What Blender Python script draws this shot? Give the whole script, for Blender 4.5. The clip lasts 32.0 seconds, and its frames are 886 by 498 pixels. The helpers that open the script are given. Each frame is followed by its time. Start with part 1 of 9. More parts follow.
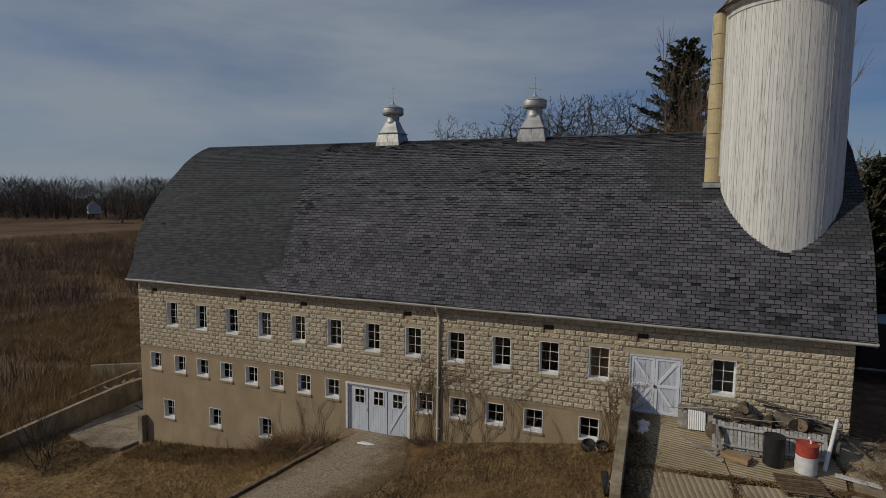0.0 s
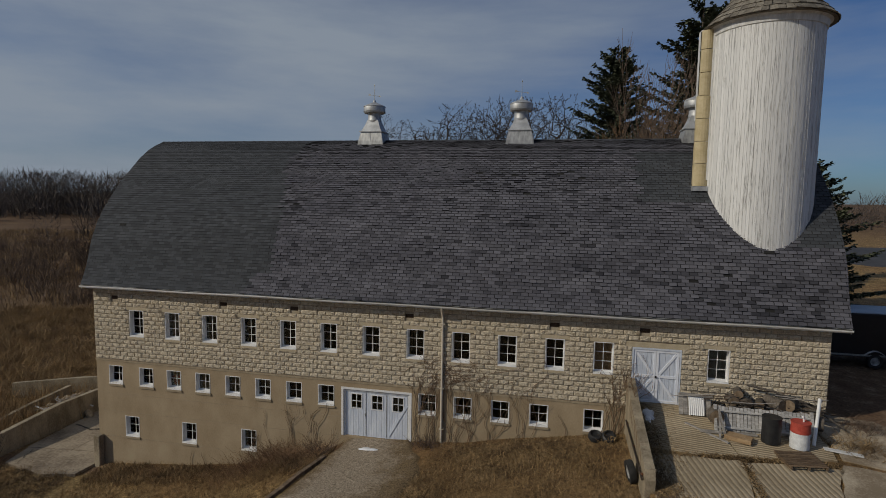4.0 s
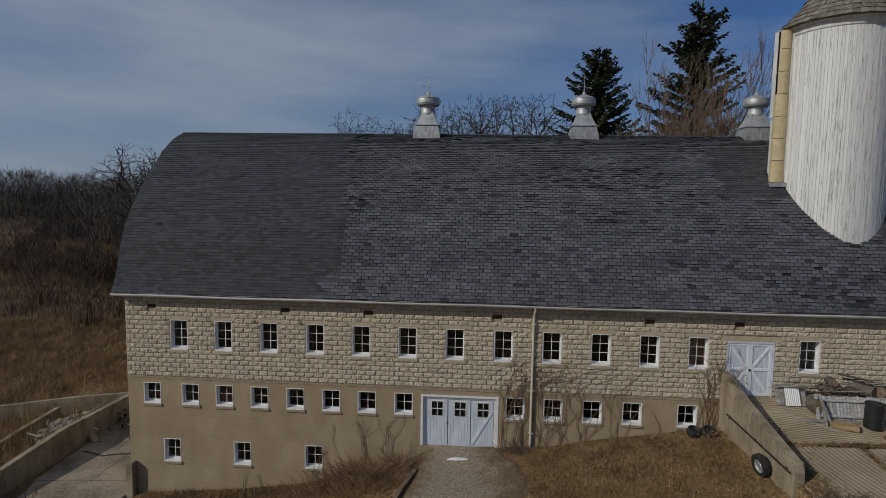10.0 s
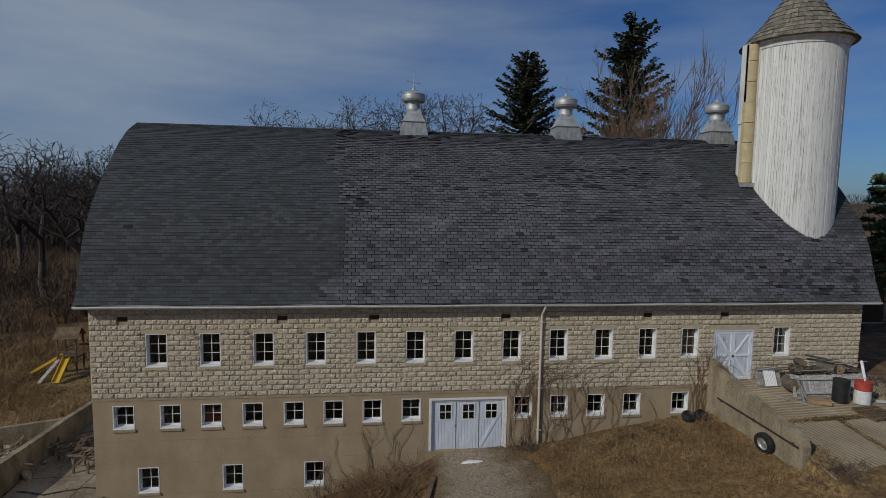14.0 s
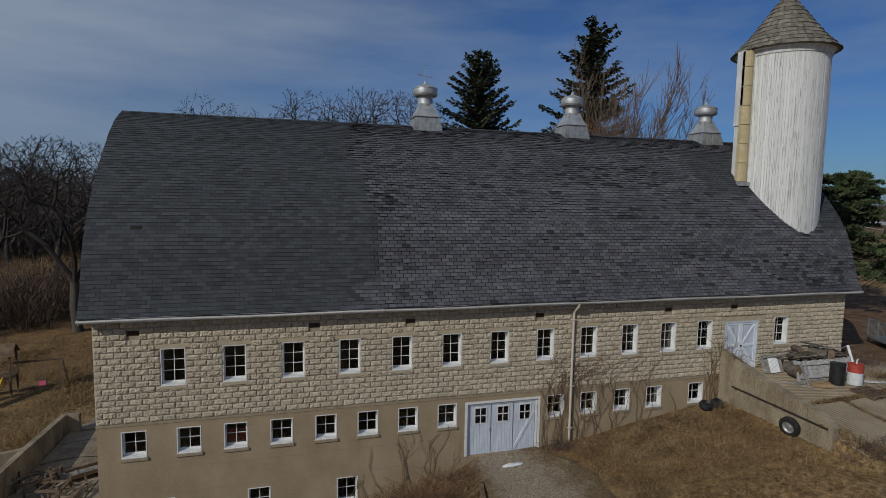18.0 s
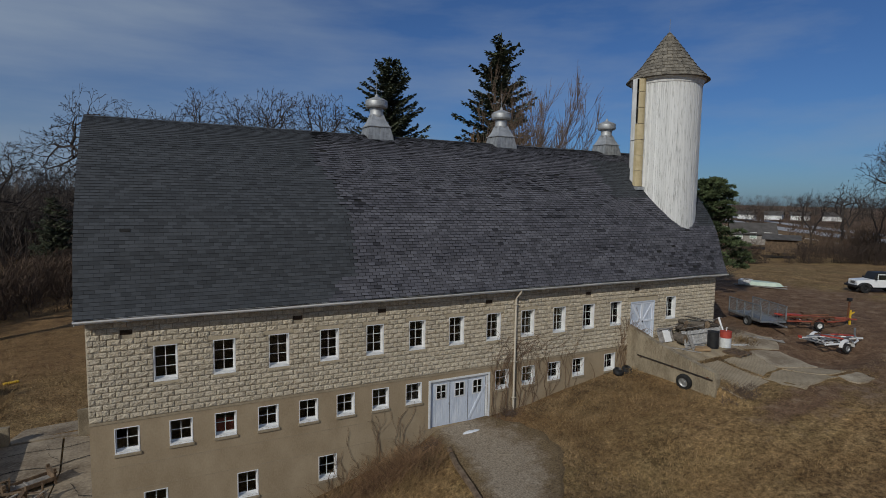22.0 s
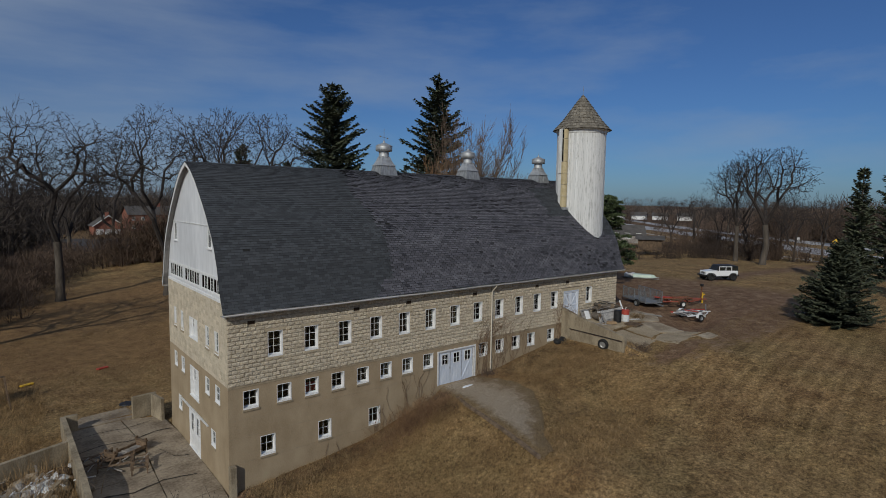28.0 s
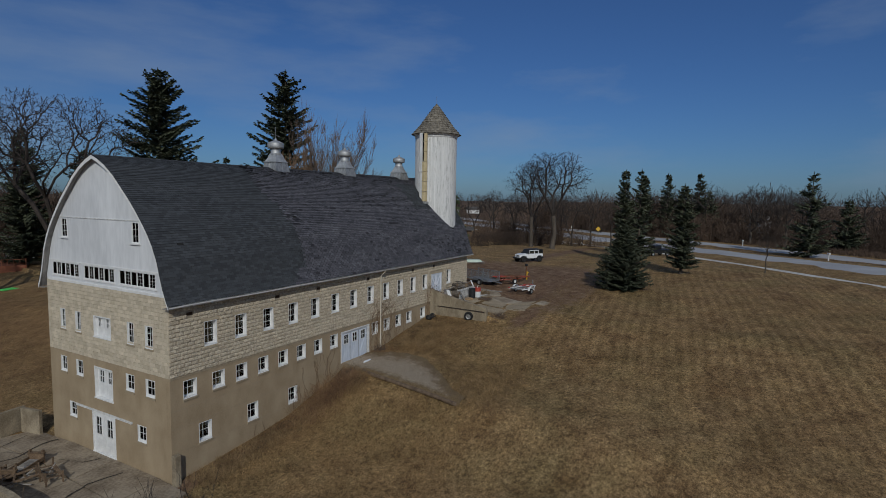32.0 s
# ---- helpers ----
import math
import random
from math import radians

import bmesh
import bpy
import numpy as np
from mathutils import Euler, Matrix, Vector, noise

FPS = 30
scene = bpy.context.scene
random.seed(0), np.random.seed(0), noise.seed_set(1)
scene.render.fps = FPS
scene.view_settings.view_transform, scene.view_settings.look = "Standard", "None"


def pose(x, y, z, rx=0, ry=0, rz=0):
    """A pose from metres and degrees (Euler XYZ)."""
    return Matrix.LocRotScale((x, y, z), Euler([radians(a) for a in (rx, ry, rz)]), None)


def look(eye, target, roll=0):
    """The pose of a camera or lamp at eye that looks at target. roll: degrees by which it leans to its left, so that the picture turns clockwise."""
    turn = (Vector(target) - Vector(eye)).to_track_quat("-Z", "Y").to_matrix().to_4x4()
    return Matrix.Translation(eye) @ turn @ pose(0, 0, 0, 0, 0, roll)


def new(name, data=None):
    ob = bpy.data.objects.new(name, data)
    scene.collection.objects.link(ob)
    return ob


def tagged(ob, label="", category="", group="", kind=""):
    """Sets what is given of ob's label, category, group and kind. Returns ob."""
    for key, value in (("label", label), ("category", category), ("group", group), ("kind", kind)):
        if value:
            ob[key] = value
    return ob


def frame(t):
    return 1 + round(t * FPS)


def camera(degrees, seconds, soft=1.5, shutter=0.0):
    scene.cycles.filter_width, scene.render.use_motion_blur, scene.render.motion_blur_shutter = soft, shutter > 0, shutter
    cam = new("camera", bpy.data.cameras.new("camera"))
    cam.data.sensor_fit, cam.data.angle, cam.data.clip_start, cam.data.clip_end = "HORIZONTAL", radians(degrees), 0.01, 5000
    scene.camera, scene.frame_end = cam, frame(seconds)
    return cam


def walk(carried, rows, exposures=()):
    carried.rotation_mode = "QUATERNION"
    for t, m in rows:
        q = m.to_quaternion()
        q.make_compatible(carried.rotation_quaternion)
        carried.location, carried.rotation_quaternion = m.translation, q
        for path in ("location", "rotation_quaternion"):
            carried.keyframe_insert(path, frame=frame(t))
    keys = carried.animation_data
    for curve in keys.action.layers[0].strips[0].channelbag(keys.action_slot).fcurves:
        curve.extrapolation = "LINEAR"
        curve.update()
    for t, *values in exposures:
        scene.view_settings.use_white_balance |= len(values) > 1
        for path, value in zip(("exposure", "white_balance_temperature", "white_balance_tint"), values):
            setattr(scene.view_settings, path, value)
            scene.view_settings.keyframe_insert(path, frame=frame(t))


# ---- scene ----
cam = camera(77.5, 32.0, soft=0.9)
PATH = [
    (0, (26.068, -21.299, 13.429), (25.334, -19.447, 13.247), 0.60),
    (2, (24.336, -21.921, 13.562), (23.626, -20.061, 13.371), 0.90),
    (2.5, (23.864, -22.058, 13.571), (23.156, -20.197, 13.379), 0.90),
    (3, (23.355, -22.205, 13.580), (22.676, -20.334, 13.388), 0.90),
    (3.5, (22.815, -22.362, 13.590), (22.274, -20.447, 13.396), 0.90),
    (5.5, (20.533, -22.531, 13.404), (20.257, -20.559, 13.222), 0.80),
    (6, (19.958, -22.563, 13.385), (19.692, -20.589, 13.203), 0.80),
    (6.5, (19.347, -22.574, 13.388), (19.089, -20.599, 13.205), 0.80),
    (7, (18.802, -22.589, 13.413), (18.547, -20.614, 13.228), 0.70),
    (7.5, (18.220, -22.587, 13.396), (17.966, -20.612, 13.210), 0.80),
    (8, (17.626, -22.555, 13.371), (17.401, -20.576, 13.186), 0.80),
    (8.5, (17.081, -22.537, 13.332), (16.865, -20.557, 13.149), 0.80),
    (9, (16.531, -22.478, 13.324), (16.331, -20.497, 13.138), 0.80),
    (9.5, (16.018, -22.438, 13.297), (15.837, -20.455, 13.112), 0.80),
    (10, (15.446, -22.383, 13.288), (15.294, -20.397, 13.102), 0.90),
    (10.5, (14.785, -22.343, 13.294), (14.671, -20.355, 13.106), 0.90),
    (11, (14.164, -22.316, 13.314), (14.083, -20.327, 13.123), 1.00),
    (11.5, (13.646, -22.292, 13.306), (13.605, -20.301, 13.116), 0.90),
    (12, (13.101, -22.254, 13.310), (13.152, -20.264, 13.120), 1.00),
    (12.5, (12.521, -22.177, 13.283), (12.640, -20.189, 13.096), 1.00),
    (13, (11.960, -22.064, 13.273), (12.127, -20.080, 13.085), 1.00),
    (13.5, (11.371, -21.929, 13.291), (11.571, -19.948, 13.102), 1.00),
    (15.5, (9.222, -21.229, 13.272), (9.540, -19.263, 13.080), 1.00),
    (16, (8.651, -21.025, 13.269), (8.991, -19.064, 13.077), 1.10),
    (16.5, (8.086, -20.808, 13.267), (8.466, -18.855, 13.074), 1.10),
    (17, (7.487, -20.592, 13.248), (7.933, -18.652, 13.055), 1.10),
    (17.5, (6.885, -20.375, 13.201), (7.378, -18.446, 13.011), 1.00),
    (18, (6.235, -20.131, 13.167), (6.772, -18.214, 12.978), 1.00),
    (18.5, (5.575, -19.884, 13.127), (6.152, -17.978, 12.941), 1.00),
    (19, (4.943, -19.677, 13.137), (5.567, -17.786, 12.948), 1.00),
    (19.5, (4.565, -19.762, 13.129), (5.236, -17.887, 12.943), 0.90),
    (20, (4.139, -20.017, 13.168), (4.876, -18.167, 12.983), 0.90),
    (20.5, (3.694, -20.326, 13.189), (4.502, -18.505, 13.005), 1.00),
    (21, (3.262, -20.744, 13.186), (4.105, -18.939, 13.004), 0.90),
    (21.5, (2.778, -21.208, 13.190), (3.650, -19.417, 13.011), 0.90),
    (22, (2.227, -21.702, 13.217), (3.147, -19.934, 13.037), 0.90),
    (22.5, (1.692, -22.287, 13.261), (2.652, -20.542, 13.082), 0.90),
    (23, (1.137, -22.914, 13.426), (2.125, -21.184, 13.249), 1.00),
    (23.5, (0.518, -23.585, 13.728), (1.520, -21.863, 13.551), 0.90),
    (24, (-0.171, -24.281, 14.033), (0.836, -22.562, 13.854), 0.90),
    (24.5, (-0.983, -24.962, 14.243), (0.069, -23.270, 14.064), 0.90),
    (25, (-1.899, -25.460, 14.355), (-0.780, -23.812, 14.178), 0.90),
    (25.5, (-2.933, -25.825, 14.392), (-1.771, -24.206, 14.216), 0.90),
    (27.5, (-7.277, -26.459, 14.521), (-6.030, -24.905, 14.349), 0.90),
    (28, (-8.365, -26.525, 14.547), (-7.108, -24.980, 14.372), 0.90),
    (28.5, (-9.474, -26.534, 14.574), (-8.138, -25.055, 14.399), 1.00),
    (29, (-10.648, -26.421, 14.598), (-9.172, -25.082, 14.425), 1.00),
    (29.5, (-11.692, -26.199, 14.625), (-10.138, -24.953, 14.449), 1.00),
    (30, (-12.701, -25.971, 14.656), (-11.126, -24.751, 14.476), 1.00),
    (30.5, (-13.697, -25.746, 14.630), (-12.086, -24.574, 14.449), 1.00),
    (31, (-14.699, -25.453, 14.578), (-13.027, -24.370, 14.398), 1.00),
    (31.5, (-15.633, -25.024, 14.529), (-13.914, -24.017, 14.346), 1.00),
    (32, (-16.506, -24.546, 14.479), (-14.770, -23.571, 14.296), 1.00),
]
walk(cam, [(t, look(eye, target, roll)) for t, eye, target, roll in PATH], [(0.0, -0.27, 6950, 10), (3.5, -0.25, 6850, 10), (9.0, -0.22, 6470, 10), (16.0, -0.23, 6230, 9), (23.0, -0.14, 6220, 9), (28.0, -0.15, 6230, 9), (30.0, -0.31, 6100, 9), (32.0, -0.37, 5980, 9)])

# ---- light: low winter sun from the south-west, thin cloud in a blue sky ----
SUN_AZ, SUN_EL = 236.0, 31.5          # clockwise from +y, above the horizon
world = bpy.data.worlds.new("world")
scene.world = world
world.use_nodes = True
wt = world.node_tree
wt.nodes.clear()
wo = wt.nodes.new("ShaderNodeOutputWorld")
wb = wt.nodes.new("ShaderNodeBackground")
sky = wt.nodes.new("ShaderNodeTexSky")
sky.sky_type = "NISHITA"
sky.sun_disc = False
sky.sun_elevation, sky.sun_rotation = radians(SUN_EL), radians(SUN_AZ)
sky.air_density, sky.dust_density, sky.ozone_density = 1.0, 0.5, 4.0
wtc = wt.nodes.new("ShaderNodeTexCoord")
wmap = wt.nodes.new("ShaderNodeMapping")
wmap.inputs["Scale"].default_value = (1.0, 1.6, 5.5)
wmap.inputs["Rotation"].default_value = (0.0, 0.09, 0.5)
wn = wt.nodes.new("ShaderNodeTexNoise")
wn.inputs["Scale"].default_value, wn.inputs["Detail"].default_value, wn.inputs["Roughness"].default_value = 1.6, 7.0, 0.55
wr = wt.nodes.new("ShaderNodeValToRGB")
wr.color_ramp.elements[0].position, wr.color_ramp.elements[0].color = 0.30, (0.02, 0.04, 0.04, 1)
wr.color_ramp.elements[1].position, wr.color_ramp.elements[1].color = 0.84, (0.95, 0.95, 0.95, 1)
wgrad = wt.nodes.new("ShaderNodeMapRange")      # the cloud sheet thickens towards the west
wgrad.inputs["From Min"].default_value, wgrad.inputs["From Max"].default_value = -0.64, 0.44
wgrad.inputs["To Min"].default_value, wgrad.inputs["To Max"].default_value = -0.19, 0.25
wmul = wt.nodes.new("ShaderNodeMath")
wmul.operation = "ADD"
wmix = wt.nodes.new("ShaderNodeMix")
wmix.data_type = "RGBA"
wmix.inputs["B"].default_value = (4.65, 5.6, 6.95, 1)
wt.links.new(wtc.outputs["Generated"], wmap.inputs["Vector"])
wt.links.new(wmap.outputs["Vector"], wn.inputs["Vector"])
wdot = wt.nodes.new("ShaderNodeVectorMath")
wdot.operation = "DOT_PRODUCT"
wdot.inputs[1].default_value = (-1.0, -0.06, 0.0)
wt.links.new(wtc.outputs["Generated"], wdot.inputs[0])
wt.links.new(wdot.outputs["Value"], wgrad.inputs["Value"])
wt.links.new(wn.outputs["Fac"], wmul.inputs[0])
wt.links.new(wgrad.outputs["Result"], wmul.inputs[1])
wt.links.new(wmul.outputs["Value"], wr.inputs["Fac"])
wt.links.new(wr.outputs["Color"], wmix.inputs["Factor"])
wtint = wt.nodes.new("ShaderNodeMix")
wtint.data_type, wtint.blend_type = "RGBA", "MULTIPLY"
wtint.inputs["Factor"].default_value = 1.0
wtint.inputs["B"].default_value = (0.455, 0.675, 1.0, 1)
wt.links.new(sky.outputs["Color"], wtint.inputs["A"])
wt.links.new(wtint.outputs["Result"], wmix.inputs["A"])
wt.links.new(wmix.outputs["Result"], wb.inputs["Color"])
wb.inputs["Strength"].default_value = 0.058
wt.links.new(wb.outputs["Background"], wo.inputs["Surface"])

sun = new("sun", bpy.data.lights.new("sun", "SUN"))
sun.data.energy, sun.data.angle, sun.data.color = 2.45, radians(0.6), (1.0, 0.94, 0.815)
sx, sy = math.sin(radians(SUN_AZ)) * math.cos(radians(SUN_EL)), math.cos(radians(SUN_AZ)) * math.cos(radians(SUN_EL))
sun.matrix_world = look((sx * 100, sy * 100, math.sin(radians(SUN_EL)) * 100), (0, 0, 0))

# ---- tools ----
RNG = random.Random(7)


class Geo:
    """Collects faces, and links them as one mesh."""

    def __init__(self):
        self.v, self.f, self.m = [], [], []

    def face(self, pts, mi=0):
        n = len(self.v)
        self.v += [tuple(p) for p in pts]
        self.f.append(tuple(range(n, n + len(pts))))
        self.m.append(mi)

    def box(self, x0, y0, z0, x1, y1, z1, mi=0, M=None):
        p = [Vector(c) for c in ((x0, y0, z0), (x1, y0, z0), (x1, y1, z0), (x0, y1, z0), (x0, y0, z1), (x1, y0, z1), (x1, y1, z1), (x0, y1, z1))]
        if M is not None:
            p = [M @ c for c in p]
        n = len(self.v)
        self.v += [tuple(c) for c in p]
        for q in ((0, 3, 2, 1), (4, 5, 6, 7), (0, 1, 5, 4), (1, 2, 6, 5), (2, 3, 7, 6), (3, 0, 4, 7)):
            self.f.append(tuple(n + i for i in q))
            self.m.append(mi)

    def tube(self, pts, radii, n=6, mi=0, cap=True):
        pts = [Vector(p) for p in pts]
        if isinstance(radii, (int, float)):
            radii = [radii] * len(pts)
        base = len(self.v)
        side = None
        for i, p in enumerate(pts):
            d = (pts[min(i + 1, len(pts) - 1)] - pts[max(i - 1, 0)])
            if d.length < 1e-9:
                d = Vector((0, 0, 1))
            d.normalize()
            if side is None:
                side = d.cross(Vector((0.31, 0.83, 0.47)))
                if side.length < 0.1:
                    side = d.cross(Vector((1, 0, 0)))
            side = (side - d * side.dot(d)).normalized()
            up = d.cross(side)
            for k in range(n):
                a = 2 * math.pi * k / n
                self.v.append(tuple(p + (side * math.cos(a) + up * math.sin(a)) * radii[i]))
        for i in range(len(pts) - 1):
            for k in range(n):
                a, b = base + i * n + k, base + i * n + (k + 1) % n
                self.f.append((a, b, b + n, a + n))
                self.m.append(mi)
        if cap:
            self.f.append(tuple(base + k for k in reversed(range(n))))
            self.f.append(tuple(base + (len(pts) - 1) * n + k for k in range(n)))
            self.m += [mi, mi]

    def lathe(self, prof, n=24, at=(0, 0, 0), M=None, mi=0, turn=0.0, cap=True):
        base = len(self.v)
        for r, z in prof:
            for k in range(n):
                a = 2 * math.pi * k / n + turn
                p = Vector((r * math.cos(a), r * math.sin(a), z))
                if M is not None:
                    p = M @ p
                self.v.append((p.x + at[0], p.y + at[1], p.z + at[2]))
        for i in range(len(prof) - 1):
            for k in range(n):
                a, b = base + i * n + k, base + i * n + (k + 1) % n
                self.f.append((a, b, b + n, a + n))
                self.m.append(mi)
        for i, rev in ((0, True), (len(prof) - 1, False)):
            if cap and prof[i][0] > 1e-4:
                ring = [base + i * n + k for k in range(n)]
                self.f.append(tuple(reversed(ring)) if rev else tuple(ring))
                self.m.append(mi)

    def prism(self, poly, z0, z1, mi=0):
        n = len(poly)
        self.face([(x, y, z1) for x, y in poly], mi)
        self.face([(x, y, z0) for x, y in reversed(poly)], mi)
        for i in range(n):
            (xa, ya), (xb, yb) = poly[i], poly[(i + 1) % n]
            self.face([(xa, ya, z0), (xb, yb, z0), (xb, yb, z1), (xa, ya, z1)], mi)

    def mesh(self, name, mats, smooth=False):
        me = bpy.data.meshes.new(name)
        me.from_pydata(self.v, [], self.f)
        for mt in (mats if isinstance(mats, (list, tuple)) else [mats]):
            me.materials.append(mt)
        if any(self.m):
            me.polygons.foreach_set("material_index", self.m)
        if smooth:
            me.polygons.foreach_set("use_smooth", [True] * len(me.polygons))
            me.set_sharp_from_angle(angle=radians(42))
        me.update()
        return me

    def link(self, name, mats, parent=None, label="", smooth=False, M=None):
        return put(name, self.mesh(name, mats, smooth), parent, M, label)


def put(name, me, parent=None, M=None, label=""):
    ob = new(name, me)
    if parent is not None:
        ob.parent = parent
    if M is not None:
        ob.matrix_basis = M
    if label:
        ob["label"] = label
    return ob


def thing(name, label, category, group="", M=None, kind=""):
    ob = new(name)
    ob.empty_display_size = 0.3
    if M is not None:
        ob.matrix_basis = M
    return tagged(ob, label, category, group, kind)


def boxpart(name, dims, mat, parent=None, M=None, bevel=0.0, label=""):
    g = Geo()
    g.box(*dims)
    if bevel:
        bm = bmesh.new()
        me = g.mesh(name, mat)
        bm.from_mesh(me)
        bmesh.ops.remove_doubles(bm, verts=bm.verts, dist=1e-5)
        bmesh.ops.bevel(bm, geom=list(bm.edges), offset=bevel, segments=2, affect="EDGES", profile=0.5)
        bm.to_mesh(me)
        bm.free()
        return put(name, me, parent, M, label)
    return g.link(name, mat, parent, label, M=M)


def arrays(name, verts, faces, mats, parent=None, label="", mi=None):
    """A mesh from numpy arrays."""
    me = bpy.data.meshes.new(name)
    faces = np.asarray(faces, dtype=np.int32)
    k = faces.shape[1]
    me.vertices.add(len(verts))
    me.vertices.foreach_set("co", np.asarray(verts, dtype=np.float32).ravel())
    me.loops.add(faces.size)
    me.loops.foreach_set("vertex_index", faces.ravel())
    me.polygons.add(len(faces))
    me.polygons.foreach_set("loop_start", np.arange(0, faces.size, k, dtype=np.int32))
    me.polygons.foreach_set("loop_total", np.full(len(faces), k, dtype=np.int32))
    for mt in (mats if isinstance(mats, (list, tuple)) else [mats]):
        me.materials.append(mt)
    if mi is not None:
        me.polygons.foreach_set("material_index", np.asarray(mi, dtype=np.int32))
    me.polygons.foreach_set("use_smooth", np.zeros(len(faces), dtype=bool))
    me.update(calc_edges=True)
    return put(name, me, parent, None, label)


def smoothstep(a, b, x):
    t = np.clip((x - a) / (b - a), 0.0, 1.0)
    return t * t * (3 - 2 * t)


# ---- materials ----
def mat(name, c1, c2, scale=6.0, rough=0.8, bump=0.2, metal=0.0, stretch=(1, 1, 1), fine=8.0, c3=None, vary=0.0, island=False, bumpdist=0.01, spec=0.4, low=0.35, high=0.68):
    """A surface with two scales of variation: broad stains and fine grain."""
    m = bpy.data.materials.new(name)
    m.use_nodes = True
    nt = m.node_tree
    b = nt.nodes["Principled BSDF"]
    b.inputs["Roughness"].default_value, b.inputs["Metallic"].default_value = rough, metal
    b.inputs["Specular IOR Level"].default_value = spec
    tc = nt.nodes.new("ShaderNodeTexCoord")
    mp = nt.nodes.new("ShaderNodeMapping")
    mp.inputs["Scale"].default_value = stretch
    if vary and not island:
        oi = nt.nodes.new("ShaderNodeObjectInfo")
        sh = nt.nodes.new("ShaderNodeVectorMath")
        sh.operation = "MULTIPLY_ADD"
        sh.inputs[1].default_value = (17.0, 29.0, 23.0)
        nt.links.new(oi.outputs["Random"], sh.inputs[0])
        nt.links.new(tc.outputs["Object"], sh.inputs[2])
        nt.links.new(sh.outputs[0], mp.inputs["Vector"])
    else:
        nt.links.new(tc.outputs["Object"], mp.inputs["Vector"])
    n1 = nt.nodes.new("ShaderNodeTexNoise")
    n1.inputs["Scale"].default_value, n1.inputs["Detail"].default_value, n1.inputs["Roughness"].default_value = scale, 6.0, 0.6
    n2 = nt.nodes.new("ShaderNodeTexNoise")
    n2.inputs["Scale"].default_value, n2.inputs["Detail"].default_value = scale * fine, 4.0
    for n in (n1, n2):
        nt.links.new(mp.outputs["Vector"], n.inputs["Vector"])
    r = nt.nodes.new("ShaderNodeValToRGB")
    r.color_ramp.elements[0].position, r.color_ramp.elements[0].color = low, (*c1, 1)
    r.color_ramp.elements[1].position, r.color_ramp.elements[1].color = high, (*c2, 1)
    if c3:
        e = r.color_ramp.elements.new(min(0.98, high + 0.12))
        e.color = (*c3, 1)
    add = nt.nodes.new("ShaderNodeMath")
    add.operation = "MULTIPLY_ADD"
    add.inputs[1].default_value = 0.45
    nt.links.new(n2.outputs["Fac"], add.inputs[0])
    sub = nt.nodes.new("ShaderNodeMath")
    sub.operation = "MULTIPLY_ADD"
    sub.inputs[1].default_value, sub.inputs[2].default_value = 1.0, -0.225
    nt.links.new(n1.outputs["Fac"], sub.inputs[0])
    nt.links.new(sub.outputs[0], add.inputs[2])
    nt.links.new(add.outputs[0], r.inputs["Fac"])
    colour = r.outputs["Color"]
    if vary:
        src = nt.nodes.new("ShaderNodeNewGeometry" if island else "ShaderNodeObjectInfo")
        mr = nt.nodes.new("ShaderNodeMapRange")
        mr.inputs["To Min"].default_value, mr.inputs["To Max"].default_value = 1 - vary, 1 + vary
        nt.links.new(src.outputs["Random Per Island" if island else "Random"], mr.inputs["Value"])
        mx = nt.nodes.new("ShaderNodeMix")
        mx.data_type, mx.blend_type = "RGBA", "MULTIPLY"
        mx.inputs["Factor"].default_value = 1.0
        nt.links.new(colour, mx.inputs["A"])
        nt.links.new(mr.outputs["Result"], mx.inputs["B"])
        colour = mx.outputs["Result"]
    nt.links.new(colour, b.inputs["Base Color"])
    if bump:
        bp = nt.nodes.new("ShaderNodeBump")
        bp.inputs["Strength"].default_value, bp.inputs["Distance"].default_value = bump, bumpdist
        nt.links.new(n2.outputs["Fac"], bp.inputs["Height"])
        nt.links.new(bp.outputs["Normal"], b.inputs["Normal"])
    return m


M_STUCCO = mat("tan_stucco", (0.290, 0.219, 0.136), (0.382, 0.299, 0.196), 0.9, 0.9, 0.35, fine=22, c3=(0.36, 0.31, 0.19), stretch=(1, 1, 0.6))
M_MORTAR = mat("block_mortar", (0.30, 0.25, 0.18), (0.42, 0.36, 0.27), 3.0, 0.95, 0.4)
M_BLOCK = mat("rock_face_block", (0.44, 0.372, 0.275), (0.66, 0.575, 0.445), 7.0, 0.92, 1.0, fine=3.4, vary=0.10, bumpdist=0.06)
M_BLOCK_J = mat("rock_face_block_rows", (0.44, 0.372, 0.275), (0.66, 0.575, 0.445), 7.0, 0.92, 1.0, fine=3.4, vary=0.10, island=True, bumpdist=0.06)
M_ASHLAR = mat("pale_gable_block", (0.45, 0.385, 0.285), (0.62, 0.54, 0.42), 2.0, 0.92, 0.45, fine=14, vary=0.10)
M_ASHLAR_J = mat("pale_gable_block_rows", (0.45, 0.385, 0.285), (0.62, 0.54, 0.42), 2.0, 0.92, 0.45, fine=14, vary=0.10, island=True)
M_LINTEL = mat("smooth_lintel", (0.40, 0.335, 0.23), (0.50, 0.42, 0.30), 4.0, 0.9, 0.3)
M_SILLC = mat("cement_sill", (0.26, 0.21, 0.14), (0.38, 0.31, 0.21), 5.0, 0.9, 0.4)
M_WHITE = mat("white_paint", (0.66, 0.66, 0.66), (0.80, 0.80, 0.79), 3.0, 0.55, 0.12, fine=12)
M_WHITEW = mat("weathered_white_paint", (0.50, 0.50, 0.49), (0.74, 0.74, 0.73), 1.5, 0.6, 0.2, stretch=(3, 3, 0.5), fine=14)
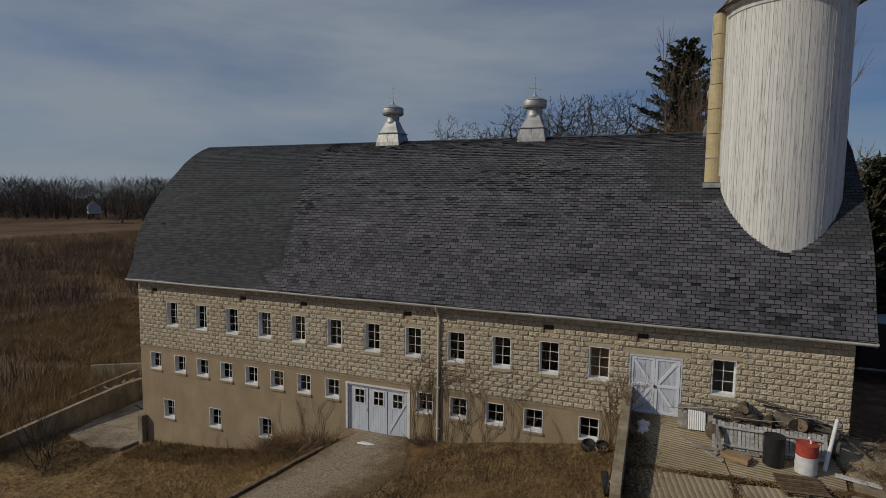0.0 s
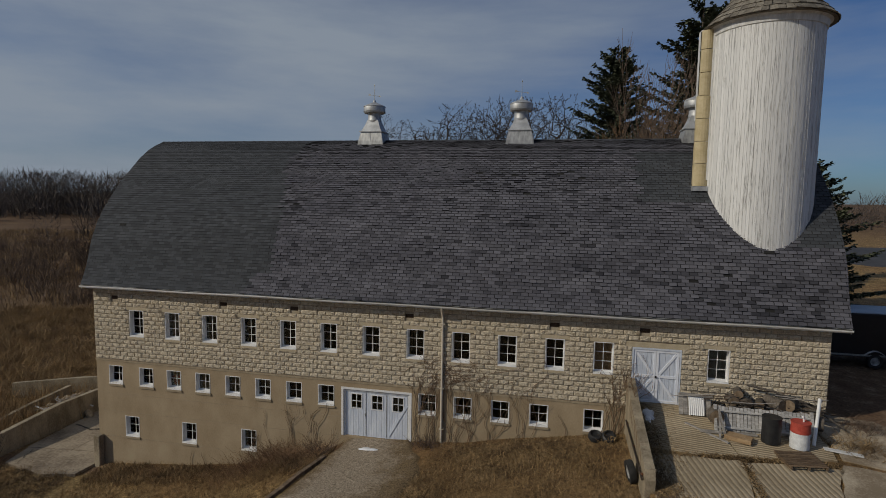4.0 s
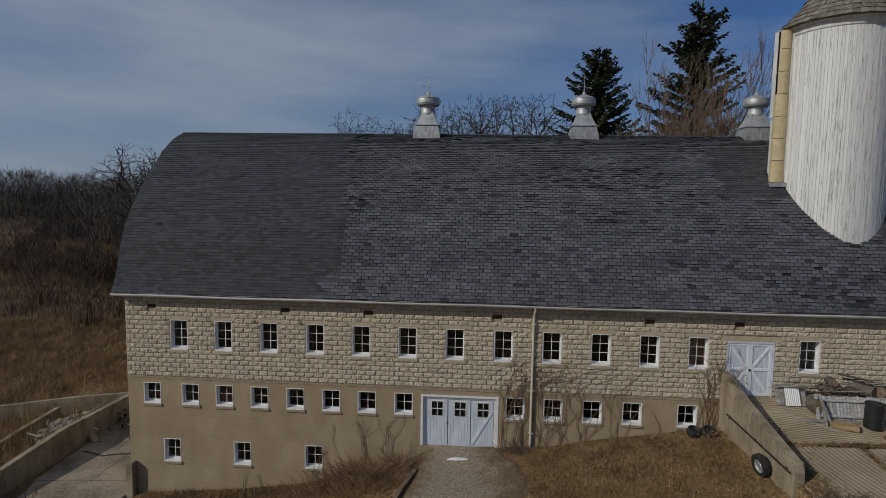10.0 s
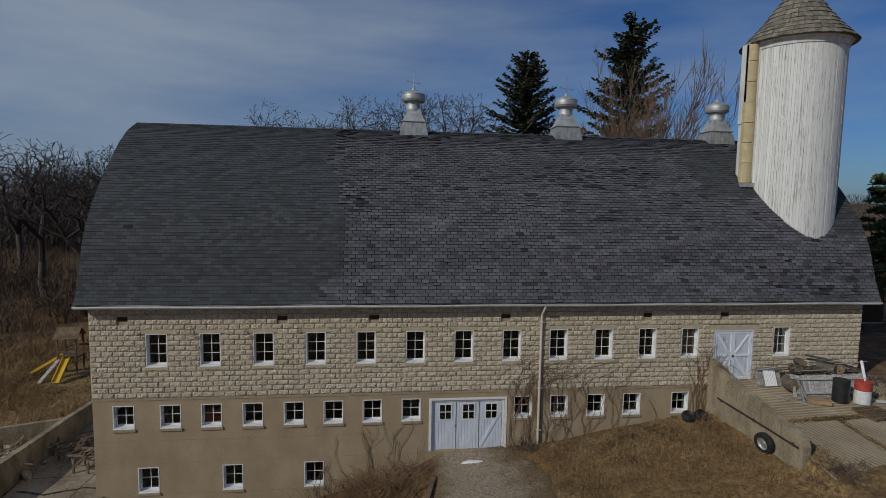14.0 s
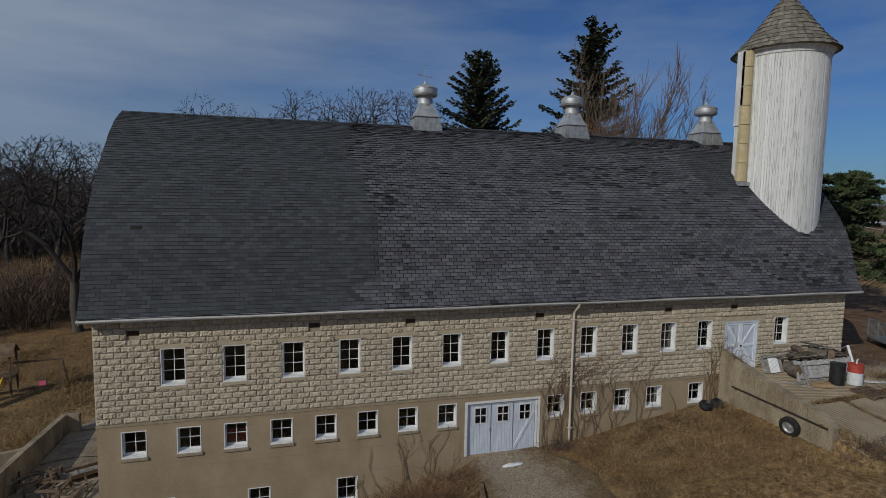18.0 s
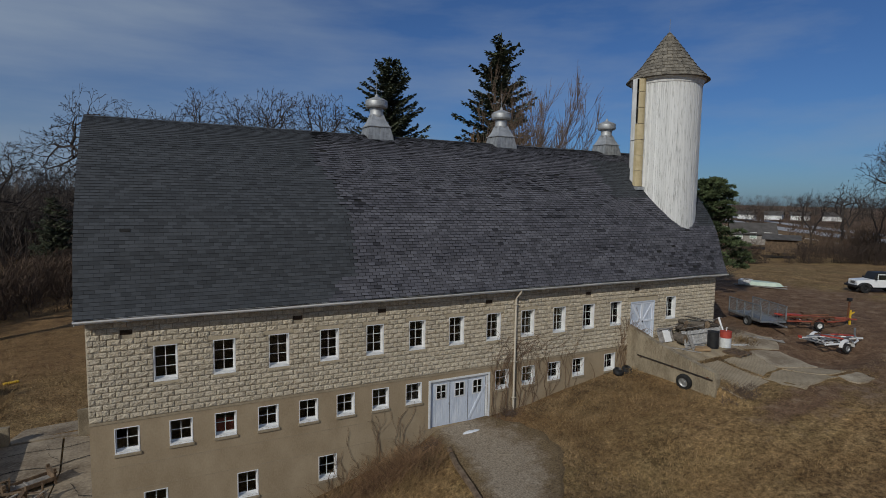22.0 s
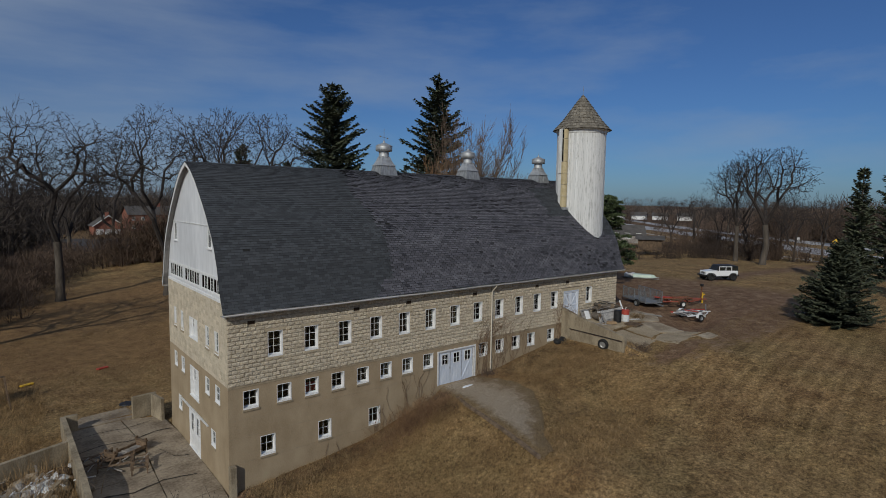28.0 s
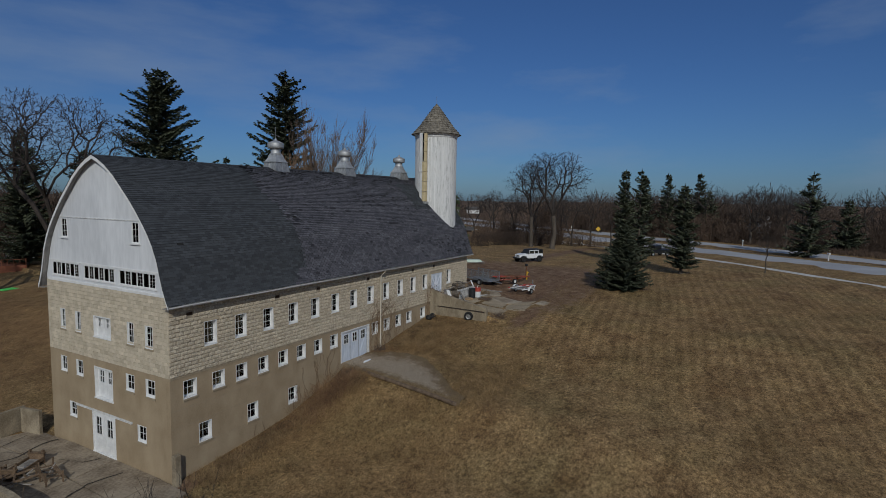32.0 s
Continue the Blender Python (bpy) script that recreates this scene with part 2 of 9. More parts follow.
M_GABLEW = mat("white_gable_board", (0.58, 0.59, 0.61), (0.74, 0.75, 0.77), 0.5, 0.55, 0.1, stretch=(1, 1.5, 0.25), fine=10)
M_DOORB = mat("pale_blue_white_paint", (0.50, 0.55, 0.64), (0.68, 0.72, 0.79), 2.0, 0.55, 0.15, stretch=(3, 1, 0.6), fine=10)
# Near black: paints in the gloom of the rooms; also fills the apron cracks.
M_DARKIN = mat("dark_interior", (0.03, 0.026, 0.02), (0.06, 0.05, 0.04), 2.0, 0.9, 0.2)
M_SHN = mat("shingle_dark_grey", (0.051, 0.0552, 0.0615), (0.063, 0.0670, 0.0735), 0.9, 0.92, 0.6, fine=40, stretch=(0.3, 2, 2), vary=0.24, island=True, bumpdist=0.004, spec=0.25)
M_SHO = mat("shingle_weathered", (0.080, 0.079, 0.093), (0.122, 0.120, 0.136), 0.9, 0.92, 0.6, fine=40, stretch=(0.4, 2, 2), vary=0.28, island=True, bumpdist=0.004, spec=0.25)
M_SHP = mat("shingle_piece", (0.051, 0.0552, 0.0615), (0.063, 0.0670, 0.0735), 0.9, 0.92, 0.6, fine=40, stretch=(0.3, 2, 2), vary=0.22, bumpdist=0.004, spec=0.25)
# Torn tabs, darkened further to stand for the shadow at their slots.
M_SHD = mat("shingle_torn_shadowed", (0.042, 0.042, 0.050), (0.066, 0.065, 0.075), 0.9, 0.92, 0.6, fine=40, stretch=(0.4, 2, 2), vary=0.35, island=True, bumpdist=0.004, spec=0.2)
# Butt edges near black: dark asphalt, with the course shadow painted in.
M_SHE = mat("shingle_edge_shadowed", (0.010, 0.010, 0.012), (0.022, 0.022, 0.024), 4.0, 0.95, 0.2)
M_LITTER = mat("dead_leaf_litter", (0.105, 0.066, 0.032), (0.315, 0.215, 0.108), 0.8, 0.9, 0.0, vary=0.45, island=True)
M_VINE = mat("brown_vine_stem", (0.115, 0.070, 0.042), (0.235, 0.152, 0.092), 2.0, 0.95, 0.2)
M_KERB = mat("weathered_kerb_timber", (0.10, 0.068, 0.045), (0.24, 0.175, 0.12), 3.0, 0.95, 0.4)
M_UNDER = mat("roof_felt", (0.012, 0.012, 0.012), (0.025, 0.024, 0.023), 3.0, 0.95, 0.3)
M_SOFFIT = mat("grey_soffit_board", (0.20, 0.19, 0.18), (0.33, 0.31, 0.29), 3.0, 0.8, 0.3, stretch=(4, 1, 1))
M_GUTTER = mat("aged_gutter", (0.50, 0.50, 0.48), (0.72, 0.72, 0.70), 1.0, 0.5, 0.15, stretch=(0.6, 3, 3))
M_SPOUT = mat("tan_downspout", (0.50, 0.445, 0.36), (0.60, 0.54, 0.45), 2.0, 0.5, 0.1)
M_VENT = mat("rusty_vent", (0.06, 0.035, 0.02), (0.12, 0.07, 0.04), 14.0, 0.8, 0.3)
M_STAVE = mat("peeling_white_stave", (0.24, 0.235, 0.225), (0.70, 0.70, 0.69), 2.6, 0.7, 0.5, stretch=(6.0, 6.0, 0.30), fine=5, vary=0.08, low=0.27, high=0.47)
M_SHAKE = mat("grey_wood_shake", (0.115, 0.10, 0.08), (0.24, 0.215, 0.175), 3.0, 0.9, 0.5, stretch=(2, 2, 0.8), fine=9, vary=0.3)
M_SHAKE_J = mat("grey_wood_shake_rows", (0.115, 0.10, 0.08), (0.24, 0.215, 0.175), 3.0, 0.9, 0.5, stretch=(2, 2, 0.8), fine=9, vary=0.3, island=True)
M_TILE = mat("ochre_chute_tile", (0.42, 0.34, 0.19), (0.54, 0.45, 0.28), 3.0, 0.6, 0.2, vary=0.08)
M_ZINC = mat("galvanised_sheet", (0.34, 0.35, 0.36), (0.54, 0.55, 0.56), 2.5, 0.55, 0.15, metal=0.5, fine=12)
M_ZINCD = mat("stained_galvanised_sheet", (0.26, 0.26, 0.255), (0.50, 0.50, 0.49), 3.5, 0.5, 0.15, metal=0.6, fine=12, stretch=(2, 2, 0.5))
M_CONC = mat("old_concrete", (0.22, 0.17, 0.115), (0.46, 0.39, 0.29), 0.9, 0.92, 0.5, fine=18, c3=(0.40, 0.36, 0.29))
M_APRON = mat("stained_apron", (0.135, 0.101, 0.070), (0.300, 0.245, 0.178), 0.5, 0.92, 0.4, fine=14, c3=(0.35, 0.29, 0.215), low=0.32, high=0.58)
M_CONCW = mat("stained_concrete_wall", (0.17, 0.135, 0.09), (0.37, 0.31, 0.22), 1.3, 0.92, 0.5, stretch=(1, 1, 0.55), fine=14)
M_ROAD = mat("pale_worn_asphalt", (0.30, 0.30, 0.315), (0.42, 0.42, 0.435), 0.15, 0.85, 0.1, fine=40)
M_SNOW = mat("old_snow", (0.62, 0.64, 0.68), (0.80, 0.81, 0.84), 4.0, 0.6, 0.4, bumpdist=0.03)
M_WOODG = mat("grey_weathered_wood", (0.17, 0.155, 0.14), (0.36, 0.335, 0.31), 2.5, 0.85, 0.4, stretch=(1, 1, 6), fine=6, vary=0.25)
M_WOODP = mat("pale_weathered_wood", (0.27, 0.26, 0.25), (0.52, 0.505, 0.485), 2.5, 0.85, 0.4, stretch=(1, 1, 6), fine=6, vary=0.2)
# Door paint lightened for the rails, standing in for the panels' recess shading.
M_DOORL = mat("lightened_door_rail", (0.70, 0.73, 0.80), (0.80, 0.82, 0.87), 2.0, 0.5, 0.1, fine=10)
M_WOODB = mat("brown_wood", (0.085, 0.055, 0.034), (0.19, 0.13, 0.080), 3.0, 0.8, 0.4, vary=0.25)
M_BARK = mat("grey_bark", (0.055, 0.045, 0.036), (0.12, 0.10, 0.08), 2.0, 0.95, 0.6, stretch=(1, 1, 0.25), fine=6)
M_TWIG = mat("bare_twig", (0.028, 0.022, 0.019), (0.058, 0.047, 0.041), 1.0, 0.95, 0.0)
M_TWIGR = mat("red_brown_twig", (0.085, 0.058, 0.042), (0.155, 0.11, 0.08), 1.0, 0.9, 0.0)
M_CANE = mat("orange_brown_cane", (0.13, 0.072, 0.038), (0.27, 0.165, 0.088), 0.8, 0.9, 0.0, vary=0.4, island=True)
M_LOG = mat("log_bark", (0.060, 0.050, 0.042), (0.16, 0.135, 0.11), 5.0, 0.95, 0.8, vary=0.25)
M_LOGEND = mat("sawn_log_end", (0.13, 0.09, 0.055), (0.25, 0.185, 0.125), 9.0, 0.9, 0.3)
M_NEEDLE = mat("spruce_needles", (0.047, 0.057, 0.035), (0.112, 0.125, 0.073), 0.7, 0.8, 0.0, vary=0.4, island=True)
M_NEEDLEB = mat("blue_spruce_needles", (0.040, 0.049, 0.030), (0.098, 0.110, 0.066), 0.9, 0.8, 0.0, vary=0.4, island=True)
M_PINE = mat("pine_needles", (0.042, 0.062, 0.026), (0.098, 0.126, 0.052), 0.7, 0.8, 0.0, vary=0.4, island=True)
M_REED = mat("dry_reed", (0.17, 0.108, 0.052), (0.35, 0.235, 0.118), 0.25, 0.9, 0.0, vary=0.4, island=True)
M_STRAW = mat("dry_grass_blade", (0.17, 0.105, 0.045), (0.34, 0.225, 0.105), 0.5, 0.9, 0.0, vary=0.4, island=True)
M_LAWN = mat("short_lawn_blade", (0.155, 0.099, 0.048), (0.30, 0.207, 0.102), 0.35, 0.9, 0.0, vary=0.35, island=True)
M_BRUSH = mat("bare_brush", (0.055, 0.036, 0.026), (0.125, 0.085, 0.06), 0.06, 0.95, 0.0, vary=0.4, island=True)
M_WOODS = mat("far_bare_woods", (0.060, 0.049, 0.043), (0.115, 0.094, 0.080), 0.02, 0.95, 0.0, vary=0.35, island=True)
# Darker copy of the woods colour; paints in the dimness of the eastern belts.
M_WOODS_DARK = mat("darkened_woods_twig", (0.046, 0.033, 0.026), (0.095, 0.066, 0.050), 0.05, 0.95, 0.0, vary=0.4, island=True)
M_RUST = mat("rusty_steel", (0.10, 0.045, 0.025), (0.22, 0.10, 0.05), 6.0, 0.8, 0.4)
M_BLACK = mat("black_plastic", (0.012, 0.012, 0.013), (0.025, 0.025, 0.026), 4.0, 0.5, 0.1)
M_RUBBER = mat("tyre_rubber", (0.012, 0.012, 0.012), (0.03, 0.029, 0.028), 6.0, 0.85, 0.3)
M_REDP = mat("faded_red_paint", (0.34, 0.045, 0.03), (0.46, 0.08, 0.055), 4.0, 0.6, 0.2)
M_REDF = mat("rust_red_frame", (0.20, 0.045, 0.026), (0.33, 0.085, 0.048), 5.0, 0.65, 0.25)
M_YELLOW = mat("yellow_plastic", (0.60, 0.36, 0.02), (0.72, 0.46, 0.04), 2.0, 0.5, 0.05)
M_GREENW = mat("pale_green_hull", (0.42, 0.52, 0.43), (0.58, 0.66, 0.56), 1.2, 0.5, 0.1)
M_STEEL = mat("dull_steel", (0.24, 0.25, 0.26), (0.40, 0.41, 0.42), 5.0, 0.5, 0.2, metal=0.6)
M_CARW = mat("white_car_paint", (0.74, 0.75, 0.77), (0.80, 0.81, 0.82), 2.0, 0.25, 0.0)
M_CARB = mat("black_trailer_paint", (0.010, 0.011, 0.013), (0.016, 0.017, 0.020), 2.0, 0.3, 0.0)
M_PLY = mat("weathered_plywood", (0.25, 0.16, 0.085), (0.40, 0.28, 0.16), 3.0, 0.85, 0.2, stretch=(1, 1, 3))
M_BRICK = mat("red_house_brick", (0.20, 0.075, 0.05), (0.31, 0.13, 0.09), 2.0, 0.9, 0.3)
M_ROOFF = mat("far_roof", (0.06, 0.055, 0.05), (0.11, 0.10, 0.095), 1.0, 0.9, 0.2)
M_SIDING = mat("pale_siding", (0.36, 0.38, 0.40), (0.48, 0.50, 0.52), 1.0, 0.7, 0.1)
M_DECK = mat("redwood_deck", (0.24, 0.085, 0.045), (0.34, 0.13, 0.07), 2.0, 0.8, 0.2)
M_LIME = mat("lime_sheet", (0.10, 0.60, 0.10), (0.16, 0.75, 0.16), 2.0, 0.6, 0.0)


def glass_mat(name, tint=(0.05, 0.055, 0.06)):
    m = bpy.data.materials.new(name)
    m.use_nodes = True
    nt = m.node_tree
    nt.nodes.clear()
    out = nt.nodes.new("ShaderNodeOutputMaterial")
    mix = nt.nodes.new("ShaderNodeMixShader")
    tr = nt.nodes.new("ShaderNodeBsdfTransparent")
    gl = nt.nodes.new("ShaderNodeBsdfGlossy")
    fr = nt.nodes.new("ShaderNodeFresnel")
    tr.inputs["Color"].default_value = (0.88, 0.92, 0.90, 1)
    gl.inputs["Roughness"].default_value = 0.04
    fr.inputs["IOR"].default_value = 1.5
    nt.links.new(fr.outputs[0], mix.inputs[0])
    nt.links.new(tr.outputs[0], mix.inputs[1])
    nt.links.new(gl.outputs[0], mix.inputs[2])
    nt.links.new(mix.outputs[0], out.inputs["Surface"])
    return m


M_GLASS = glass_mat("window_glass")

# ---- ground: one sheet, rising from the west yard to the ramp and the east field ----
GX = np.array([-1500, -300, -60, -20, -6, 0, 4.8, 7.5, 10, 12.2, 13.4, 16, 18.5, 21, 24.5, 28.5, 33, 39, 53, 70, 85, 105, 200, 1500.0])
GZ = np.array([-2, -1.6, -1.0, -0.4, -0.05, 0.0, 0.43, 0.75, 1.4, 2.0, 2.65, 2.82, 3.1, 3.6, 4.15, 4.85, 5.05, 5.35, 5.75, 5.6, 5.3, 4.7, 4.5, 4.0])


def ground_z(x, y):
    x, y = np.asarray(x, float), np.asarray(y, float)
    x_in = x
    x = x + np.interp(-y, [0.5, 3.0, 6.4, 10.5], [0.0, 0.45, 0.95, 1.9]) * np.exp(-((x - 11.8) / 2.6) ** 2)
    even = np.interp(x, np.delete(GX, [9, 10]), np.delete(GZ, [9, 10]))
    bank = smoothstep(-15.0, -10.5, y)
    base = np.interp(x, GX, GZ) * bank + even * (1 - bank)
    x = x_in
    base = base + 0.55 * np.exp(-((x - 10.7) / 1.5) ** 2 - ((y + 2.2) / 1.1) ** 2)
    yard = np.interp(y, [-8.5, -4.3, -1.0, 0.0, 12.0], [4.55, 4.78, 5.24, 5.52, 5.5]) - 0.03 * np.clip(x - 30, 0, 8)
    w = smoothstep(-8.0, -5.2, y) * (x > 25.12) * (1 - smoothstep(34, 42, x))
    z = base * (1 - w) + yard * w
    north = smoothstep(14, 60, y) * (1 - smoothstep(60, 110, x))
    z = z * (1 - north) + (0.35 * z + 0.7) * north
    far = smoothstep(200, 700, np.hypot(x, y))
    return z + 9.0 * far * (0.5 + 0.5 * np.sin(x * 0.004 + 1.0) * np.cos(y * 0.0031))


def gz(x, y):
    return float(ground_z(x, y))


def axis(fine0, fine1, step, lo, hi):
    a = list(np.arange(fine0, fine1 + 1e-6, step))
    d, p = step, fine0
    while p > lo:
        d *= 1.17
        p -= d
        a.insert(0, max(p, lo))
    d, p = step, fine1
    while p < hi:
        d *= 1.17
        p += d
        a.append(min(p, hi))
    return np.array(a)


xs = axis(-14, 60, 0.5, -1600, 1600)
xs = np.sort(np.concatenate([xs[np.abs(xs - 25.0) > 0.05], [25.06, 25.16]]))
ys = axis(-42, 18, 0.5, -1600, 1600)
GXX, GYY = np.meshgrid(xs, ys, indexing="ij")
GZZ = ground_z(GXX, GYY)
for a, (kx, ky, amp) in enumerate(((0.7, 0.9, 0.035), (1.9, 1.4, 0.02), (0.23, 0.31, 0.06))):
    GZZ = GZZ + amp * np.sin(GXX * kx + a) * np.sin(GYY * ky + 2.1 * a)
inside = (GXX > -0.3) & (GXX < 32.4) & (GYY > 0.05) & (GYY < 11.2)
GZZ = np.where(inside, np.minimum(GZZ, np.interp(GXX, [0, 12, 24, 32], [-0.1, 1.2, 3.5, 4.5])), GZZ)
GZZ = np.where((GXX > -6.2) & (GXX < 0.4) & (GYY > -4.5) & (GYY < 14), -0.12, GZZ)
nx, ny = len(xs), len(ys)
idx = np.arange(nx * ny).reshape(nx, ny)
gf = np.stack([idx[:-1, :-1], idx[1:, :-1], idx[1:, 1:], idx[:-1, 1:]], -1).reshape(-1, 4)


def ground_material():
    m = bpy.data.materials.new("winter_ground")
    m.use_nodes = True
    nt = m.node_tree
    b = nt.nodes["Principled BSDF"]
    b.inputs["Roughness"].default_value, b.inputs["Specular IOR Level"].default_value = 0.95, 0.15
    tc = nt.nodes.new("ShaderNodeTexCoord")

    def nz(scale, detail=6.0, rough=0.62, stretch=None):
        n = nt.nodes.new("ShaderNodeTexNoise")
        n.inputs["Scale"].default_value, n.inputs["Detail"].default_value, n.inputs["Roughness"].default_value = scale, detail, rough
        if stretch:
            mp = nt.nodes.new("ShaderNodeMapping")
            mp.inputs["Scale"].default_value, mp.inputs["Rotation"].default_value = stretch[0], (0, 0, radians(stretch[1]))
            nt.links.new(tc.outputs["Object"], mp.inputs["Vector"])
            nt.links.new(mp.outputs["Vector"], n.inputs["Vector"])
        else:
            nt.links.new(tc.outputs["Object"], n.inputs["Vector"])
        return n.outputs["Fac"]

    def ramp(src, *stops):
        r = nt.nodes.new("ShaderNodeValToRGB")
        r.color_ramp.elements[0].position, r.color_ramp.elements[0].color = stops[0][0], (*stops[0][1], 1)
        r.color_ramp.elements[1].position, r.color_ramp.elements[1].color = stops[-1][0], (*stops[-1][1], 1)
        for p, c in stops[1:-1]:
            r.color_ramp.elements.new(p).color = (*c, 1)
        nt.links.new(src, r.inputs["Fac"])
        return r.outputs["Color"]

    def mixc(f, a, c, mode="MIX"):
        x = nt.nodes.new("ShaderNodeMix")
        x.data_type, x.blend_type = "RGBA", mode
        for s, k in ((f, "Factor"), (a, "A"), (c, "B")):
            if isinstance(s, (int, float)):
                x.inputs[k].default_value = s
            else:
                nt.links.new(s, x.inputs[k])
        return x.outputs["Result"]

    def attr(name):
        a = nt.nodes.new("ShaderNodeAttribute")
        a.attribute_name = name
        return a.outputs["Fac"]

    def math_(op, a, c):
        n = nt.nodes.new("ShaderNodeMath")
        n.operation = op
        for i, s in enumerate((a, c)):
            if isinstance(s, (int, float)):
                n.inputs[i].default_value = s
            else:
                nt.links.new(s, n.inputs[i])
        return n.outputs[0]

    broad, mid, fine = nz(0.16), nz(1.3), nz(8.0, 8.0, 0.9)
    lawn = ramp(mid, (0.30, (0.122, 0.077, 0.038)), (0.52, (0.242, 0.165, 0.085)), (0.74, (0.360, 0.258, 0.138)))
    green = ramp(broad, (0.36, (0.142, 0.082, 0.042)), (0.48, (0.245, 0.163, 0.083)), (0.64, (0.180, 0.138, 0.066)))
    col = mixc(0.5, lawn, green)
    # mown rows across the field
    across = nt.nodes.new("ShaderNodeVectorMath")
    across.operation = "DOT_PRODUCT"
    across.inputs[1].default_value = (-math.sin(radians(7.5)), math.cos(radians(7.5)), 0)
    nt.links.new(tc.outputs["Object"], across.inputs[0])
    warp = math_("ADD", math_("MULTIPLY", nz(0.018, 1.0), 6.0), math_("MULTIPLY", nz(0.25, 2.0), 0.5))
    stripe = math_("SINE", math_("MULTIPLY", math_("ADD", across.outputs["Value"], warp), 2 * math.pi / 0.85), 0.0)
    faint = math_("MULTIPLY", math_("ADD", stripe, math_("MULTIPLY", math_("SUBTRACT", fine, 0.5), 2.0)), nz(0.09, 4.0))
    rowc = ramp(math_("ADD", faint, 0.5), (0.1, (0.88, 0.865, 0.84)), (0.9, (1.12, 1.12, 1.11)))
    col = mixc(math_("MULTIPLY", attr("mown"), 0.95), col, mixc(1.0, col, rowc, "MULTIPLY"))
    col = mixc(1.0, col, ramp(nz(0.45, 9.0, 0.72), (0.34, (0.66, 0.62, 0.57)), (0.5, (1.0, 1.0, 1.0)), (0.66, (1.24, 1.22, 1.16))), "MULTIPLY")
    col = mixc(1.0, col, ramp(nz(4.5, 10.0, 0.85), (0.40, (0.46, 0.43, 0.39)), (0.5, (1.0, 1.0, 1.0)), (0.60, (1.60, 1.58, 1.50))), "MULTIPLY")
    dirt = ramp(mid, (0.3, (0.105, 0.062, 0.040)), (0.55, (0.185, 0.118, 0.076)), (0.75, (0.31, 0.232, 0.165)))
    dmask = ramp(math_("ADD", attr("dirt"), math_("SUBTRACT", mid, 0.5)), (0.22, (0, 0, 0)), (0.5, (1, 1, 1)))
    col = mixc(dmask, col, dirt)
    reed = ramp(nz(0.05, 8.0), (0.32, (0.070, 0.043, 0.028)), (0.5, (0.122, 0.077, 0.048)), (0.68, (0.175, 0.118, 0.072)))
    leaf_ = ramp(nz(0.9, 8.0, 0.8), (0.35, (0.118, 0.068, 0.035)), (0.62, (0.265, 0.165, 0.080)))
    col = mixc(attr("leaf"), col, leaf_)
    col = mixc(attr("reed"), col, reed)
    col = mixc(1.0, col, ramp(fine, (0.34, (0.25, 0.23, 0.21)), (0.66, (1.80, 1.78, 1.70))), "MULTIPLY")
    nt.links.new(col, b.inputs["Base Color"])
    bp = nt.nodes.new("ShaderNodeBump")
    bp.inputs["Strength"].default_value, bp.inputs["Distance"].default_value = 0.9, 0.06
    nt.links.new(fine, bp.inputs["Height"])
    nt.links.new(bp.outputs["Normal"], b.inputs["Normal"])
    return m


ground = arrays("ground", np.stack([GXX, GYY, GZZ], -1).reshape(-1, 3), gf, ground_material())
tagged(ground, "dry winter grass and bare earth sloping up past the barn", "ground", kind="structure")
gx_, gy_ = GXX.ravel(), GYY.ravel()
reedm = (1 - smoothstep(-17, -10, gx_ + 0.25 * np.clip(gy_ - 12, 0, 60))) * smoothstep(-30, -12, gy_ + 0.4 * gx_ + 20)
far_m = smoothstep(120, 260, np.hypot(gx_, gy_))
reedm = np.clip(np.maximum(reedm, far_m), 0, 1)
dirtm = 0.92 * smoothstep(31, 35, gx_) * (1 - smoothstep(46, 60, gx_)) * smoothstep(-10, -5, gy_) * (1 - smoothstep(14, 24, gy_))
dirtm = np.maximum(dirtm, 0.62 * np.exp(-((gx_ - 40) / 14) ** 2 - ((gy_ + 9) / 2.5) ** 2))
dirtm = np.maximum(dirtm, 0.55 * np.exp(-((gy_ - 3.5) / 2.0) ** 2) * smoothstep(30, 40, gx_) * (1 - smoothstep(85, 100, gx_)))
dirtm = np.maximum(dirtm, 0.8 * np.exp(-((gx_ - 27.5) / 3.2) ** 2 - ((gy_ + 8.2) / 1.0) ** 2))
dirtm = np.maximum(dirtm, 0.6 * np.exp(-((gy_ + 0.6) / 0.8) ** 2) * (gx_ < 25))
mownm = smoothstep(12, 22, gx_ - 0.4 * gy_ - 8) * (1 - smoothstep(-9.5, -6.5, gy_)) * (1 - smoothstep(60, 75, gx_))
leafm = smoothstep(19, 30, gy_) * (1 - smoothstep(10, 25, gx_)) * (1 - smoothstep(60, 80, gy_)) * 0.85
leafm = np.maximum(leafm, 0.85 * smoothstep(15.5, 17.0, gx_) * (1 - smoothstep(24.8, 25.1, gx_)) * smoothstep(-6.0, -2.5, gy_) * (gy_ < 0.3))
leafm = np.maximum(leafm, 0.7 * smoothstep(2.0, 6.0, gx_) * (1 - smoothstep(12.6, 13.2, gx_)) * smoothstep(-4.5, -1.5, gy_) * (gy_ < 0.3))
for nm, arr in (("reed", reedm), ("dirt", dirtm), ("mown", mownm), ("leaf", leafm)):
    at = ground.data.attributes.new(nm, "FLOAT", "POINT")
    at.data.foreach_set("value", np.asarray(arr, dtype=np.float32))
ground.data.polygons.foreach_set("use_smooth", [True] * len(ground.data.polygons))


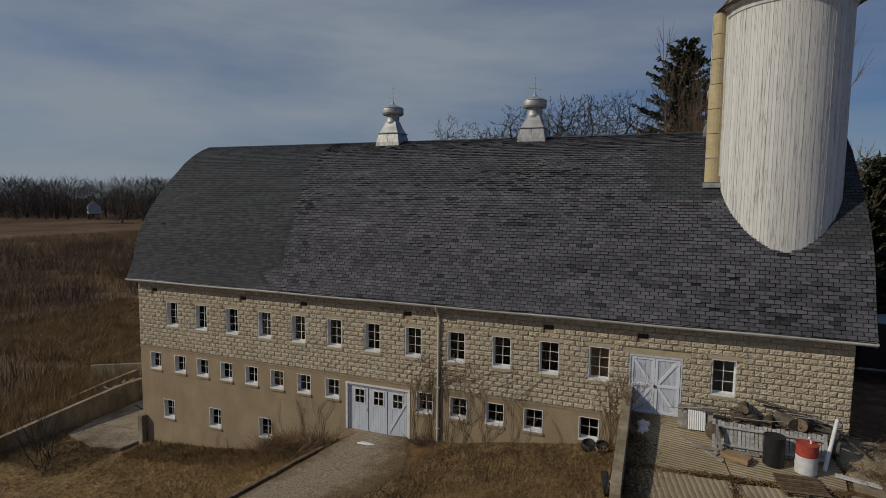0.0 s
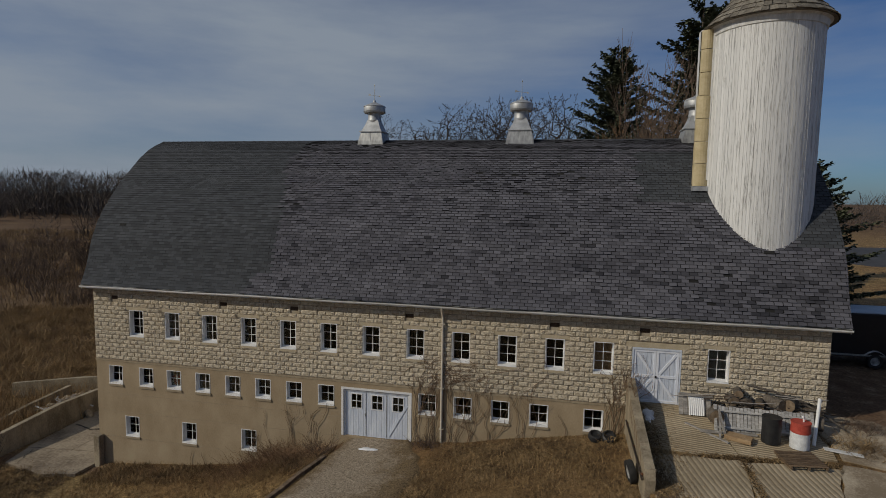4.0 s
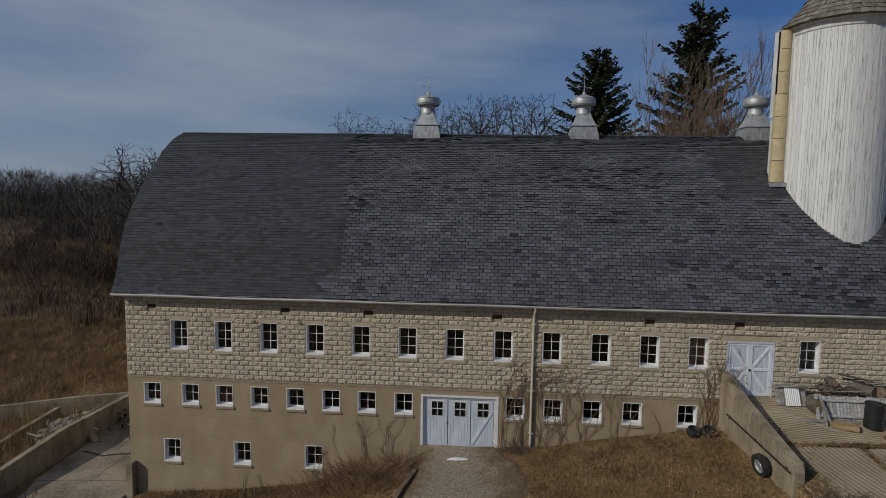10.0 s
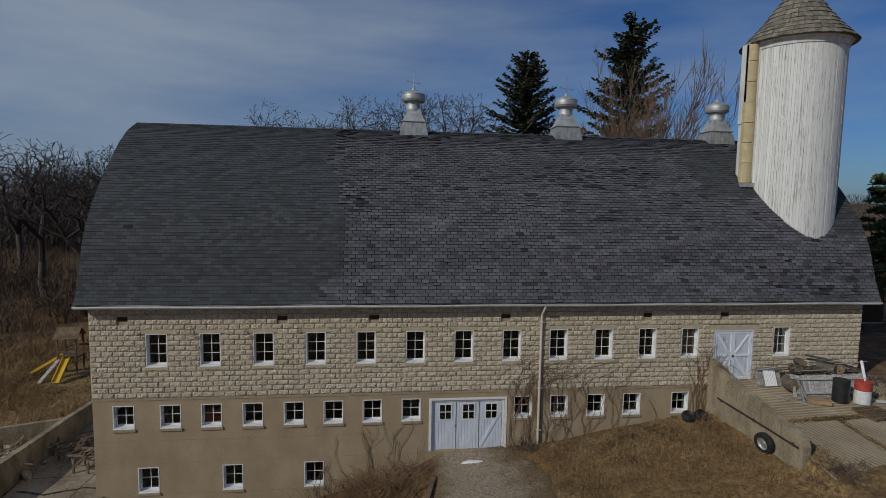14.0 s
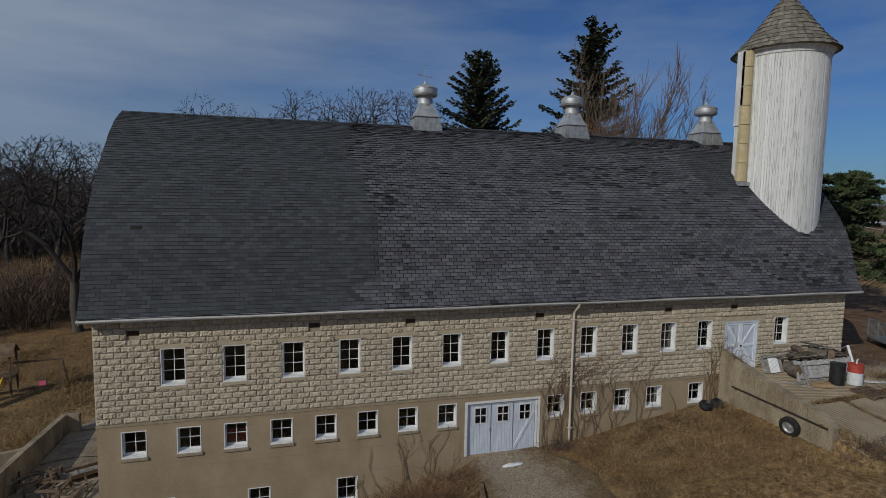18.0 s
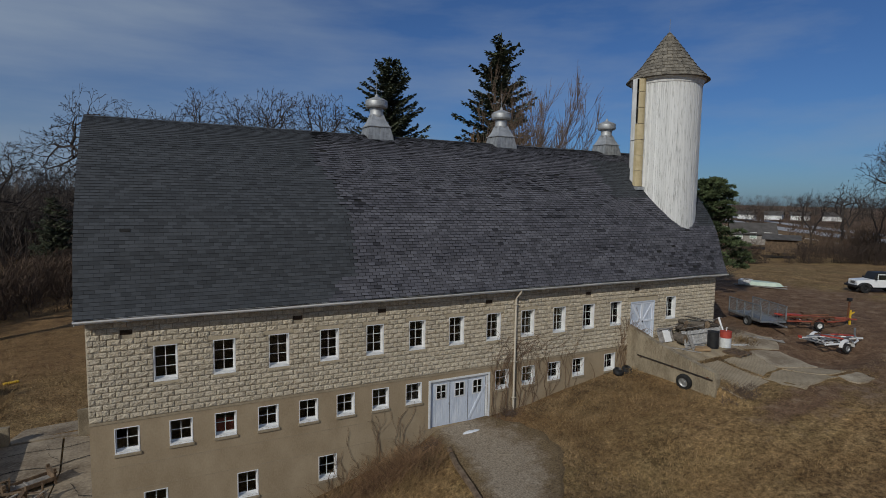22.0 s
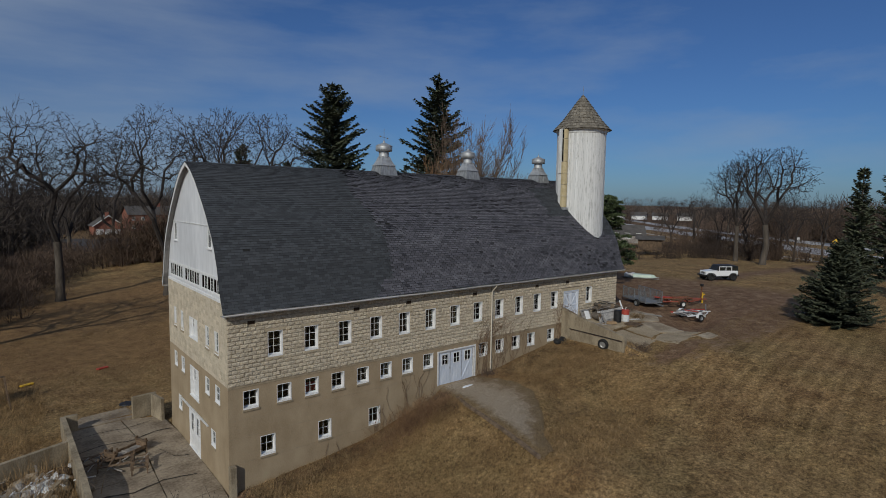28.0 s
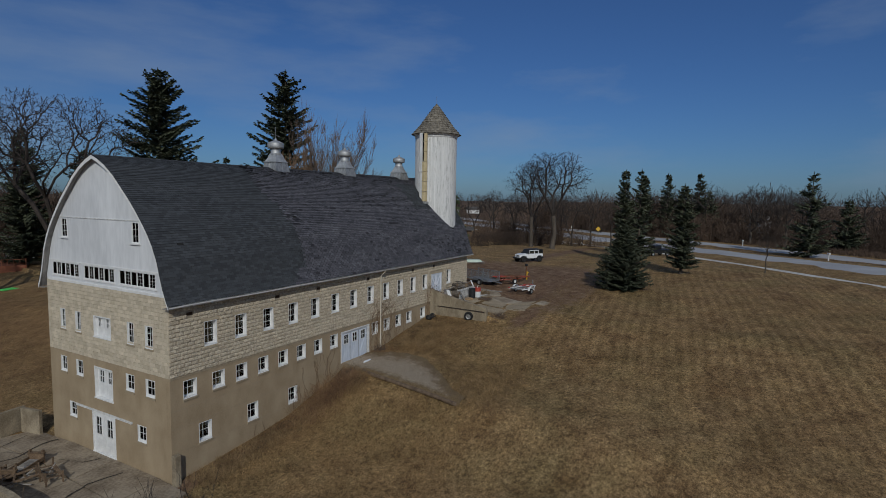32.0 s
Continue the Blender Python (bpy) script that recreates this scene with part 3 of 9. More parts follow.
def strip(name, rows, lift, mat_, label, category, cols=7, ragged=0.0, seed=1):
    """A surface laid on the ground between two edges given row by row."""
    rr = random.Random(seed)
    pts = []
    for (xa, ya), (xb, yb) in rows:
        ja, jb = rr.uniform(-ragged, ragged), rr.uniform(-ragged, ragged)
        pts.append([(xa + ja + (xb + jb - xa - ja) * k / cols, ya + (yb - ya) * k / cols) for k in range(cols + 1)])
    v, f = [], []
    for r in pts:
        for k, (x, y) in enumerate(r):
            edge = 1.0 if 0 < k < cols else 0.0
            v.append((x, y, gz(x, y) + lift * edge - 0.05 * (1 - edge)))
    w = cols + 1
    for i in range(len(pts) - 1):
        for k in range(cols):
            f.append((i * w + k, i * w + k + 1, (i + 1) * w + k + 1, (i + 1) * w + k))
    ob = arrays(name, v, f, mat_)
    core = ob.data.attributes.new("core", "FLOAT", "POINT")
    core.data.foreach_set("value", [min(k / (0.3 * cols), (cols - k) / (0.7 * cols)) * min(1.0, (len(pts) - 1 - i) / 8) for i in range(len(pts)) for k in range(w)])
    ob.data.polygons.foreach_set("use_smooth", [True] * len(f))
    return tagged(ob, label, category, kind="structure")


def lerp_rows(keys, step):
    out = []
    for (a, b), (c, d) in zip(keys[:-1], keys[1:]):
        n = max(1, int(math.hypot(c[0] - a[0], c[1] - a[1]) / step))
        for i in range(n):
            t = i / n
            out.append(((a[0] + (c[0] - a[0]) * t, a[1] + (c[1] - a[1]) * t), (b[0] + (d[0] - b[0]) * t, b[1] + (d[1] - b[1]) * t)))
    return out + [keys[-1]]


def gravel_material():
    """Stones thinning out into dry grass."""
    m = mat("gravel_drive", (0.175, 0.134, 0.093), (0.58, 0.478, 0.358), 14.0, 0.95, 1.0, fine=5, bumpdist=0.05, low=0.30, high=0.70)
    nt = m.node_tree
    b = nt.nodes["Principled BSDF"]
    src = b.inputs["Base Color"].links[0].from_socket
    tc = nt.nodes.new("ShaderNodeTexCoord")
    n = nt.nodes.new("ShaderNodeTexNoise")
    n.inputs["Scale"].default_value, n.inputs["Detail"].default_value, n.inputs["Roughness"].default_value = 1.3, 12.0, 0.86
    nt.links.new(tc.outputs["Object"], n.inputs["Vector"])
    r = nt.nodes.new("ShaderNodeValToRGB")
    r.color_ramp.elements[0].position, r.color_ramp.elements[1].position = 0.45, 0.63
    ca = nt.nodes.new("ShaderNodeAttribute")
    ca.attribute_name = "core"
    cm = nt.nodes.new("ShaderNodeMath")
    cm.operation = "MULTIPLY_ADD"
    cm.inputs[1].default_value, cm.inputs[2].default_value = 0.42, -0.14
    nt.links.new(ca.outputs["Fac"], cm.inputs[0])
    cs_ = nt.nodes.new("ShaderNodeMath")
    cs_.operation = "ADD"
    nt.links.new(cm.outputs[0], cs_.inputs[0])
    nt.links.new(n.outputs["Fac"], cs_.inputs[1])
    nt.links.new(cs_.outputs[0], r.inputs["Fac"])
    n2 = nt.nodes.new("ShaderNodeTexNoise")
    n2.inputs["Scale"].default_value, n2.inputs["Detail"].default_value = 16.0, 5.0
    nt.links.new(tc.outputs["Object"], n2.inputs["Vector"])
    g = nt.nodes.new("ShaderNodeValToRGB")
    g.color_ramp.elements[0].position, g.color_ramp.elements[0].color = 0.3, (0.085, 0.056, 0.030, 1)
    g.color_ramp.elements[1].position, g.color_ramp.elements[1].color = 0.7, (0.29, 0.205, 0.108, 1)
    nt.links.new(n2.outputs["Fac"], g.inputs["Fac"])
    mx = nt.nodes.new("ShaderNodeMix")
    mx.data_type = "RGBA"
    nt.links.new(r.outputs["Color"], mx.inputs["Factor"])
    nt.links.new(src, mx.inputs["B"])
    nt.links.new(g.outputs["Color"], mx.inputs["A"])
    nt.links.new(mx.outputs["Result"], b.inputs["Base Color"])
    return m


strip("gravel_drive", lerp_rows([((13.0, 0.05), (16.15, 0.05)), ((12.95, -1.5), (17.0, -1.5)), ((12.65, -3), (17.4, -2.9)), ((12.45, -4.5), (16.9, -4.7)), ((12.1, -6.4), (15.3, -6.6)), ((11.65, -8.3), (13.3, -8.4)), ((11.2, -10.2), (11.9, -10.3))], 0.45),
      0.085, gravel_material(), "patchy pale gravel drive running from the garage door", "gravel drive", cols=20, ragged=0.12, seed=3)


def road_rows(off0, off1):
    c = [(40, -66), (60, -49.5), (72.5, -38.7), (83.5, -30), (92.3, -22.2), (100.5, -14.2), (108.5, -4.5), (117, 6.5), (127.5, 19), (145.8, 40), (160, 57), (220, 130), (480, 450)]
    rows = []
    for i, (x, y) in enumerate(c):
        a, b_ = c[max(0, i - 1)], c[min(len(c) - 1, i + 1)]
        d = Vector((b_[0] - a[0], b_[1] - a[1])).normalized()
        n = Vector((d.y, -d.x))
        rows.append(((x + n.x * off0, y + n.y * off0), (x + n.x * off1, y + n.y * off1)))
    return lerp_rows(rows, 3.0)


strip("road", road_rows(0.0, 12.5), 0.16, M_ROAD, "pale grey asphalt carriageway beside the field", "road", cols=3)
strip("road", road_rows(18.0, 28.5), 0.16, M_ROAD, "pale grey asphalt far carriageway of the road", "road", cols=3)
strip("side_road", lerp_rows([((2, 136), (2, 188)), ((24, 112), (28, 150)), ((50, 96), (56, 134)), ((90, 70), (96, 108))], 6.0), 0.35, mat("dark_asphalt", (0.035, 0.036, 0.04), (0.06, 0.06, 0.065), 0.2, 0.9, 0.1), "dark asphalt lane behind the meadow", "road", cols=4)
strip("pavement", road_rows(-10.6, -9.5), 0.12, mat("pale_path", (0.45, 0.43, 0.40), (0.56, 0.54, 0.50), 0.5, 0.9, 0.1), "narrow pale concrete footpath beside the road", "footpath", cols=2)


def slab(name, poly, mat_, parent, lift=0.07, thick=0.16):
    """One concrete slab lying on the slope."""
    bm = bmesh.new()
    vs = [bm.verts.new((x, y, 0)) for x, y in poly]
    f = bm.faces.new(vs)
    bmesh.ops.subdivide_edges(bm, edges=list(bm.edges), cuts=3, use_grid_fill=True)
    rj = random.Random(int(abs(poly[0][0]) * 100 + abs(poly[1][1]) * 10))
    for v in bm.verts:
        if v.is_boundary:
            v.co.x += rj.uniform(-0.11, 0.11)
            v.co.y += rj.uniform(-0.11, 0.11) if v.co.y < -0.2 else 0.0
    r = bmesh.ops.extrude_face_region(bm, geom=list(bm.faces))
    for v in bm.verts:
        v.co.z = gz(v.co.x, v.co.y) + lift - thick
    for v in [g for g in r["geom"] if isinstance(g, bmesh.types.BMVert)]:
        v.co.z += thick
    bmesh.ops.recalc_face_normals(bm, faces=bm.faces)
    me = bpy.data.meshes.new(name)
    bm.to_mesh(me)
    bm.free()
    me.materials.append(mat_)
    return put(name, me, parent)


def grooved(name, c1, c2, turn=0.0, freq=7.5, deep=0.8):
    m = mat(name, c1, c2, 0.7, 0.92, 0.3, fine=22, c3=(0.42, 0.37, 0.29))
    nt = m.node_tree
    w = nt.nodes.new("ShaderNodeTexWave")
    w.inputs["Scale"].default_value, w.inputs["Distortion"].default_value, w.bands_direction = freq / 6.283 * 2.0, 1.2, "Y"
    w.inputs["Detail Scale"].default_value = 1.5
    mp = nt.nodes.new("ShaderNodeMapping")
    mp.inputs["Rotation"].default_value = (0, 0, radians(turn))
    tc = nt.nodes.new("ShaderNodeTexCoord")
    nt.links.new(tc.outputs["Object"], mp.inputs["Vector"])
    nt.links.new(mp.outputs["Vector"], w.inputs["Vector"])
    bp = nt.nodes.new("ShaderNodeBump")
    bp.inputs["Strength"].default_value, bp.inputs["Distance"].default_value = deep, 0.03
    nt.links.new(w.outputs["Fac"], bp.inputs["Height"])
    nt.links.new(bp.outputs["Normal"], nt.nodes["Principled BSDF"].inputs["Normal"])
    # the grooves are coloured darker than the ridges
    r = nt.nodes.new("ShaderNodeValToRGB")
    r.color_ramp.elements[0].position, r.color_ramp.elements[0].color = 0.0, (0.62, 0.58, 0.53, 1)
    r.color_ramp.elements[1].position, r.color_ramp.elements[1].color = 0.35, (1, 1, 1, 1)
    nt.links.new(w.outputs["Fac"], r.inputs["Fac"])
    mx = nt.nodes.new("ShaderNodeMix")
    mx.data_type, mx.blend_type = "RGBA", "MULTIPLY"
    mx.inputs["Factor"].default_value = 1.0
    bsdf = nt.nodes["Principled BSDF"]
    src = bsdf.inputs["Base Color"].links[0].from_socket
    nt.links.new(src, mx.inputs["A"])
    nt.links.new(r.outputs["Color"], mx.inputs["B"])
    nt.links.new(mx.outputs["Result"], bsdf.inputs["Base Color"])
    return m


M_RAMP = grooved("grooved_concrete", (0.33, 0.262, 0.170), (0.48, 0.395, 0.275), 8.0)
M_RAMPX = grooved("cross_grooved_concrete", (0.30, 0.240, 0.160), (0.43, 0.355, 0.25), 78.0, 5.5, 0.4)
ramp_ = thing("ramp_slab", "cracked grooved concrete ramp in front of the upper door", "concrete ramp", kind="structure")
for poly in ([(25.3, -0.05), (28.2, -0.05), (28.3, -2.9), (25.3, -3.1)],
             [(28.3, -0.05), (31.3, -0.05), (31.5, -2.6), (28.4, -2.9)],
             [(25.3, -3.35), (28.3, -3.2), (28.0, -6.0), (25.35, -6.6)],
             [(28.5, -3.2), (31.4, -2.95), (30.6, -5.0), (28.15, -5.6)],
             [(31.5, -2.7), (33.6, -3.3), (33.0, -5.6), (30.75, -4.9)],
             [(28.2, -5.75), (30.6, -5.15), (31.2, -7.4), (28.2, -7.6)],
             [(30.75, -5.1), (32.9, -5.8), (32.5, -7.2), (31.4, -7.1)],
             [(31.6, 0.6), (33.8, 0.3), (35.6, -1.6), (33.9, -3.0), (31.7, -2.4)]):
    slab("slab", poly, M_CONC if poly[0][0] > 31 else (M_RAMP if poly[0][1] > -3.1 else M_RAMPX), ramp_)
slab("slab", [(31.3, -7.5), (32.6, -7.55), (32.2, -8.6), (30.9, -8.5)], M_CONC, ramp_)

apron = thing("apron_slab", "cracked pale concrete apron below the gable end", "concrete apron", kind="structure")
for poly in ([(-4.5, -1.2), (-1.8, -1.75), (-0.2, -1.35), (-0.05, 0.9), (-4.9, 0.4)], [(-5.0, 0.45), (-2.5, 0.7), (-2.4, 4.6), (-5.4, 4.5)], [(-2.45, 0.72), (-0.03, 0.95), (-0.03, 4.9), (-2.35, 4.62)],
             [(-5.5, 4.55), (-2.4, 4.65), (-2.2, 8.9), (-5.5, 8.7)], [(-2.33, 4.68), (-0.03, 4.95), (-0.03, 9.2), (-2.13, 8.9)],
             [(-5.5, 8.76), (-2.2, 8.95), (-2.6, 13.4), (-5.4, 13.2)], [(-2.12, 8.98), (-0.03, 9.26), (-0.3, 12.8), (-2.5, 13.4)], [(-5.3, 13.5), (-1.4, 13.6), (-1.9, 15.8), (-4.6, 15.4)]):
    g = Geo()
    z = RNG.uniform(-0.015, 0.015)
    g.prism(poly, -0.2, z + 0.02)
    g.link("slab", M_APRON, apron)

# ---- barn ----
L, W, ZB, ZT, RIDGE = 32.1, 11.2, 5.35, 8.95, 16.42
barn = thing("barn", "long barn with cream block storey, tan base and arched shingle roof", "barn")


def panel(x1, zlo, zhi, y0, y1, holes, cuts=()):
    """A wall with openings that go through it; x along, y its thickness."""
    xsn = sorted({0.0, x1, *cuts, *[c for h in holes for c in (h[0], h[1])]})
    zsn = sorted({zlo, zhi, *[min(max(c, zlo), zhi) for h in holes for c in (h[2], h[3])]})

    def solid(i, k):
        if i < 0 or k < 0 or i >= len(xsn) - 1 or k >= len(zsn) - 1:
            return False
        cx, cz = (xsn[i] + xsn[i + 1]) / 2, (zsn[k] + zsn[k + 1]) / 2
        return not any(h[0] < cx < h[1] and h[2] < cz < h[3] for h in holes)

    g = Geo()
    for i in range(len(xsn) - 1):
        for k in range(len(zsn) - 1):
            if not solid(i, k):
                continue
            a, b, c, d = xsn[i], xsn[i + 1], zsn[k], zsn[k + 1]
            g.face([(a, y0, c), (b, y0, c), (b, y0, d), (a, y0, d)])
            g.face([(b, y1, c), (a, y1, c), (a, y1, d), (b, y1, d)])
            if not solid(i - 1, k):
                g.face([(a, y1, c), (a, y0, c), (a, y0, d), (a, y1, d)])
            if not solid(i + 1, k):
                g.face([(b, y0, c), (b, y1, c), (b, y1, d), (b, y0, d)])
            if not solid(i, k - 1):
                g.face([(a, y1, c), (b, y1, c), (b, y0, c), (a, y0, c)])
            if not solid(i, k + 1):
                g.face([(a, y0, d), (b, y0, d), (b, y1, d), (a, y1, d)])
    return g


UP = [2.0, 3.97, 5.97, 7.98, 9.95, 11.92, 13.9, 15.9, 17.88, 19.84, 21.77, 23.68, 27.93]
LOW = [0.72, 2.44, 3.97, 5.53, 7.11, 8.66, 10.21, 11.78, 16.45, 18.0, 19.6, 21.2, 23.38]
BASE = [1.56, 4.73, 7.89]
UPW = [(x, x + 0.78, 6.62, 7.88) for x in UP]
LOWW = [(x, x + 0.78, 4.18, 5.07) for x in LOW]
BASEW = [(x, x + 0.78, 1.58, 2.57) for x in BASE]
GAR = (13.0, 16.05, 2.82, 4.97)
D2 = (25.19, 26.95, 5.58, 7.72)
VENTS = [(1.0, 1.38), (6.9, 7.28), (10.46, 10.84), (15.82, 16.2), (21.93, 22.31), (25.41, 25.79)]
T = 0.34
TO_GABLE = Matrix(((0, 1, 0, 0), (-1, 0, 0, W), (0, 0, 1, 0), (0, 0, 0, 1)))

panel(L, -0.6, ZB, 0.0, T, [*LOWW, *BASEW, GAR, (D2[0], D2[1], 5.2, ZB)]).link("base_wall", M_STUCCO, barn, "tan cement-rendered base wall")
wall_u = panel(L, ZB, ZT, 0.03, T, [*UPW, D2, *[(a, b, 8.35, 8.53) for a, b in VENTS]]).link("block_wall", M_MORTAR, barn, "wall of cream rock-faced concrete blocks")
GU = [(1.33, 1.85, 6.72, 7.84), (2.88, 3.42, 6.72, 7.84), (7.78, 8.36, 6.72, 7.84), (9.32, 9.95, 6.72, 7.84)]
GM = [(1.16, 1.80, 4.2, 5.06), (2.78, 3.46, 4.2, 5.06), (7.54, 8.26, 4.2, 5.06), (9.24, 10.0, 4.2, 5.06)]
GB = [(1.92, 2.64, 1.64, 2.48), (8.42, 9.16, 1.64, 2.48)]
HATCH = (4.68, 6.31, 6.66, 7.82)
MDOOR = (4.58, 6.30, 3.22, 4.97)
BDOOR = (4.2, 6.4, 0.05, 2.36)
ZG = 9.42
panel(W - T, -0.6, ZB, 0.0, T, [*GM, *GB, MDOOR, BDOOR]).link("gable_base_wall", M_STUCCO, barn, "tan painted gable base wall", M=TO_GABLE)
gable_up = panel(W - T, ZB, ZG, 0.03, T, [*GU, HATCH]).link("gable_block_wall", M_MORTAR, barn, M=TO_GABLE)
panel(W - T, -0.6, ZG, 0.0, T, []).link("far_gable_wall", M_ASHLAR, barn, M=Matrix(((0, -1, 0, L), (1, 0, 0, T), (0, 0, 1, 0), (0, 0, 0, 1))))
boxpart("back_wall", (T, W - T, -0.6, L - T, W, ZT), M_MORTAR, barn)
# Unseen floors and cross walls, added near black so the windows look dark.
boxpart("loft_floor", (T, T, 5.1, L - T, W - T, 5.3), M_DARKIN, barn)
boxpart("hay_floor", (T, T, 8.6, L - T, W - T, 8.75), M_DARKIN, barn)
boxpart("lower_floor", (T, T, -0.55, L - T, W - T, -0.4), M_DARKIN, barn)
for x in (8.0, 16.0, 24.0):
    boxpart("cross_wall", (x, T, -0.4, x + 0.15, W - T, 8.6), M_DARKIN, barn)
boxpart("belt_course", (-0.015, -0.022, 5.27, L + 0.01, 0.0, 5.36), M_SILLC, barn)

# cement panels show faint joints on the base wall
for z in (1.45, 2.75, 3.65):
    for x0, x1 in ((0.0, 12.9), (16.3, L - 7.0)):
        if z > 2.7 or x1 < 13:
            boxpart("render_joint", (x0 + 0.02, -0.007, z, min(x1, 12.9 if z < 3 else x1), 0.0, z + 0.014), M_SILLC, barn)


def window_meshes(w, h, cols, rows, depth, tag, t=0.03, st=0.036, bar_=0.011, front=-0.012, back=0.018):
    """Frame lining, sash, panes and sill of one window; x right, y into the wall."""
    f, s, p, sl = Geo(), Geo(), Geo(), Geo()
    f.box(0, front, 0, t, depth + 0.06, h)
    f.box(w - t, front, 0, w, depth + 0.06, h)
    f.box(t, front, h - t, w - t, depth + 0.06, h)
    f.box(t, 0.0, 0, w - t, depth + 0.06, t * 0.8)
    y = depth
    x0, x1, z0, z1 = t, w - t, t * 0.8, h - t
    s.box(x0, y, z0, x0 + st, y + 0.045, z1)
    s.box(x1 - st, y, z0, x1, y + 0.045, z1)
    s.box(x0 + st, y, z0, x1 - st, y + 0.045, z0 + st + 0.015)
    s.box(x0 + st, y, z1 - st, x1 - st, y + 0.045, z1)
    for i in range(1, cols):
        c = x0 + st + (x1 - x0 - 2 * st) * i / cols
        s.box(c - bar_, y + min(0.006, back), z0 + st, c + bar_, y + 0.04, z1 - st)
    for i in range(1, rows):
        c = z0 + st + (z1 - z0 - 2 * st) * i / rows
        s.box(x0 + st, y + min(0.004, back * 0.8), c - bar_, x1 - st, y + 0.038, c + bar_)
    sl.face([(0.0, -0.03, -0.05), (w, -0.03, -0.05), (w, -0.03, -0.015), (0.0, -0.03, -0.015)])
    sl.face([(0.0, -0.03, -0.015), (w, -0.03, -0.015), (w, depth, 0.045), (0.0, depth, 0.045)])
    sl.face([(0.0, 0.02, -0.05), (w, 0.02, -0.05), (w, -0.03, -0.05), (0.0, -0.03, -0.05)])
    sl.face([(0.0, -0.03, -0.05), (0.0, -0.03, -0.015), (0.0, 0.02, 0.0), (0.0, 0.02, -0.05)])
    sl.face([(w, -0.03, -0.015), (w, -0.03, -0.05), (w, 0.02, -0.05), (w, 0.02, 0.0)])
    panes = []
    for i in range(cols):
        for k in range(rows):
            a0, a1 = x0 + st + (x1 - x0 - 2 * st) * i / cols + 0.008, x0 + st + (x1 - x0 - 2 * st) * (i + 1) / cols - 0.008
            c0, c1 = z0 + st + (z1 - z0 - 2 * st) * k / rows + 0.008, z0 + st + (z1 - z0 - 2 * st) * (k + 1) / rows - 0.008
            pg = Geo()
            pg.box(a0, y + back, c0, a1, y + back + 0.005, c1)
            panes.append(pg.mesh("pane", M_GLASS))
    return f.mesh("window_" + tag, M_WHITE), s.mesh("sash", M_WHITE), panes, sl.mesh("sill", M_WHITE)


def place_window(ms, M, ledge=None, broken=()):
    fr, sa, panes, si = ms
    wn_ = put("window", fr, barn, M)
    put("sash", sa, wn_)
    for i, p in enumerate(panes):
        if i not in broken:
            put("pane", p, wn_)
    put("sill", si, wn_)
    if ledge:
        put("ledge", ledge, wn_, label="cement ledge")
    return wn_


def ledge_mesh(w, name="ledge", mt=None):
    g = Geo()
    g.box(-0.04, -0.05, -0.15, w + 0.04, 0.0, -0.055)
    return g.mesh(name, mt or M_SILLC)


w_up = window_meshes(0.78, 1.26, 2, 3, 0.20, "upper")
w_lo = window_meshes(0.78, 0.89, 2, 2, 0.20, "lower")
w_ba = window_meshes(0.78, 0.99, 2, 2, 0.20, "base")
led = ledge_mesh(0.78)
led_u = ledge_mesh(0.78, "ledge", M_LINTEL)
lin = Geo()
lin.box(-0.17, -0.012, 0.0, 0.95, 0.03, 0.2)
lin_me = lin.mesh("lintel", M_LINTEL)
for x in UP:
    wn_ = place_window(w_up, pose(x, 0, 6.62), led_u)
    put("lintel", lin_me, wn_, pose(0, 0, 1.265), "smooth cast lintel")
for i, x in enumerate(LOW):
    place_window(w_lo, pose(x, 0, 4.18), led, broken=(1,) if i == 0 else ())
for x in BASE:
    place_window(w_ba, pose(x, 0, 1.58), led)
for set_, rows in ((GU, 3), (GM, 2), (GB, 2)):
    cache = {}
    for a, b, c, d in set_:
        k = round(b - a, 2)
        if k not in cache:
            cache[k] = (window_meshes(b - a, d - c, 2, rows, 0.055, "gable"), ledge_mesh(b - a))
        place_window(cache[k][0], TO_GABLE @ pose(a, 0, c), cache[k][1])
# something red stands behind one of the lower windows
tagged(boxpart("storage_crate", (4.05, 0.262, 4.182, 4.66, 0.362, 4.74), M_REDP, bevel=0.02), "red crate standing on the inner sill of a lower window", "crate")
cu = Geo()
for k in range(12):
    xa, xb = 23.72 + 0.06 * k, 23.72 + 0.06 * (k + 1)
    cu.face([(xa, 0.226 + 0.008 * (k % 2), 6.66), (xb, 0.226 + 0.008 * ((k + 1) % 2), 6.66), (xb, 0.226 + 0.008 * ((k + 1) % 2), 7.84), (xa, 0.226 + 0.008 * (k % 2), 7.84)])
tagged(cu.link("curtain", mat("brown_curtain", (0.36, 0.185, 0.105), (0.48, 0.27, 0.16), 3.0, 0.9, 0.1)), "brown curtain hanging inside an upper window", "curtain")

for a, b in VENTS:
    vt = boxpart("vent", (a, 0.06, 8.35, b, 0.16, 8.53), M_VENT, barn)
    for k in range(4):
        boxpart("louvre", (a + 0.01, 0.02, 8.365 + k * 0.043, b - 0.01, 0.07, 8.378 + k * 0.043), M_VENT, vt)


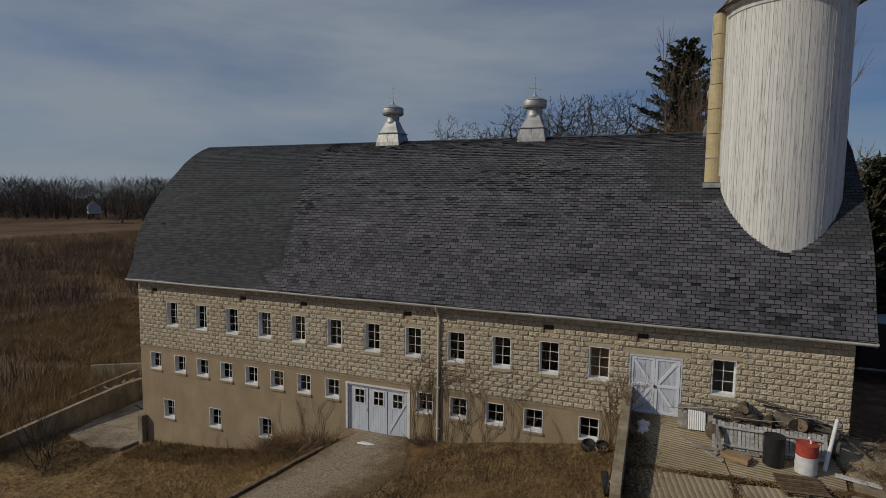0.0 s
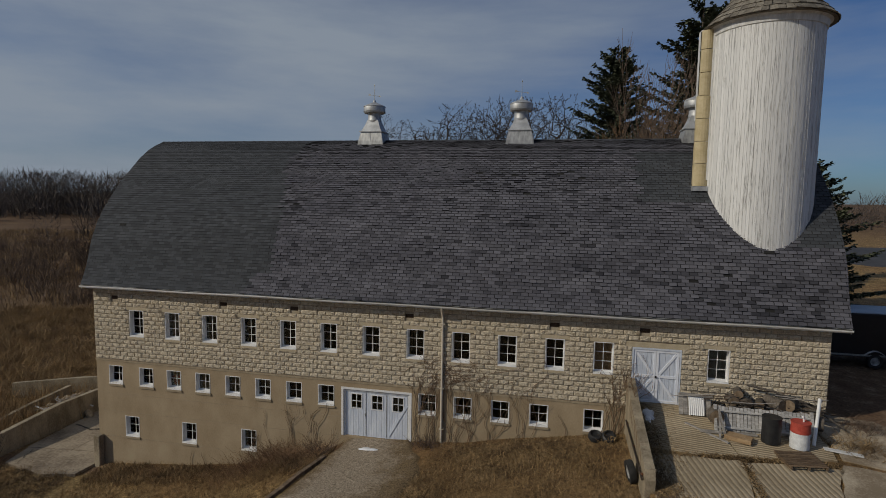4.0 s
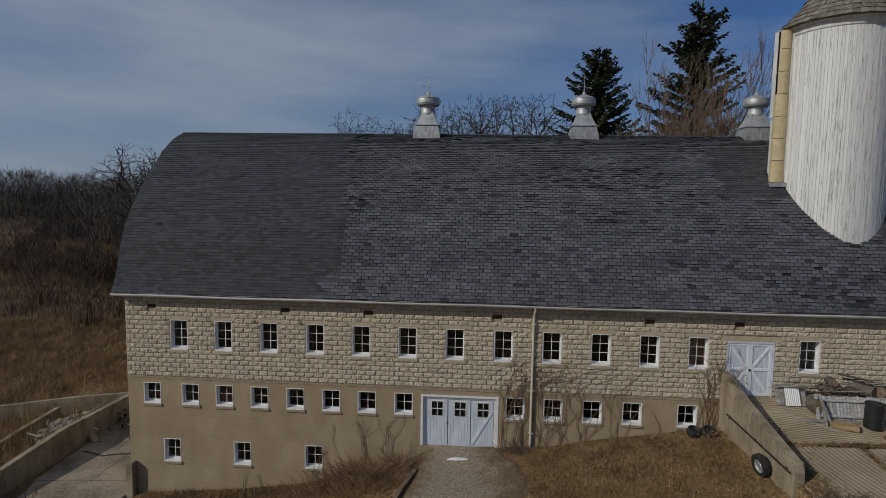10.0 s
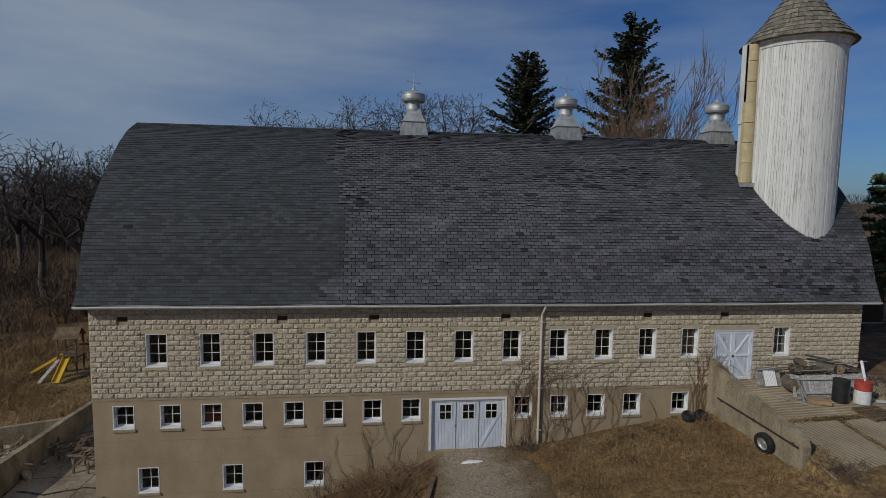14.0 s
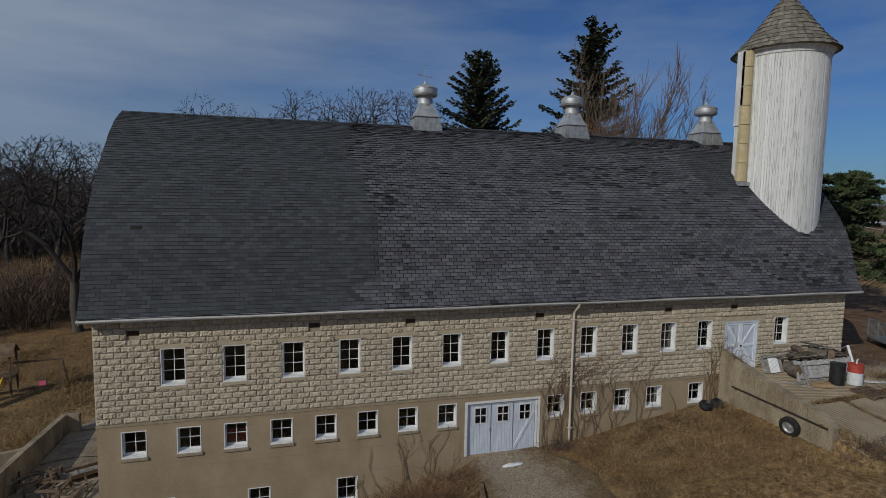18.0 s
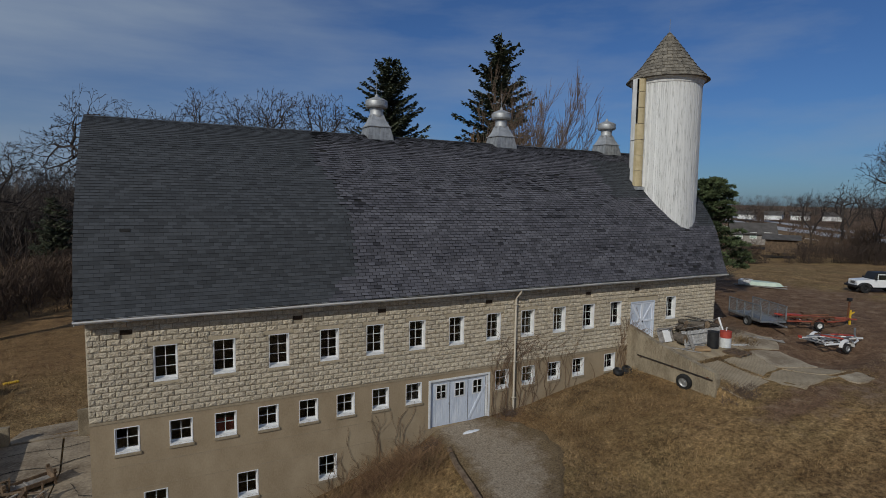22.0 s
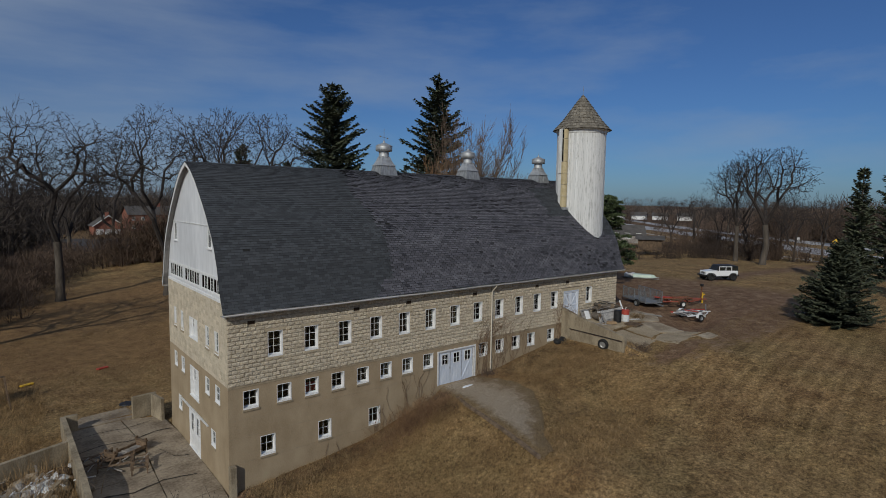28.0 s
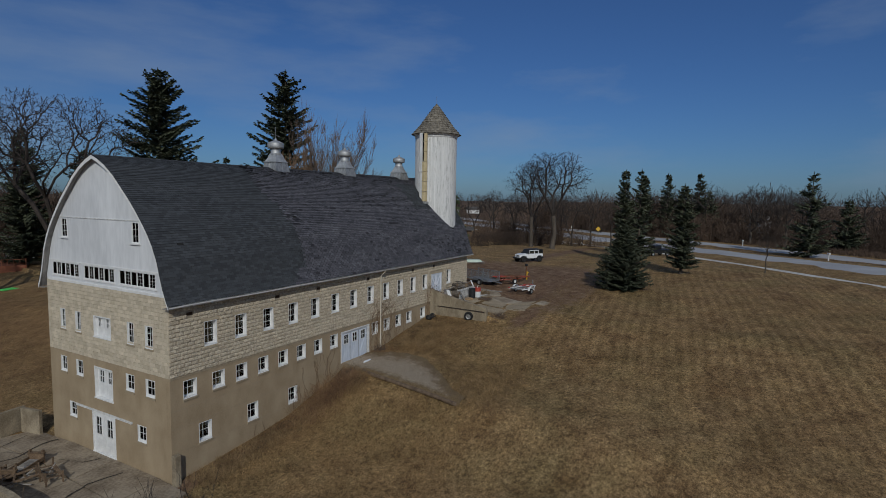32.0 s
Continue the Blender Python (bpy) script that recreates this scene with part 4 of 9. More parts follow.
def leaf(name, parent, w, h, y, glass=None, brace=None, planks=5, mat_=None, M=None):
    """A plank door leaf with rails, an optional glazed light and an optional brace."""
    mat_ = mat_ or M_DOORB
    g = Geo()
    for k in range(planks):
        a, b = w * k / planks + 0.004, w * (k + 1) / planks - 0.004
        if glass and b > glass[0] and a < glass[1]:
            g.box(a, y, 0.01, b, y + 0.035, glass[2])
            g.box(a, y, glass[3], b, y + 0.035, h - 0.01)
            if a < glass[0] - 0.002:
                g.box(a, y, glass[2], glass[0], y + 0.035, glass[3])
            if b > glass[1] + 0.002:
                g.box(glass[1], y, glass[2], b, y + 0.035, glass[3])
        else:
            g.box(a, y, 0.01, b, y + 0.035, h - 0.01)
    if glass:
        g.box(0.0, y + 0.036, 0.0, w, y + 0.06, glass[2])
        g.box(0.0, y + 0.036, glass[3], w, y + 0.06, h)
        g.box(0.0, y + 0.036, glass[2], glass[0], y + 0.06, glass[3])
        g.box(glass[1], y + 0.036, glass[2], w, y + 0.06, glass[3])
    else:
        g.box(0.0, y + 0.036, 0.0, w, y + 0.06, h)
    ob = g.link(name, mat_, parent, M=M)
    if glass:
        a, b, c, d = glass
        fr = Geo()
        for q in ((a - 0.04, c - 0.04, b + 0.04, c), (a - 0.04, d, b + 0.04, d + 0.04), (a - 0.04, c, a, d), (b, c, b + 0.04, d)):
            fr.box(q[0], y - 0.02, q[1], q[2], y + 0.02, q[3])
        fr.box((a + b) / 2 - 0.012, y - 0.012, c, (a + b) / 2 + 0.012, y + 0.02, d)
        fr.box(a, y - 0.012, (c + d) / 2 - 0.012, b, y + 0.02, (c + d) / 2 + 0.012)
        fr.link("light_frame", M_WHITE, ob)
        boxpart("pane", (a, y + 0.024, c, b, y + 0.029, d), M_GLASS, ob)
    for q in brace or ():
        (xa, za), (xb, zb) = q
        d = Vector((xb - xa, 0, zb - za))
        ang = math.atan2(d.z, d.x)
        bg = Geo()
        bg.box(0, -0.03, -0.05, d.length, 0.0, 0.05, M=Matrix.Translation((xa, y, za)) @ Matrix.Rotation(-ang, 4, "Y"))
        bg.link("brace", mat_, ob)
    return ob


gw = (GAR[1] - GAR[0] - 0.16) / 3
gd = boxpart("garage_door", (GAR[0], 0.05, GAR[3] - 0.09, GAR[1], 0.2, GAR[3]), M_WHITE, barn, label="white three-leaf folding garage door")
for x in (GAR[0], GAR[1] - 0.08):
    boxpart("jamb", (x, 0.04, GAR[2], x + 0.08, 0.2, GAR[3] - 0.09), M_WHITE, gd)
for k in range(3):
    xo = GAR[0] + 0.08 + gw * k
    lf = leaf("leaf", gd, gw - 0.012, GAR[3] - GAR[2] - 0.1, 0.09, (0.28, 0.74, 1.30, 1.92), [((0.06, 0.12), (0.92, 1.62))] if k == 2 else None, 8, M=pose(xo, 0, GAR[2]))
    boxpart("hinge_strip", (gw - 0.03, 0.075, 0.05, gw - 0.005, 0.09, 2.0), M_STEEL, lf)
boxpart("handle", (0.9, 0.05, 0.95, 0.94, 0.09, 1.08), M_STEEL, bpy.data.objects["leaf"])
boxpart("garage_trim", (GAR[0] - 0.1, -0.022, GAR[3], GAR[1] + 0.1, 0.03, GAR[3] + 0.09), M_WHITE, gd)
for x in (GAR[0] - 0.1, GAR[1]):
    boxpart("garage_trim", (x, -0.022, GAR[2] + 0.02, x + 0.1, 0.03, GAR[3]), M_WHITE, gd)

d2 = boxpart("barn_door", (D2[0] - 0.03, -0.03, D2[3] - 0.02, D2[1] + 0.03, 0.1, D2[3] + 0.05), M_DOORB, barn, label="pale blue-white double door with crossed braces")
for x in (D2[0] - 0.03, D2[1] - 0.02):
    boxpart("jamb", (x, -0.03, D2[2] - 0.1, x + 0.05, 0.1, D2[3] - 0.02), M_DOORB, d2)
lw_, lh_ = (D2[1] - D2[0] - 0.06) / 2, D2[3] - D2[2] - 0.02
for k in range(2):
    lf = leaf("leaf", d2, lw_ - 0.01, lh_, 0.03, None, None, 5, M=pose(D2[0] + 0.03 + lw_ * k, 0, D2[2]))
    for za, zb in ((0.0, 0.1), (lh_ / 2 - 0.05, lh_ / 2 + 0.05), (lh_ - 0.1, lh_)):
        boxpart("rail", (0.0, 0.0, za, lw_ - 0.01, 0.03, zb), M_DOORL, lf)
    for xa, xb in ((0.0, 0.09), (lw_ - 0.1, lw_ - 0.01)):
        for za, zb in ((0.1, lh_ / 2 - 0.05), (lh_ / 2 + 0.05, lh_ - 0.1)):
            boxpart("stile", (xa, 0.002, za, xb, 0.03, zb), M_DOORL, lf)
    up = ((0.12, lh_ - 0.14), (lw_ - 0.12, lh_ / 2 + 0.08)) if k == 0 else ((0.12, lh_ / 2 + 0.08), (lw_ - 0.12, lh_ - 0.14))
    dn = ((0.12, 0.14), (lw_ - 0.12, lh_ / 2 - 0.08)) if k == 0 else ((0.12, lh_ / 2 - 0.08), (lw_ - 0.12, 0.14))
    for (xa, za), (xb, zb) in (up, dn):
        d = Vector((xb - xa, 0, zb - za))
        bg = Geo()
        bg.box(0, -0.026, -0.045, d.length, 0.0, 0.045, M=Matrix.Translation((xa, 0.03, za)) @ Matrix.Rotation(-math.atan2(d.z, d.x), 4, "Y"))
        bg.link("brace", M_DOORL, lf)
boxpart("latch", (D2[0] + lw_ - 0.01, -0.04, D2[2] + lh_ / 2 - 0.06, D2[0] + lw_ + 0.06, -0.02, D2[2] + lh_ / 2 + 0.03), M_BLACK, d2)
boxpart("lintel", (D2[0] - 0.3, -0.012, D2[3] + 0.055, D2[1] + 0.3, 0.03, D2[3] + 0.255), M_LINTEL, d2)


def gable_door(name, box_, glass, label, depth):
    a, b, c, d = box_
    hd = Geo()
    hd.box(a, -0.01, d - 0.07, b, depth + 0.1, d)
    hd.box(a, -0.01, c, a + 0.06, depth + 0.1, d - 0.07)
    hd.box(b - 0.06, -0.01, c, b, depth + 0.1, d - 0.07)
    hd.box(a - 0.03, -0.04, c - 0.06, b + 0.03, depth + 0.1, c + 0.018)
    ob = hd.link(name, M_WHITE, barn, label, M=TO_GABLE)
    w = (b - a - 0.12) / 2
    for k in range(2):
        leaf("leaf", ob, w - 0.008, d - c - 0.095, depth, glass, None, 4, M_WHITE, M=pose(a + 0.06 + w * k, 0, c + 0.02))
    return ob


gable_door("hatch", HATCH, (0.22, 0.44, 0.55, 1.0), "white loft hatch with two narrow lights", 0.14)
gable_door("upper_door", MDOOR, (0.20, 0.60, 0.85, 1.5), "white upper gable door with small panes", 0.16)
bd = gable_door("sliding_door", BDOOR, (0.30, 0.76, 1.05, 2.02), "white double door at ground level", 0.04)
tr_ = Geo()
tr_.box(2.7, -0.09, 2.40, 8.0, -0.02, 2.50)
tr_.link("door_track", M_WHITEW, bd, "weathered white door track")

# gable head: white boards with window bands and two sash windows, following the roof curve
PROFILE = [(-0.42, 9.08), (-0.25, 9.42), (-0.04, 9.92), (0.14, 10.5), (0.34, 11.2), (0.70, 11.98), (1.08, 12.58), (1.46, 13.06), (1.95, 13.64), (2.42, 14.14), (2.92, 14.62), (3.7, 15.35), (4.4, 15.86), (5.0, 16.18), (5.6, RIDGE)]


def roof_z(y):
    """Height of the roof skin over the span."""
    u = y if y <= W / 2 else W - y
    return float(np.interp(u, [p[0] for p in PROFILE], [p[1] for p in PROFILE]))


def inner_y(z):
    return float(np.interp(z, [p[1] for p in PROFILE], [p[0] for p in PROFILE]))


BANDS = [(0.68, 3.42), (3.94, 6.78), (7.24, 10.28)]
gh = Geo()


def head_strip(z0, z1, holes, n=1):
    """Boards between two heights, stopped by the curve and by openings."""
    for k in range(n):
        a, b = z0 + (z1 - z0) * k / n, z0 + (z1 - z0) * (k + 1) / n
        la, lb = max(inner_y(a) + 0.12, 0.0), max(inner_y(b) + 0.12, 0.0)
        cut = sorted([h for h in holes if h[2] < b - 1e-4 and h[3] > a + 1e-4])
        edges = [(la, lb)] + [(c, c) for h in cut for c in (h[0], h[1])] + [(W - la, W - lb)]
        for i in range(0, len(edges), 2):
            (p, q), (r, s) = edges[i], edges[i + 1]
            gh.face([(p, 0.02, a), (r, 0.02, a), (s, 0.02, b), (q, 0.02, b)])
            gh.face([(r, 0.14, a), (p, 0.14, a), (q, 0.14, b), (s, 0.14, b)])


SASH = [(1.80, 2.42, 11.95, 13.02), (8.44, 9.06, 11.95, 13.02)]
bh = [(a, b, 9.76, 10.5) for a, b in BANDS]
zs_ = sorted({9.42, 9.76, 10.5, 10.7, 11.95, 13.02, 13.1, 13.7, 14.2, 14.66, 15.1, 15.5, 15.86, 16.1, 16.28})
for a, b in zip(zs_[:-1], zs_[1:]):
    head_strip(a, b, bh + SASH, 2)
head = gh.link("gable_head", M_GABLEW, barn, "white boarded gable head", M=TO_GABLE)
boxpart("seam_board", (1.66, -0.012, 13.06, W - 1.66, 0.02, 13.11), M_WHITEW, head)
boxpart("skirt_board", (0.34, -0.015, 10.565, W - 0.34, 0.02, 10.62), M_WHITE, head)
boxpart("skirt_board", (0.16, -0.03, 9.40, W - 0.16, 0.05, 9.54), M_WHITE, head)
for a, b in BANDS:
    n = 6
    band = Geo()
    band.box(max(a - 0.08, 0.42), -0.02, 9.68, min(b + 0.08, W - 0.42), 0.06, 9.76)
    band.box(max(a - 0.08, 0.62), -0.02, 10.5, min(b + 0.08, W - 0.62), 0.06, 10.56)
    bo = band.link("window_band", M_WHITE, barn, "band of six multi-pane sashes", M=TO_GABLE)
    pair = [window_meshes((b - a) / n - 0.012, 0.74, c_, r_, 0.0, "band", 0.024, 0.012, 0.0045, 0.0, 0.006) for c_, r_ in ((1, 1), (2, 4))]
    for k in range(n):
        ms = pair[k % 2]
        wn_ = put("sash_window", ms[0], bo, pose(a + (b - a) * k / n + 0.006, 0.012, 9.76))
        put("sash", ms[1], wn_)
        for p in ms[2]:
            put("pane", p, wn_)
for a, b, c, d in SASH:
    place_window(window_meshes(b - a, d - c, 2, 3, 0.01, "loft", 0.04, 0.016, 0.008), TO_GABLE @ pose(a, 0.01, c))
    boxpart("sill_board", (a - 0.09, -0.07, c - 0.07, b + 0.09, 0.018, c - 0.002), M_WHITE, head)
# Near-black sheet added behind the sash bands, painting in the loft's gloom.
boxpart("loft_gloom_sheet", (0.8, 0.75, 9.42, 0.9, W - 0.75, 10.62), M_DARKIN, barn)
fg = Geo()
for a, b in zip(zs_[:-1], zs_[1:]):
    la, lb = max(inner_y(a) + 0.12, 0), max(inner_y(b) + 0.12, 0)
    fg.face([(L, la, a), (L, W - la, a), (L, W - lb, b), (L, lb, b)])
fg.link("far_gable_head", M_GABLEW, barn)

# roof deck, as a curved shell with thickness
X0, X1 = -0.30, L + 0.45
sec = PROFILE + [(W - y, z) for y, z in reversed(PROFILE[:-1])]
deck = Geo()
for (ya, za), (yb, zb) in zip(sec[:-1], sec[1:]):
    deck.face([(X0 + 0.005, ya, za), (X1 - 0.005, ya, za), (X1 - 0.005, yb, zb), (X0 + 0.005, yb, zb)])
    deck.face([(X1 - 0.06, ya, za - 0.12), (X0 + 0.06, ya, za - 0.12), (X0 + 0.06, yb, zb - 0.12), (X1 - 0.06, yb, zb - 0.12)], 1)
roof = deck.link("roof", [M_UNDER, M_SOFFIT], barn, "dark grey asphalt shingle roof with a gothic arch")
for nm, x, sgn in (("verge_board", X0 + 0.02, -1), ("verge_board", X1 - 0.02, 1)):
    vb = Geo()
    for (ya, za), (yb, zb) in zip(sec[:-1], sec[1:]):
        xo, xi = x, x - sgn * 0.03
        vb.face([(xo, ya, za - 0.2), (xo, yb, zb - 0.2), (xo, yb, zb - 0.004), (xo, ya, za - 0.004)])
        vb.face([(xi, ya, za - 0.004), (xi, yb, zb - 0.004), (xi, yb, zb - 0.2), (xi, ya, za - 0.2)])
        vb.face([(xo, ya, za - 0.2), (xi, ya, za - 0.2), (xi, yb, zb - 0.2), (xo, yb, zb - 0.2)])
        vb.face([(xo, ya, za - 0.004), (xo, yb, zb - 0.004), (xi, yb, zb - 0.004), (xi, ya, za - 0.004)])
    vb.link(nm, M_WHITE, roof)
boxpart("soffit", (X0 + 0.03, -0.40, 8.91, X1 - 0.03, 0.04, 8.94), M_SOFFIT, roof)
boxpart("soffit", (X0 + 0.03, W - 0.04, 8.91, X1 - 0.03, W + 0.40, 8.94), M_SOFFIT, roof)
boxpart("fascia", (X0 + 0.03, -0.42, 8.91, X1 - 0.03, -0.40, 9.06), M_WHITEW, roof)
for x0, x1, mt in ((X0, 9.55, M_WHITE), (9.57, 13.7, M_GUTTER), (13.72, 24.0, M_GUTTER), (24.02, X1, M_GUTTER)):
    gt = Geo()
    pr = [(-0.42, 8.95), (-0.42, 8.845), (-0.455, 8.83), (-0.50, 8.845), (-0.525, 8.88), (-0.53, 8.935), (-0.545, 8.945), (-0.52, 8.94), (-0.51, 8.88), (-0.49, 8.86), (-0.455, 8.845), (-0.43, 8.86)]
    sag = 0.012
    n = max(2, int((x1 - x0) / 1.2))
    for i in range(n):
        a, b = x0 + (x1 - x0) * i / n, x0 + (x1 - x0) * (i + 1) / n
        da, db = sag * math.sin(a * 0.9), sag * math.sin(b * 0.9)
        for (ya, za), (yb, zb) in zip(pr[:-1], pr[1:]):
            gt.face([(a, ya, za + 0.11 + da), (b, ya, za + 0.11 + db), (b, yb, zb + 0.11 + db), (a, yb, zb + 0.11 + da)])
    gt.link("gutter", mt, roof)
sp = Geo()
sp.tube([(17.52, -0.46, 8.97), (17.52, -0.44, 8.86), (17.50, -0.10, 8.55), (17.50, -0.08, 8.3), (17.49, -0.08, 2.98)], [0.055] * 5, 10)
sp.link("downspout", M_SPOUT, barn, smooth=True)
for z in (8.2, 5.4, 3.6):
    boxpart("strap", (17.40, -0.15, z, 17.60, 0.0, z + 0.035), M_SPOUT, bpy.data.objects["downspout"])


# ---- blocks of the south wall and the gable ----
def rock_block(name, w, h, mt, seed, relief, bed=0.009):
    """A pillowed, hammer-dressed block face."""
    rr = random.Random(seed)
    us = [0.0, 0.06, 0.18, 0.30, 0.43, 0.57, 0.70, 0.82, 0.94, 1.0]
    vs_ = [0.0, 0.11, 0.30, 0.50, 0.70, 0.89, 1.0]
    nx_, nz_ = len(us) - 1, len(vs_) - 1
    g = Geo()
    grid = []
    for k in range(nz_ + 1):
        for i in range(nx_ + 1):
            u, v = us[i], vs_[k]
            edge = i in (0, nx_) or k in (0, nz_)
            rim = i in (1, nx_ - 1) or k in (1, nz_ - 1)
            y = -0.010 if edge else -relief * (rr.uniform(0.50, 0.95) if rim else rr.uniform(0.60, 1.40))
            jx = 0 if edge else rr.uniform(-0.25, 0.25) * w * (0.05 if rim else 0.17)
            jz = 0 if edge else rr.uniform(-0.25, 0.25) * h * (0.10 if rim else 0.26)
            ex = bed + (w - 2 * bed) * u + jx
            grid.append((ex, y, bed + (h - 2 * bed) * v + jz))
    g.v = grid
    r = nx_ + 1
    for k in range(nz_):
        for i in range(nx_):
            g.f.append((k * r + i, k * r + i + 1, (k + 1) * r + i + 1, (k + 1) * r + i))
            g.m.append(0)
    ring = [i for i in range(r)] + [k * r + nx_ for k in range(1, nz_ + 1)] + [nz_ * r + i for i in range(nx_ - 1, -1, -1)] + [k * r for k in range(nz_ - 1, 0, -1)]
    n0 = len(g.v)
    g.v += [(g.v[i][0], 0.032, g.v[i][2]) for i in ring]
    for j in range(len(ring)):
        a, b = ring[j], ring[(j + 1) % len(ring)]
        c, d = n0 + j, n0 + (j + 1) % len(ring)
        g.f.append((b, a, c, d))
        g.m.append(0)
    return g.mesh(name, mt)


def courses(length, z0, n, h, w, holes, start=0.0):
    """Every block of a wall as (x, z, width), cut at openings."""
    out = []
    for k in range(n):
        z = z0 + k * h
        x = -w * (0.5 if k % 2 else 0.0) - start
        spans = [(0.0, length)]
        for a, b, c, d in holes:
            if c < z + h * 0.6 and d > z + h * 0.4:
                spans = [s for p, q in spans for s in ((p, min(q, a)), (max(p, b), q)) if s[1] - s[0] > 0.01]
        for p, q in spans:
            e = [p] + [x + w * i for i in range(int(length / w) + 3) if p + 0.07 < x + w * i < q - 0.07] + [q]
            out += [(a, z, b - a) for a, b in zip(e[:-1], e[1:])]
    return out


def lay(blocks, meshes, joined, wall, w, near, M=None, limit=300):
    rr = random.Random(11)
    singles = [b for b in blocks if near(b)][:limit]
    keep = set(singles)
    for b in singles:
        put("block", rr.choice(meshes), wall, Matrix.Translation((b[0], 0.0, b[1])) @ Matrix.Diagonal((b[2] / w, rr.uniform(0.8, 1.15), 1, 1)))
    vs, fs, n = [], [], 0
    data = []
    for me in meshes:
        data.append((np.array([v.co[:] for v in me.vertices]), [tuple(p.vertices) for p in me.polygons]))
    for b in blocks:
        if b in keep:
            continue
        v, f = rr.choice(data)
        v = v * np.array([b[2] / w, rr.uniform(0.8, 1.15), 1.0]) + np.array([b[0], 0.0, b[1]])
        vs.append(v)
        fs.append(np.array(f) + n)
        n += len(v)
    ob = arrays("block_facing", np.concatenate(vs), np.concatenate(fs), joined, wall)
    ob["kind"] = "stuff"


BH, BW = 0.2044, 0.4064
lint = [(x - 0.17, x + 0.95, 7.885, 8.085) for x in UP]
hs = [*UPW, (D2[0] - 0.03, D2[1] + 0.03, D2[2], D2[3] + 0.05), (D2[0] - 0.3, D2[1] + 0.3, 7.775, 7.975), *lint, *[(a, b, 8.34, 8.54) for a, b in VENTS]]
south_blocks = courses(L, ZB + 0.012, 17, BH, BW, hs)
gable_blocks = courses(W, ZB + 0.012, 20, 0.2035, BW, [*GU, HATCH], 0.1)

# ---- silo ----
SX, SY, SR, SZ = 30.02, 2.54, 1.97, 20.48
silo = thing("silo", "tall round silo of peeling white boards rising through the roof", "silo")
core = Geo()
core.lathe([(SR - 0.03, 5.0), (SR - 0.03, SZ + 0.1)], 64, (SX, SY, 0))
core.link("core", M_WHITEW, silo, smooth=True)
NST = 104
stv = Geo()
hw = math.pi * SR / NST
stv.box(-hw + 0.003, -0.012, 9.5, hw - 0.003, 0.03, SZ)
stv_me = [stv.mesh("stave", M_STAVE)]
rr_ = random.Random(5)
for k in range(NST):
    a = 2 * math.pi * k / NST
    put("stave", stv_me[0], silo, Matrix.Translation((SX, SY, 0)) @ Matrix.Rotation(a, 4, "Z") @ Matrix.Translation((0, -SR - rr_.uniform(-0.004, 0.007), rr_.uniform(-0.02, 0.02))))
frz = Geo()
frz.lathe([(SR + 0.02, SZ - 0.32), (SR + 0.06, SZ - 0.30), (SR + 0.10, SZ - 0.08), (SR + 0.24, SZ), (SR + 0.24, SZ + 0.02), (SR - 0.05, SZ + 0.05)], 64, (SX, SY, 0))
frz.link("cornice", M_WHITEW, silo, smooth=True)
CZ, CR, CH = SZ + 0.02, 2.36, 2.95
cone_prof = [(CR, CZ - 0.02), (CR * 0.985, CZ + 0.03), (1.62, CZ + 0.80), (0.92, CZ + 1.78), (0.36, CZ + 2.55), (0.02, CZ + CH)]
cn = Geo()
cn.lathe([(r - 0.04 if r > 0.05 else r, z - 0.02) for r, z in cone_prof], 48, (SX, SY, 0))
cone = cn.link("cone_roof", M_SHAKE_J, silo, "grey wood-shake conical roof with a flared eave", smooth=True)
rod = Geo()
rod.tube([(SX, SY, CZ + CH - 0.1), (SX, SY, CZ + CH + 0.75)], [0.02, 0.012], 6)
rod.link("lightning_rod", M_STEEL, silo)
cap_ = Geo()
cap_.lathe([(0.16, CZ + CH - 0.26), (0.10, CZ + CH - 0.12), (0.02, CZ + CH + 0.02)], 16, (SX, SY, 0))
cap_.link("finial_cap", M_ZINCD, silo)

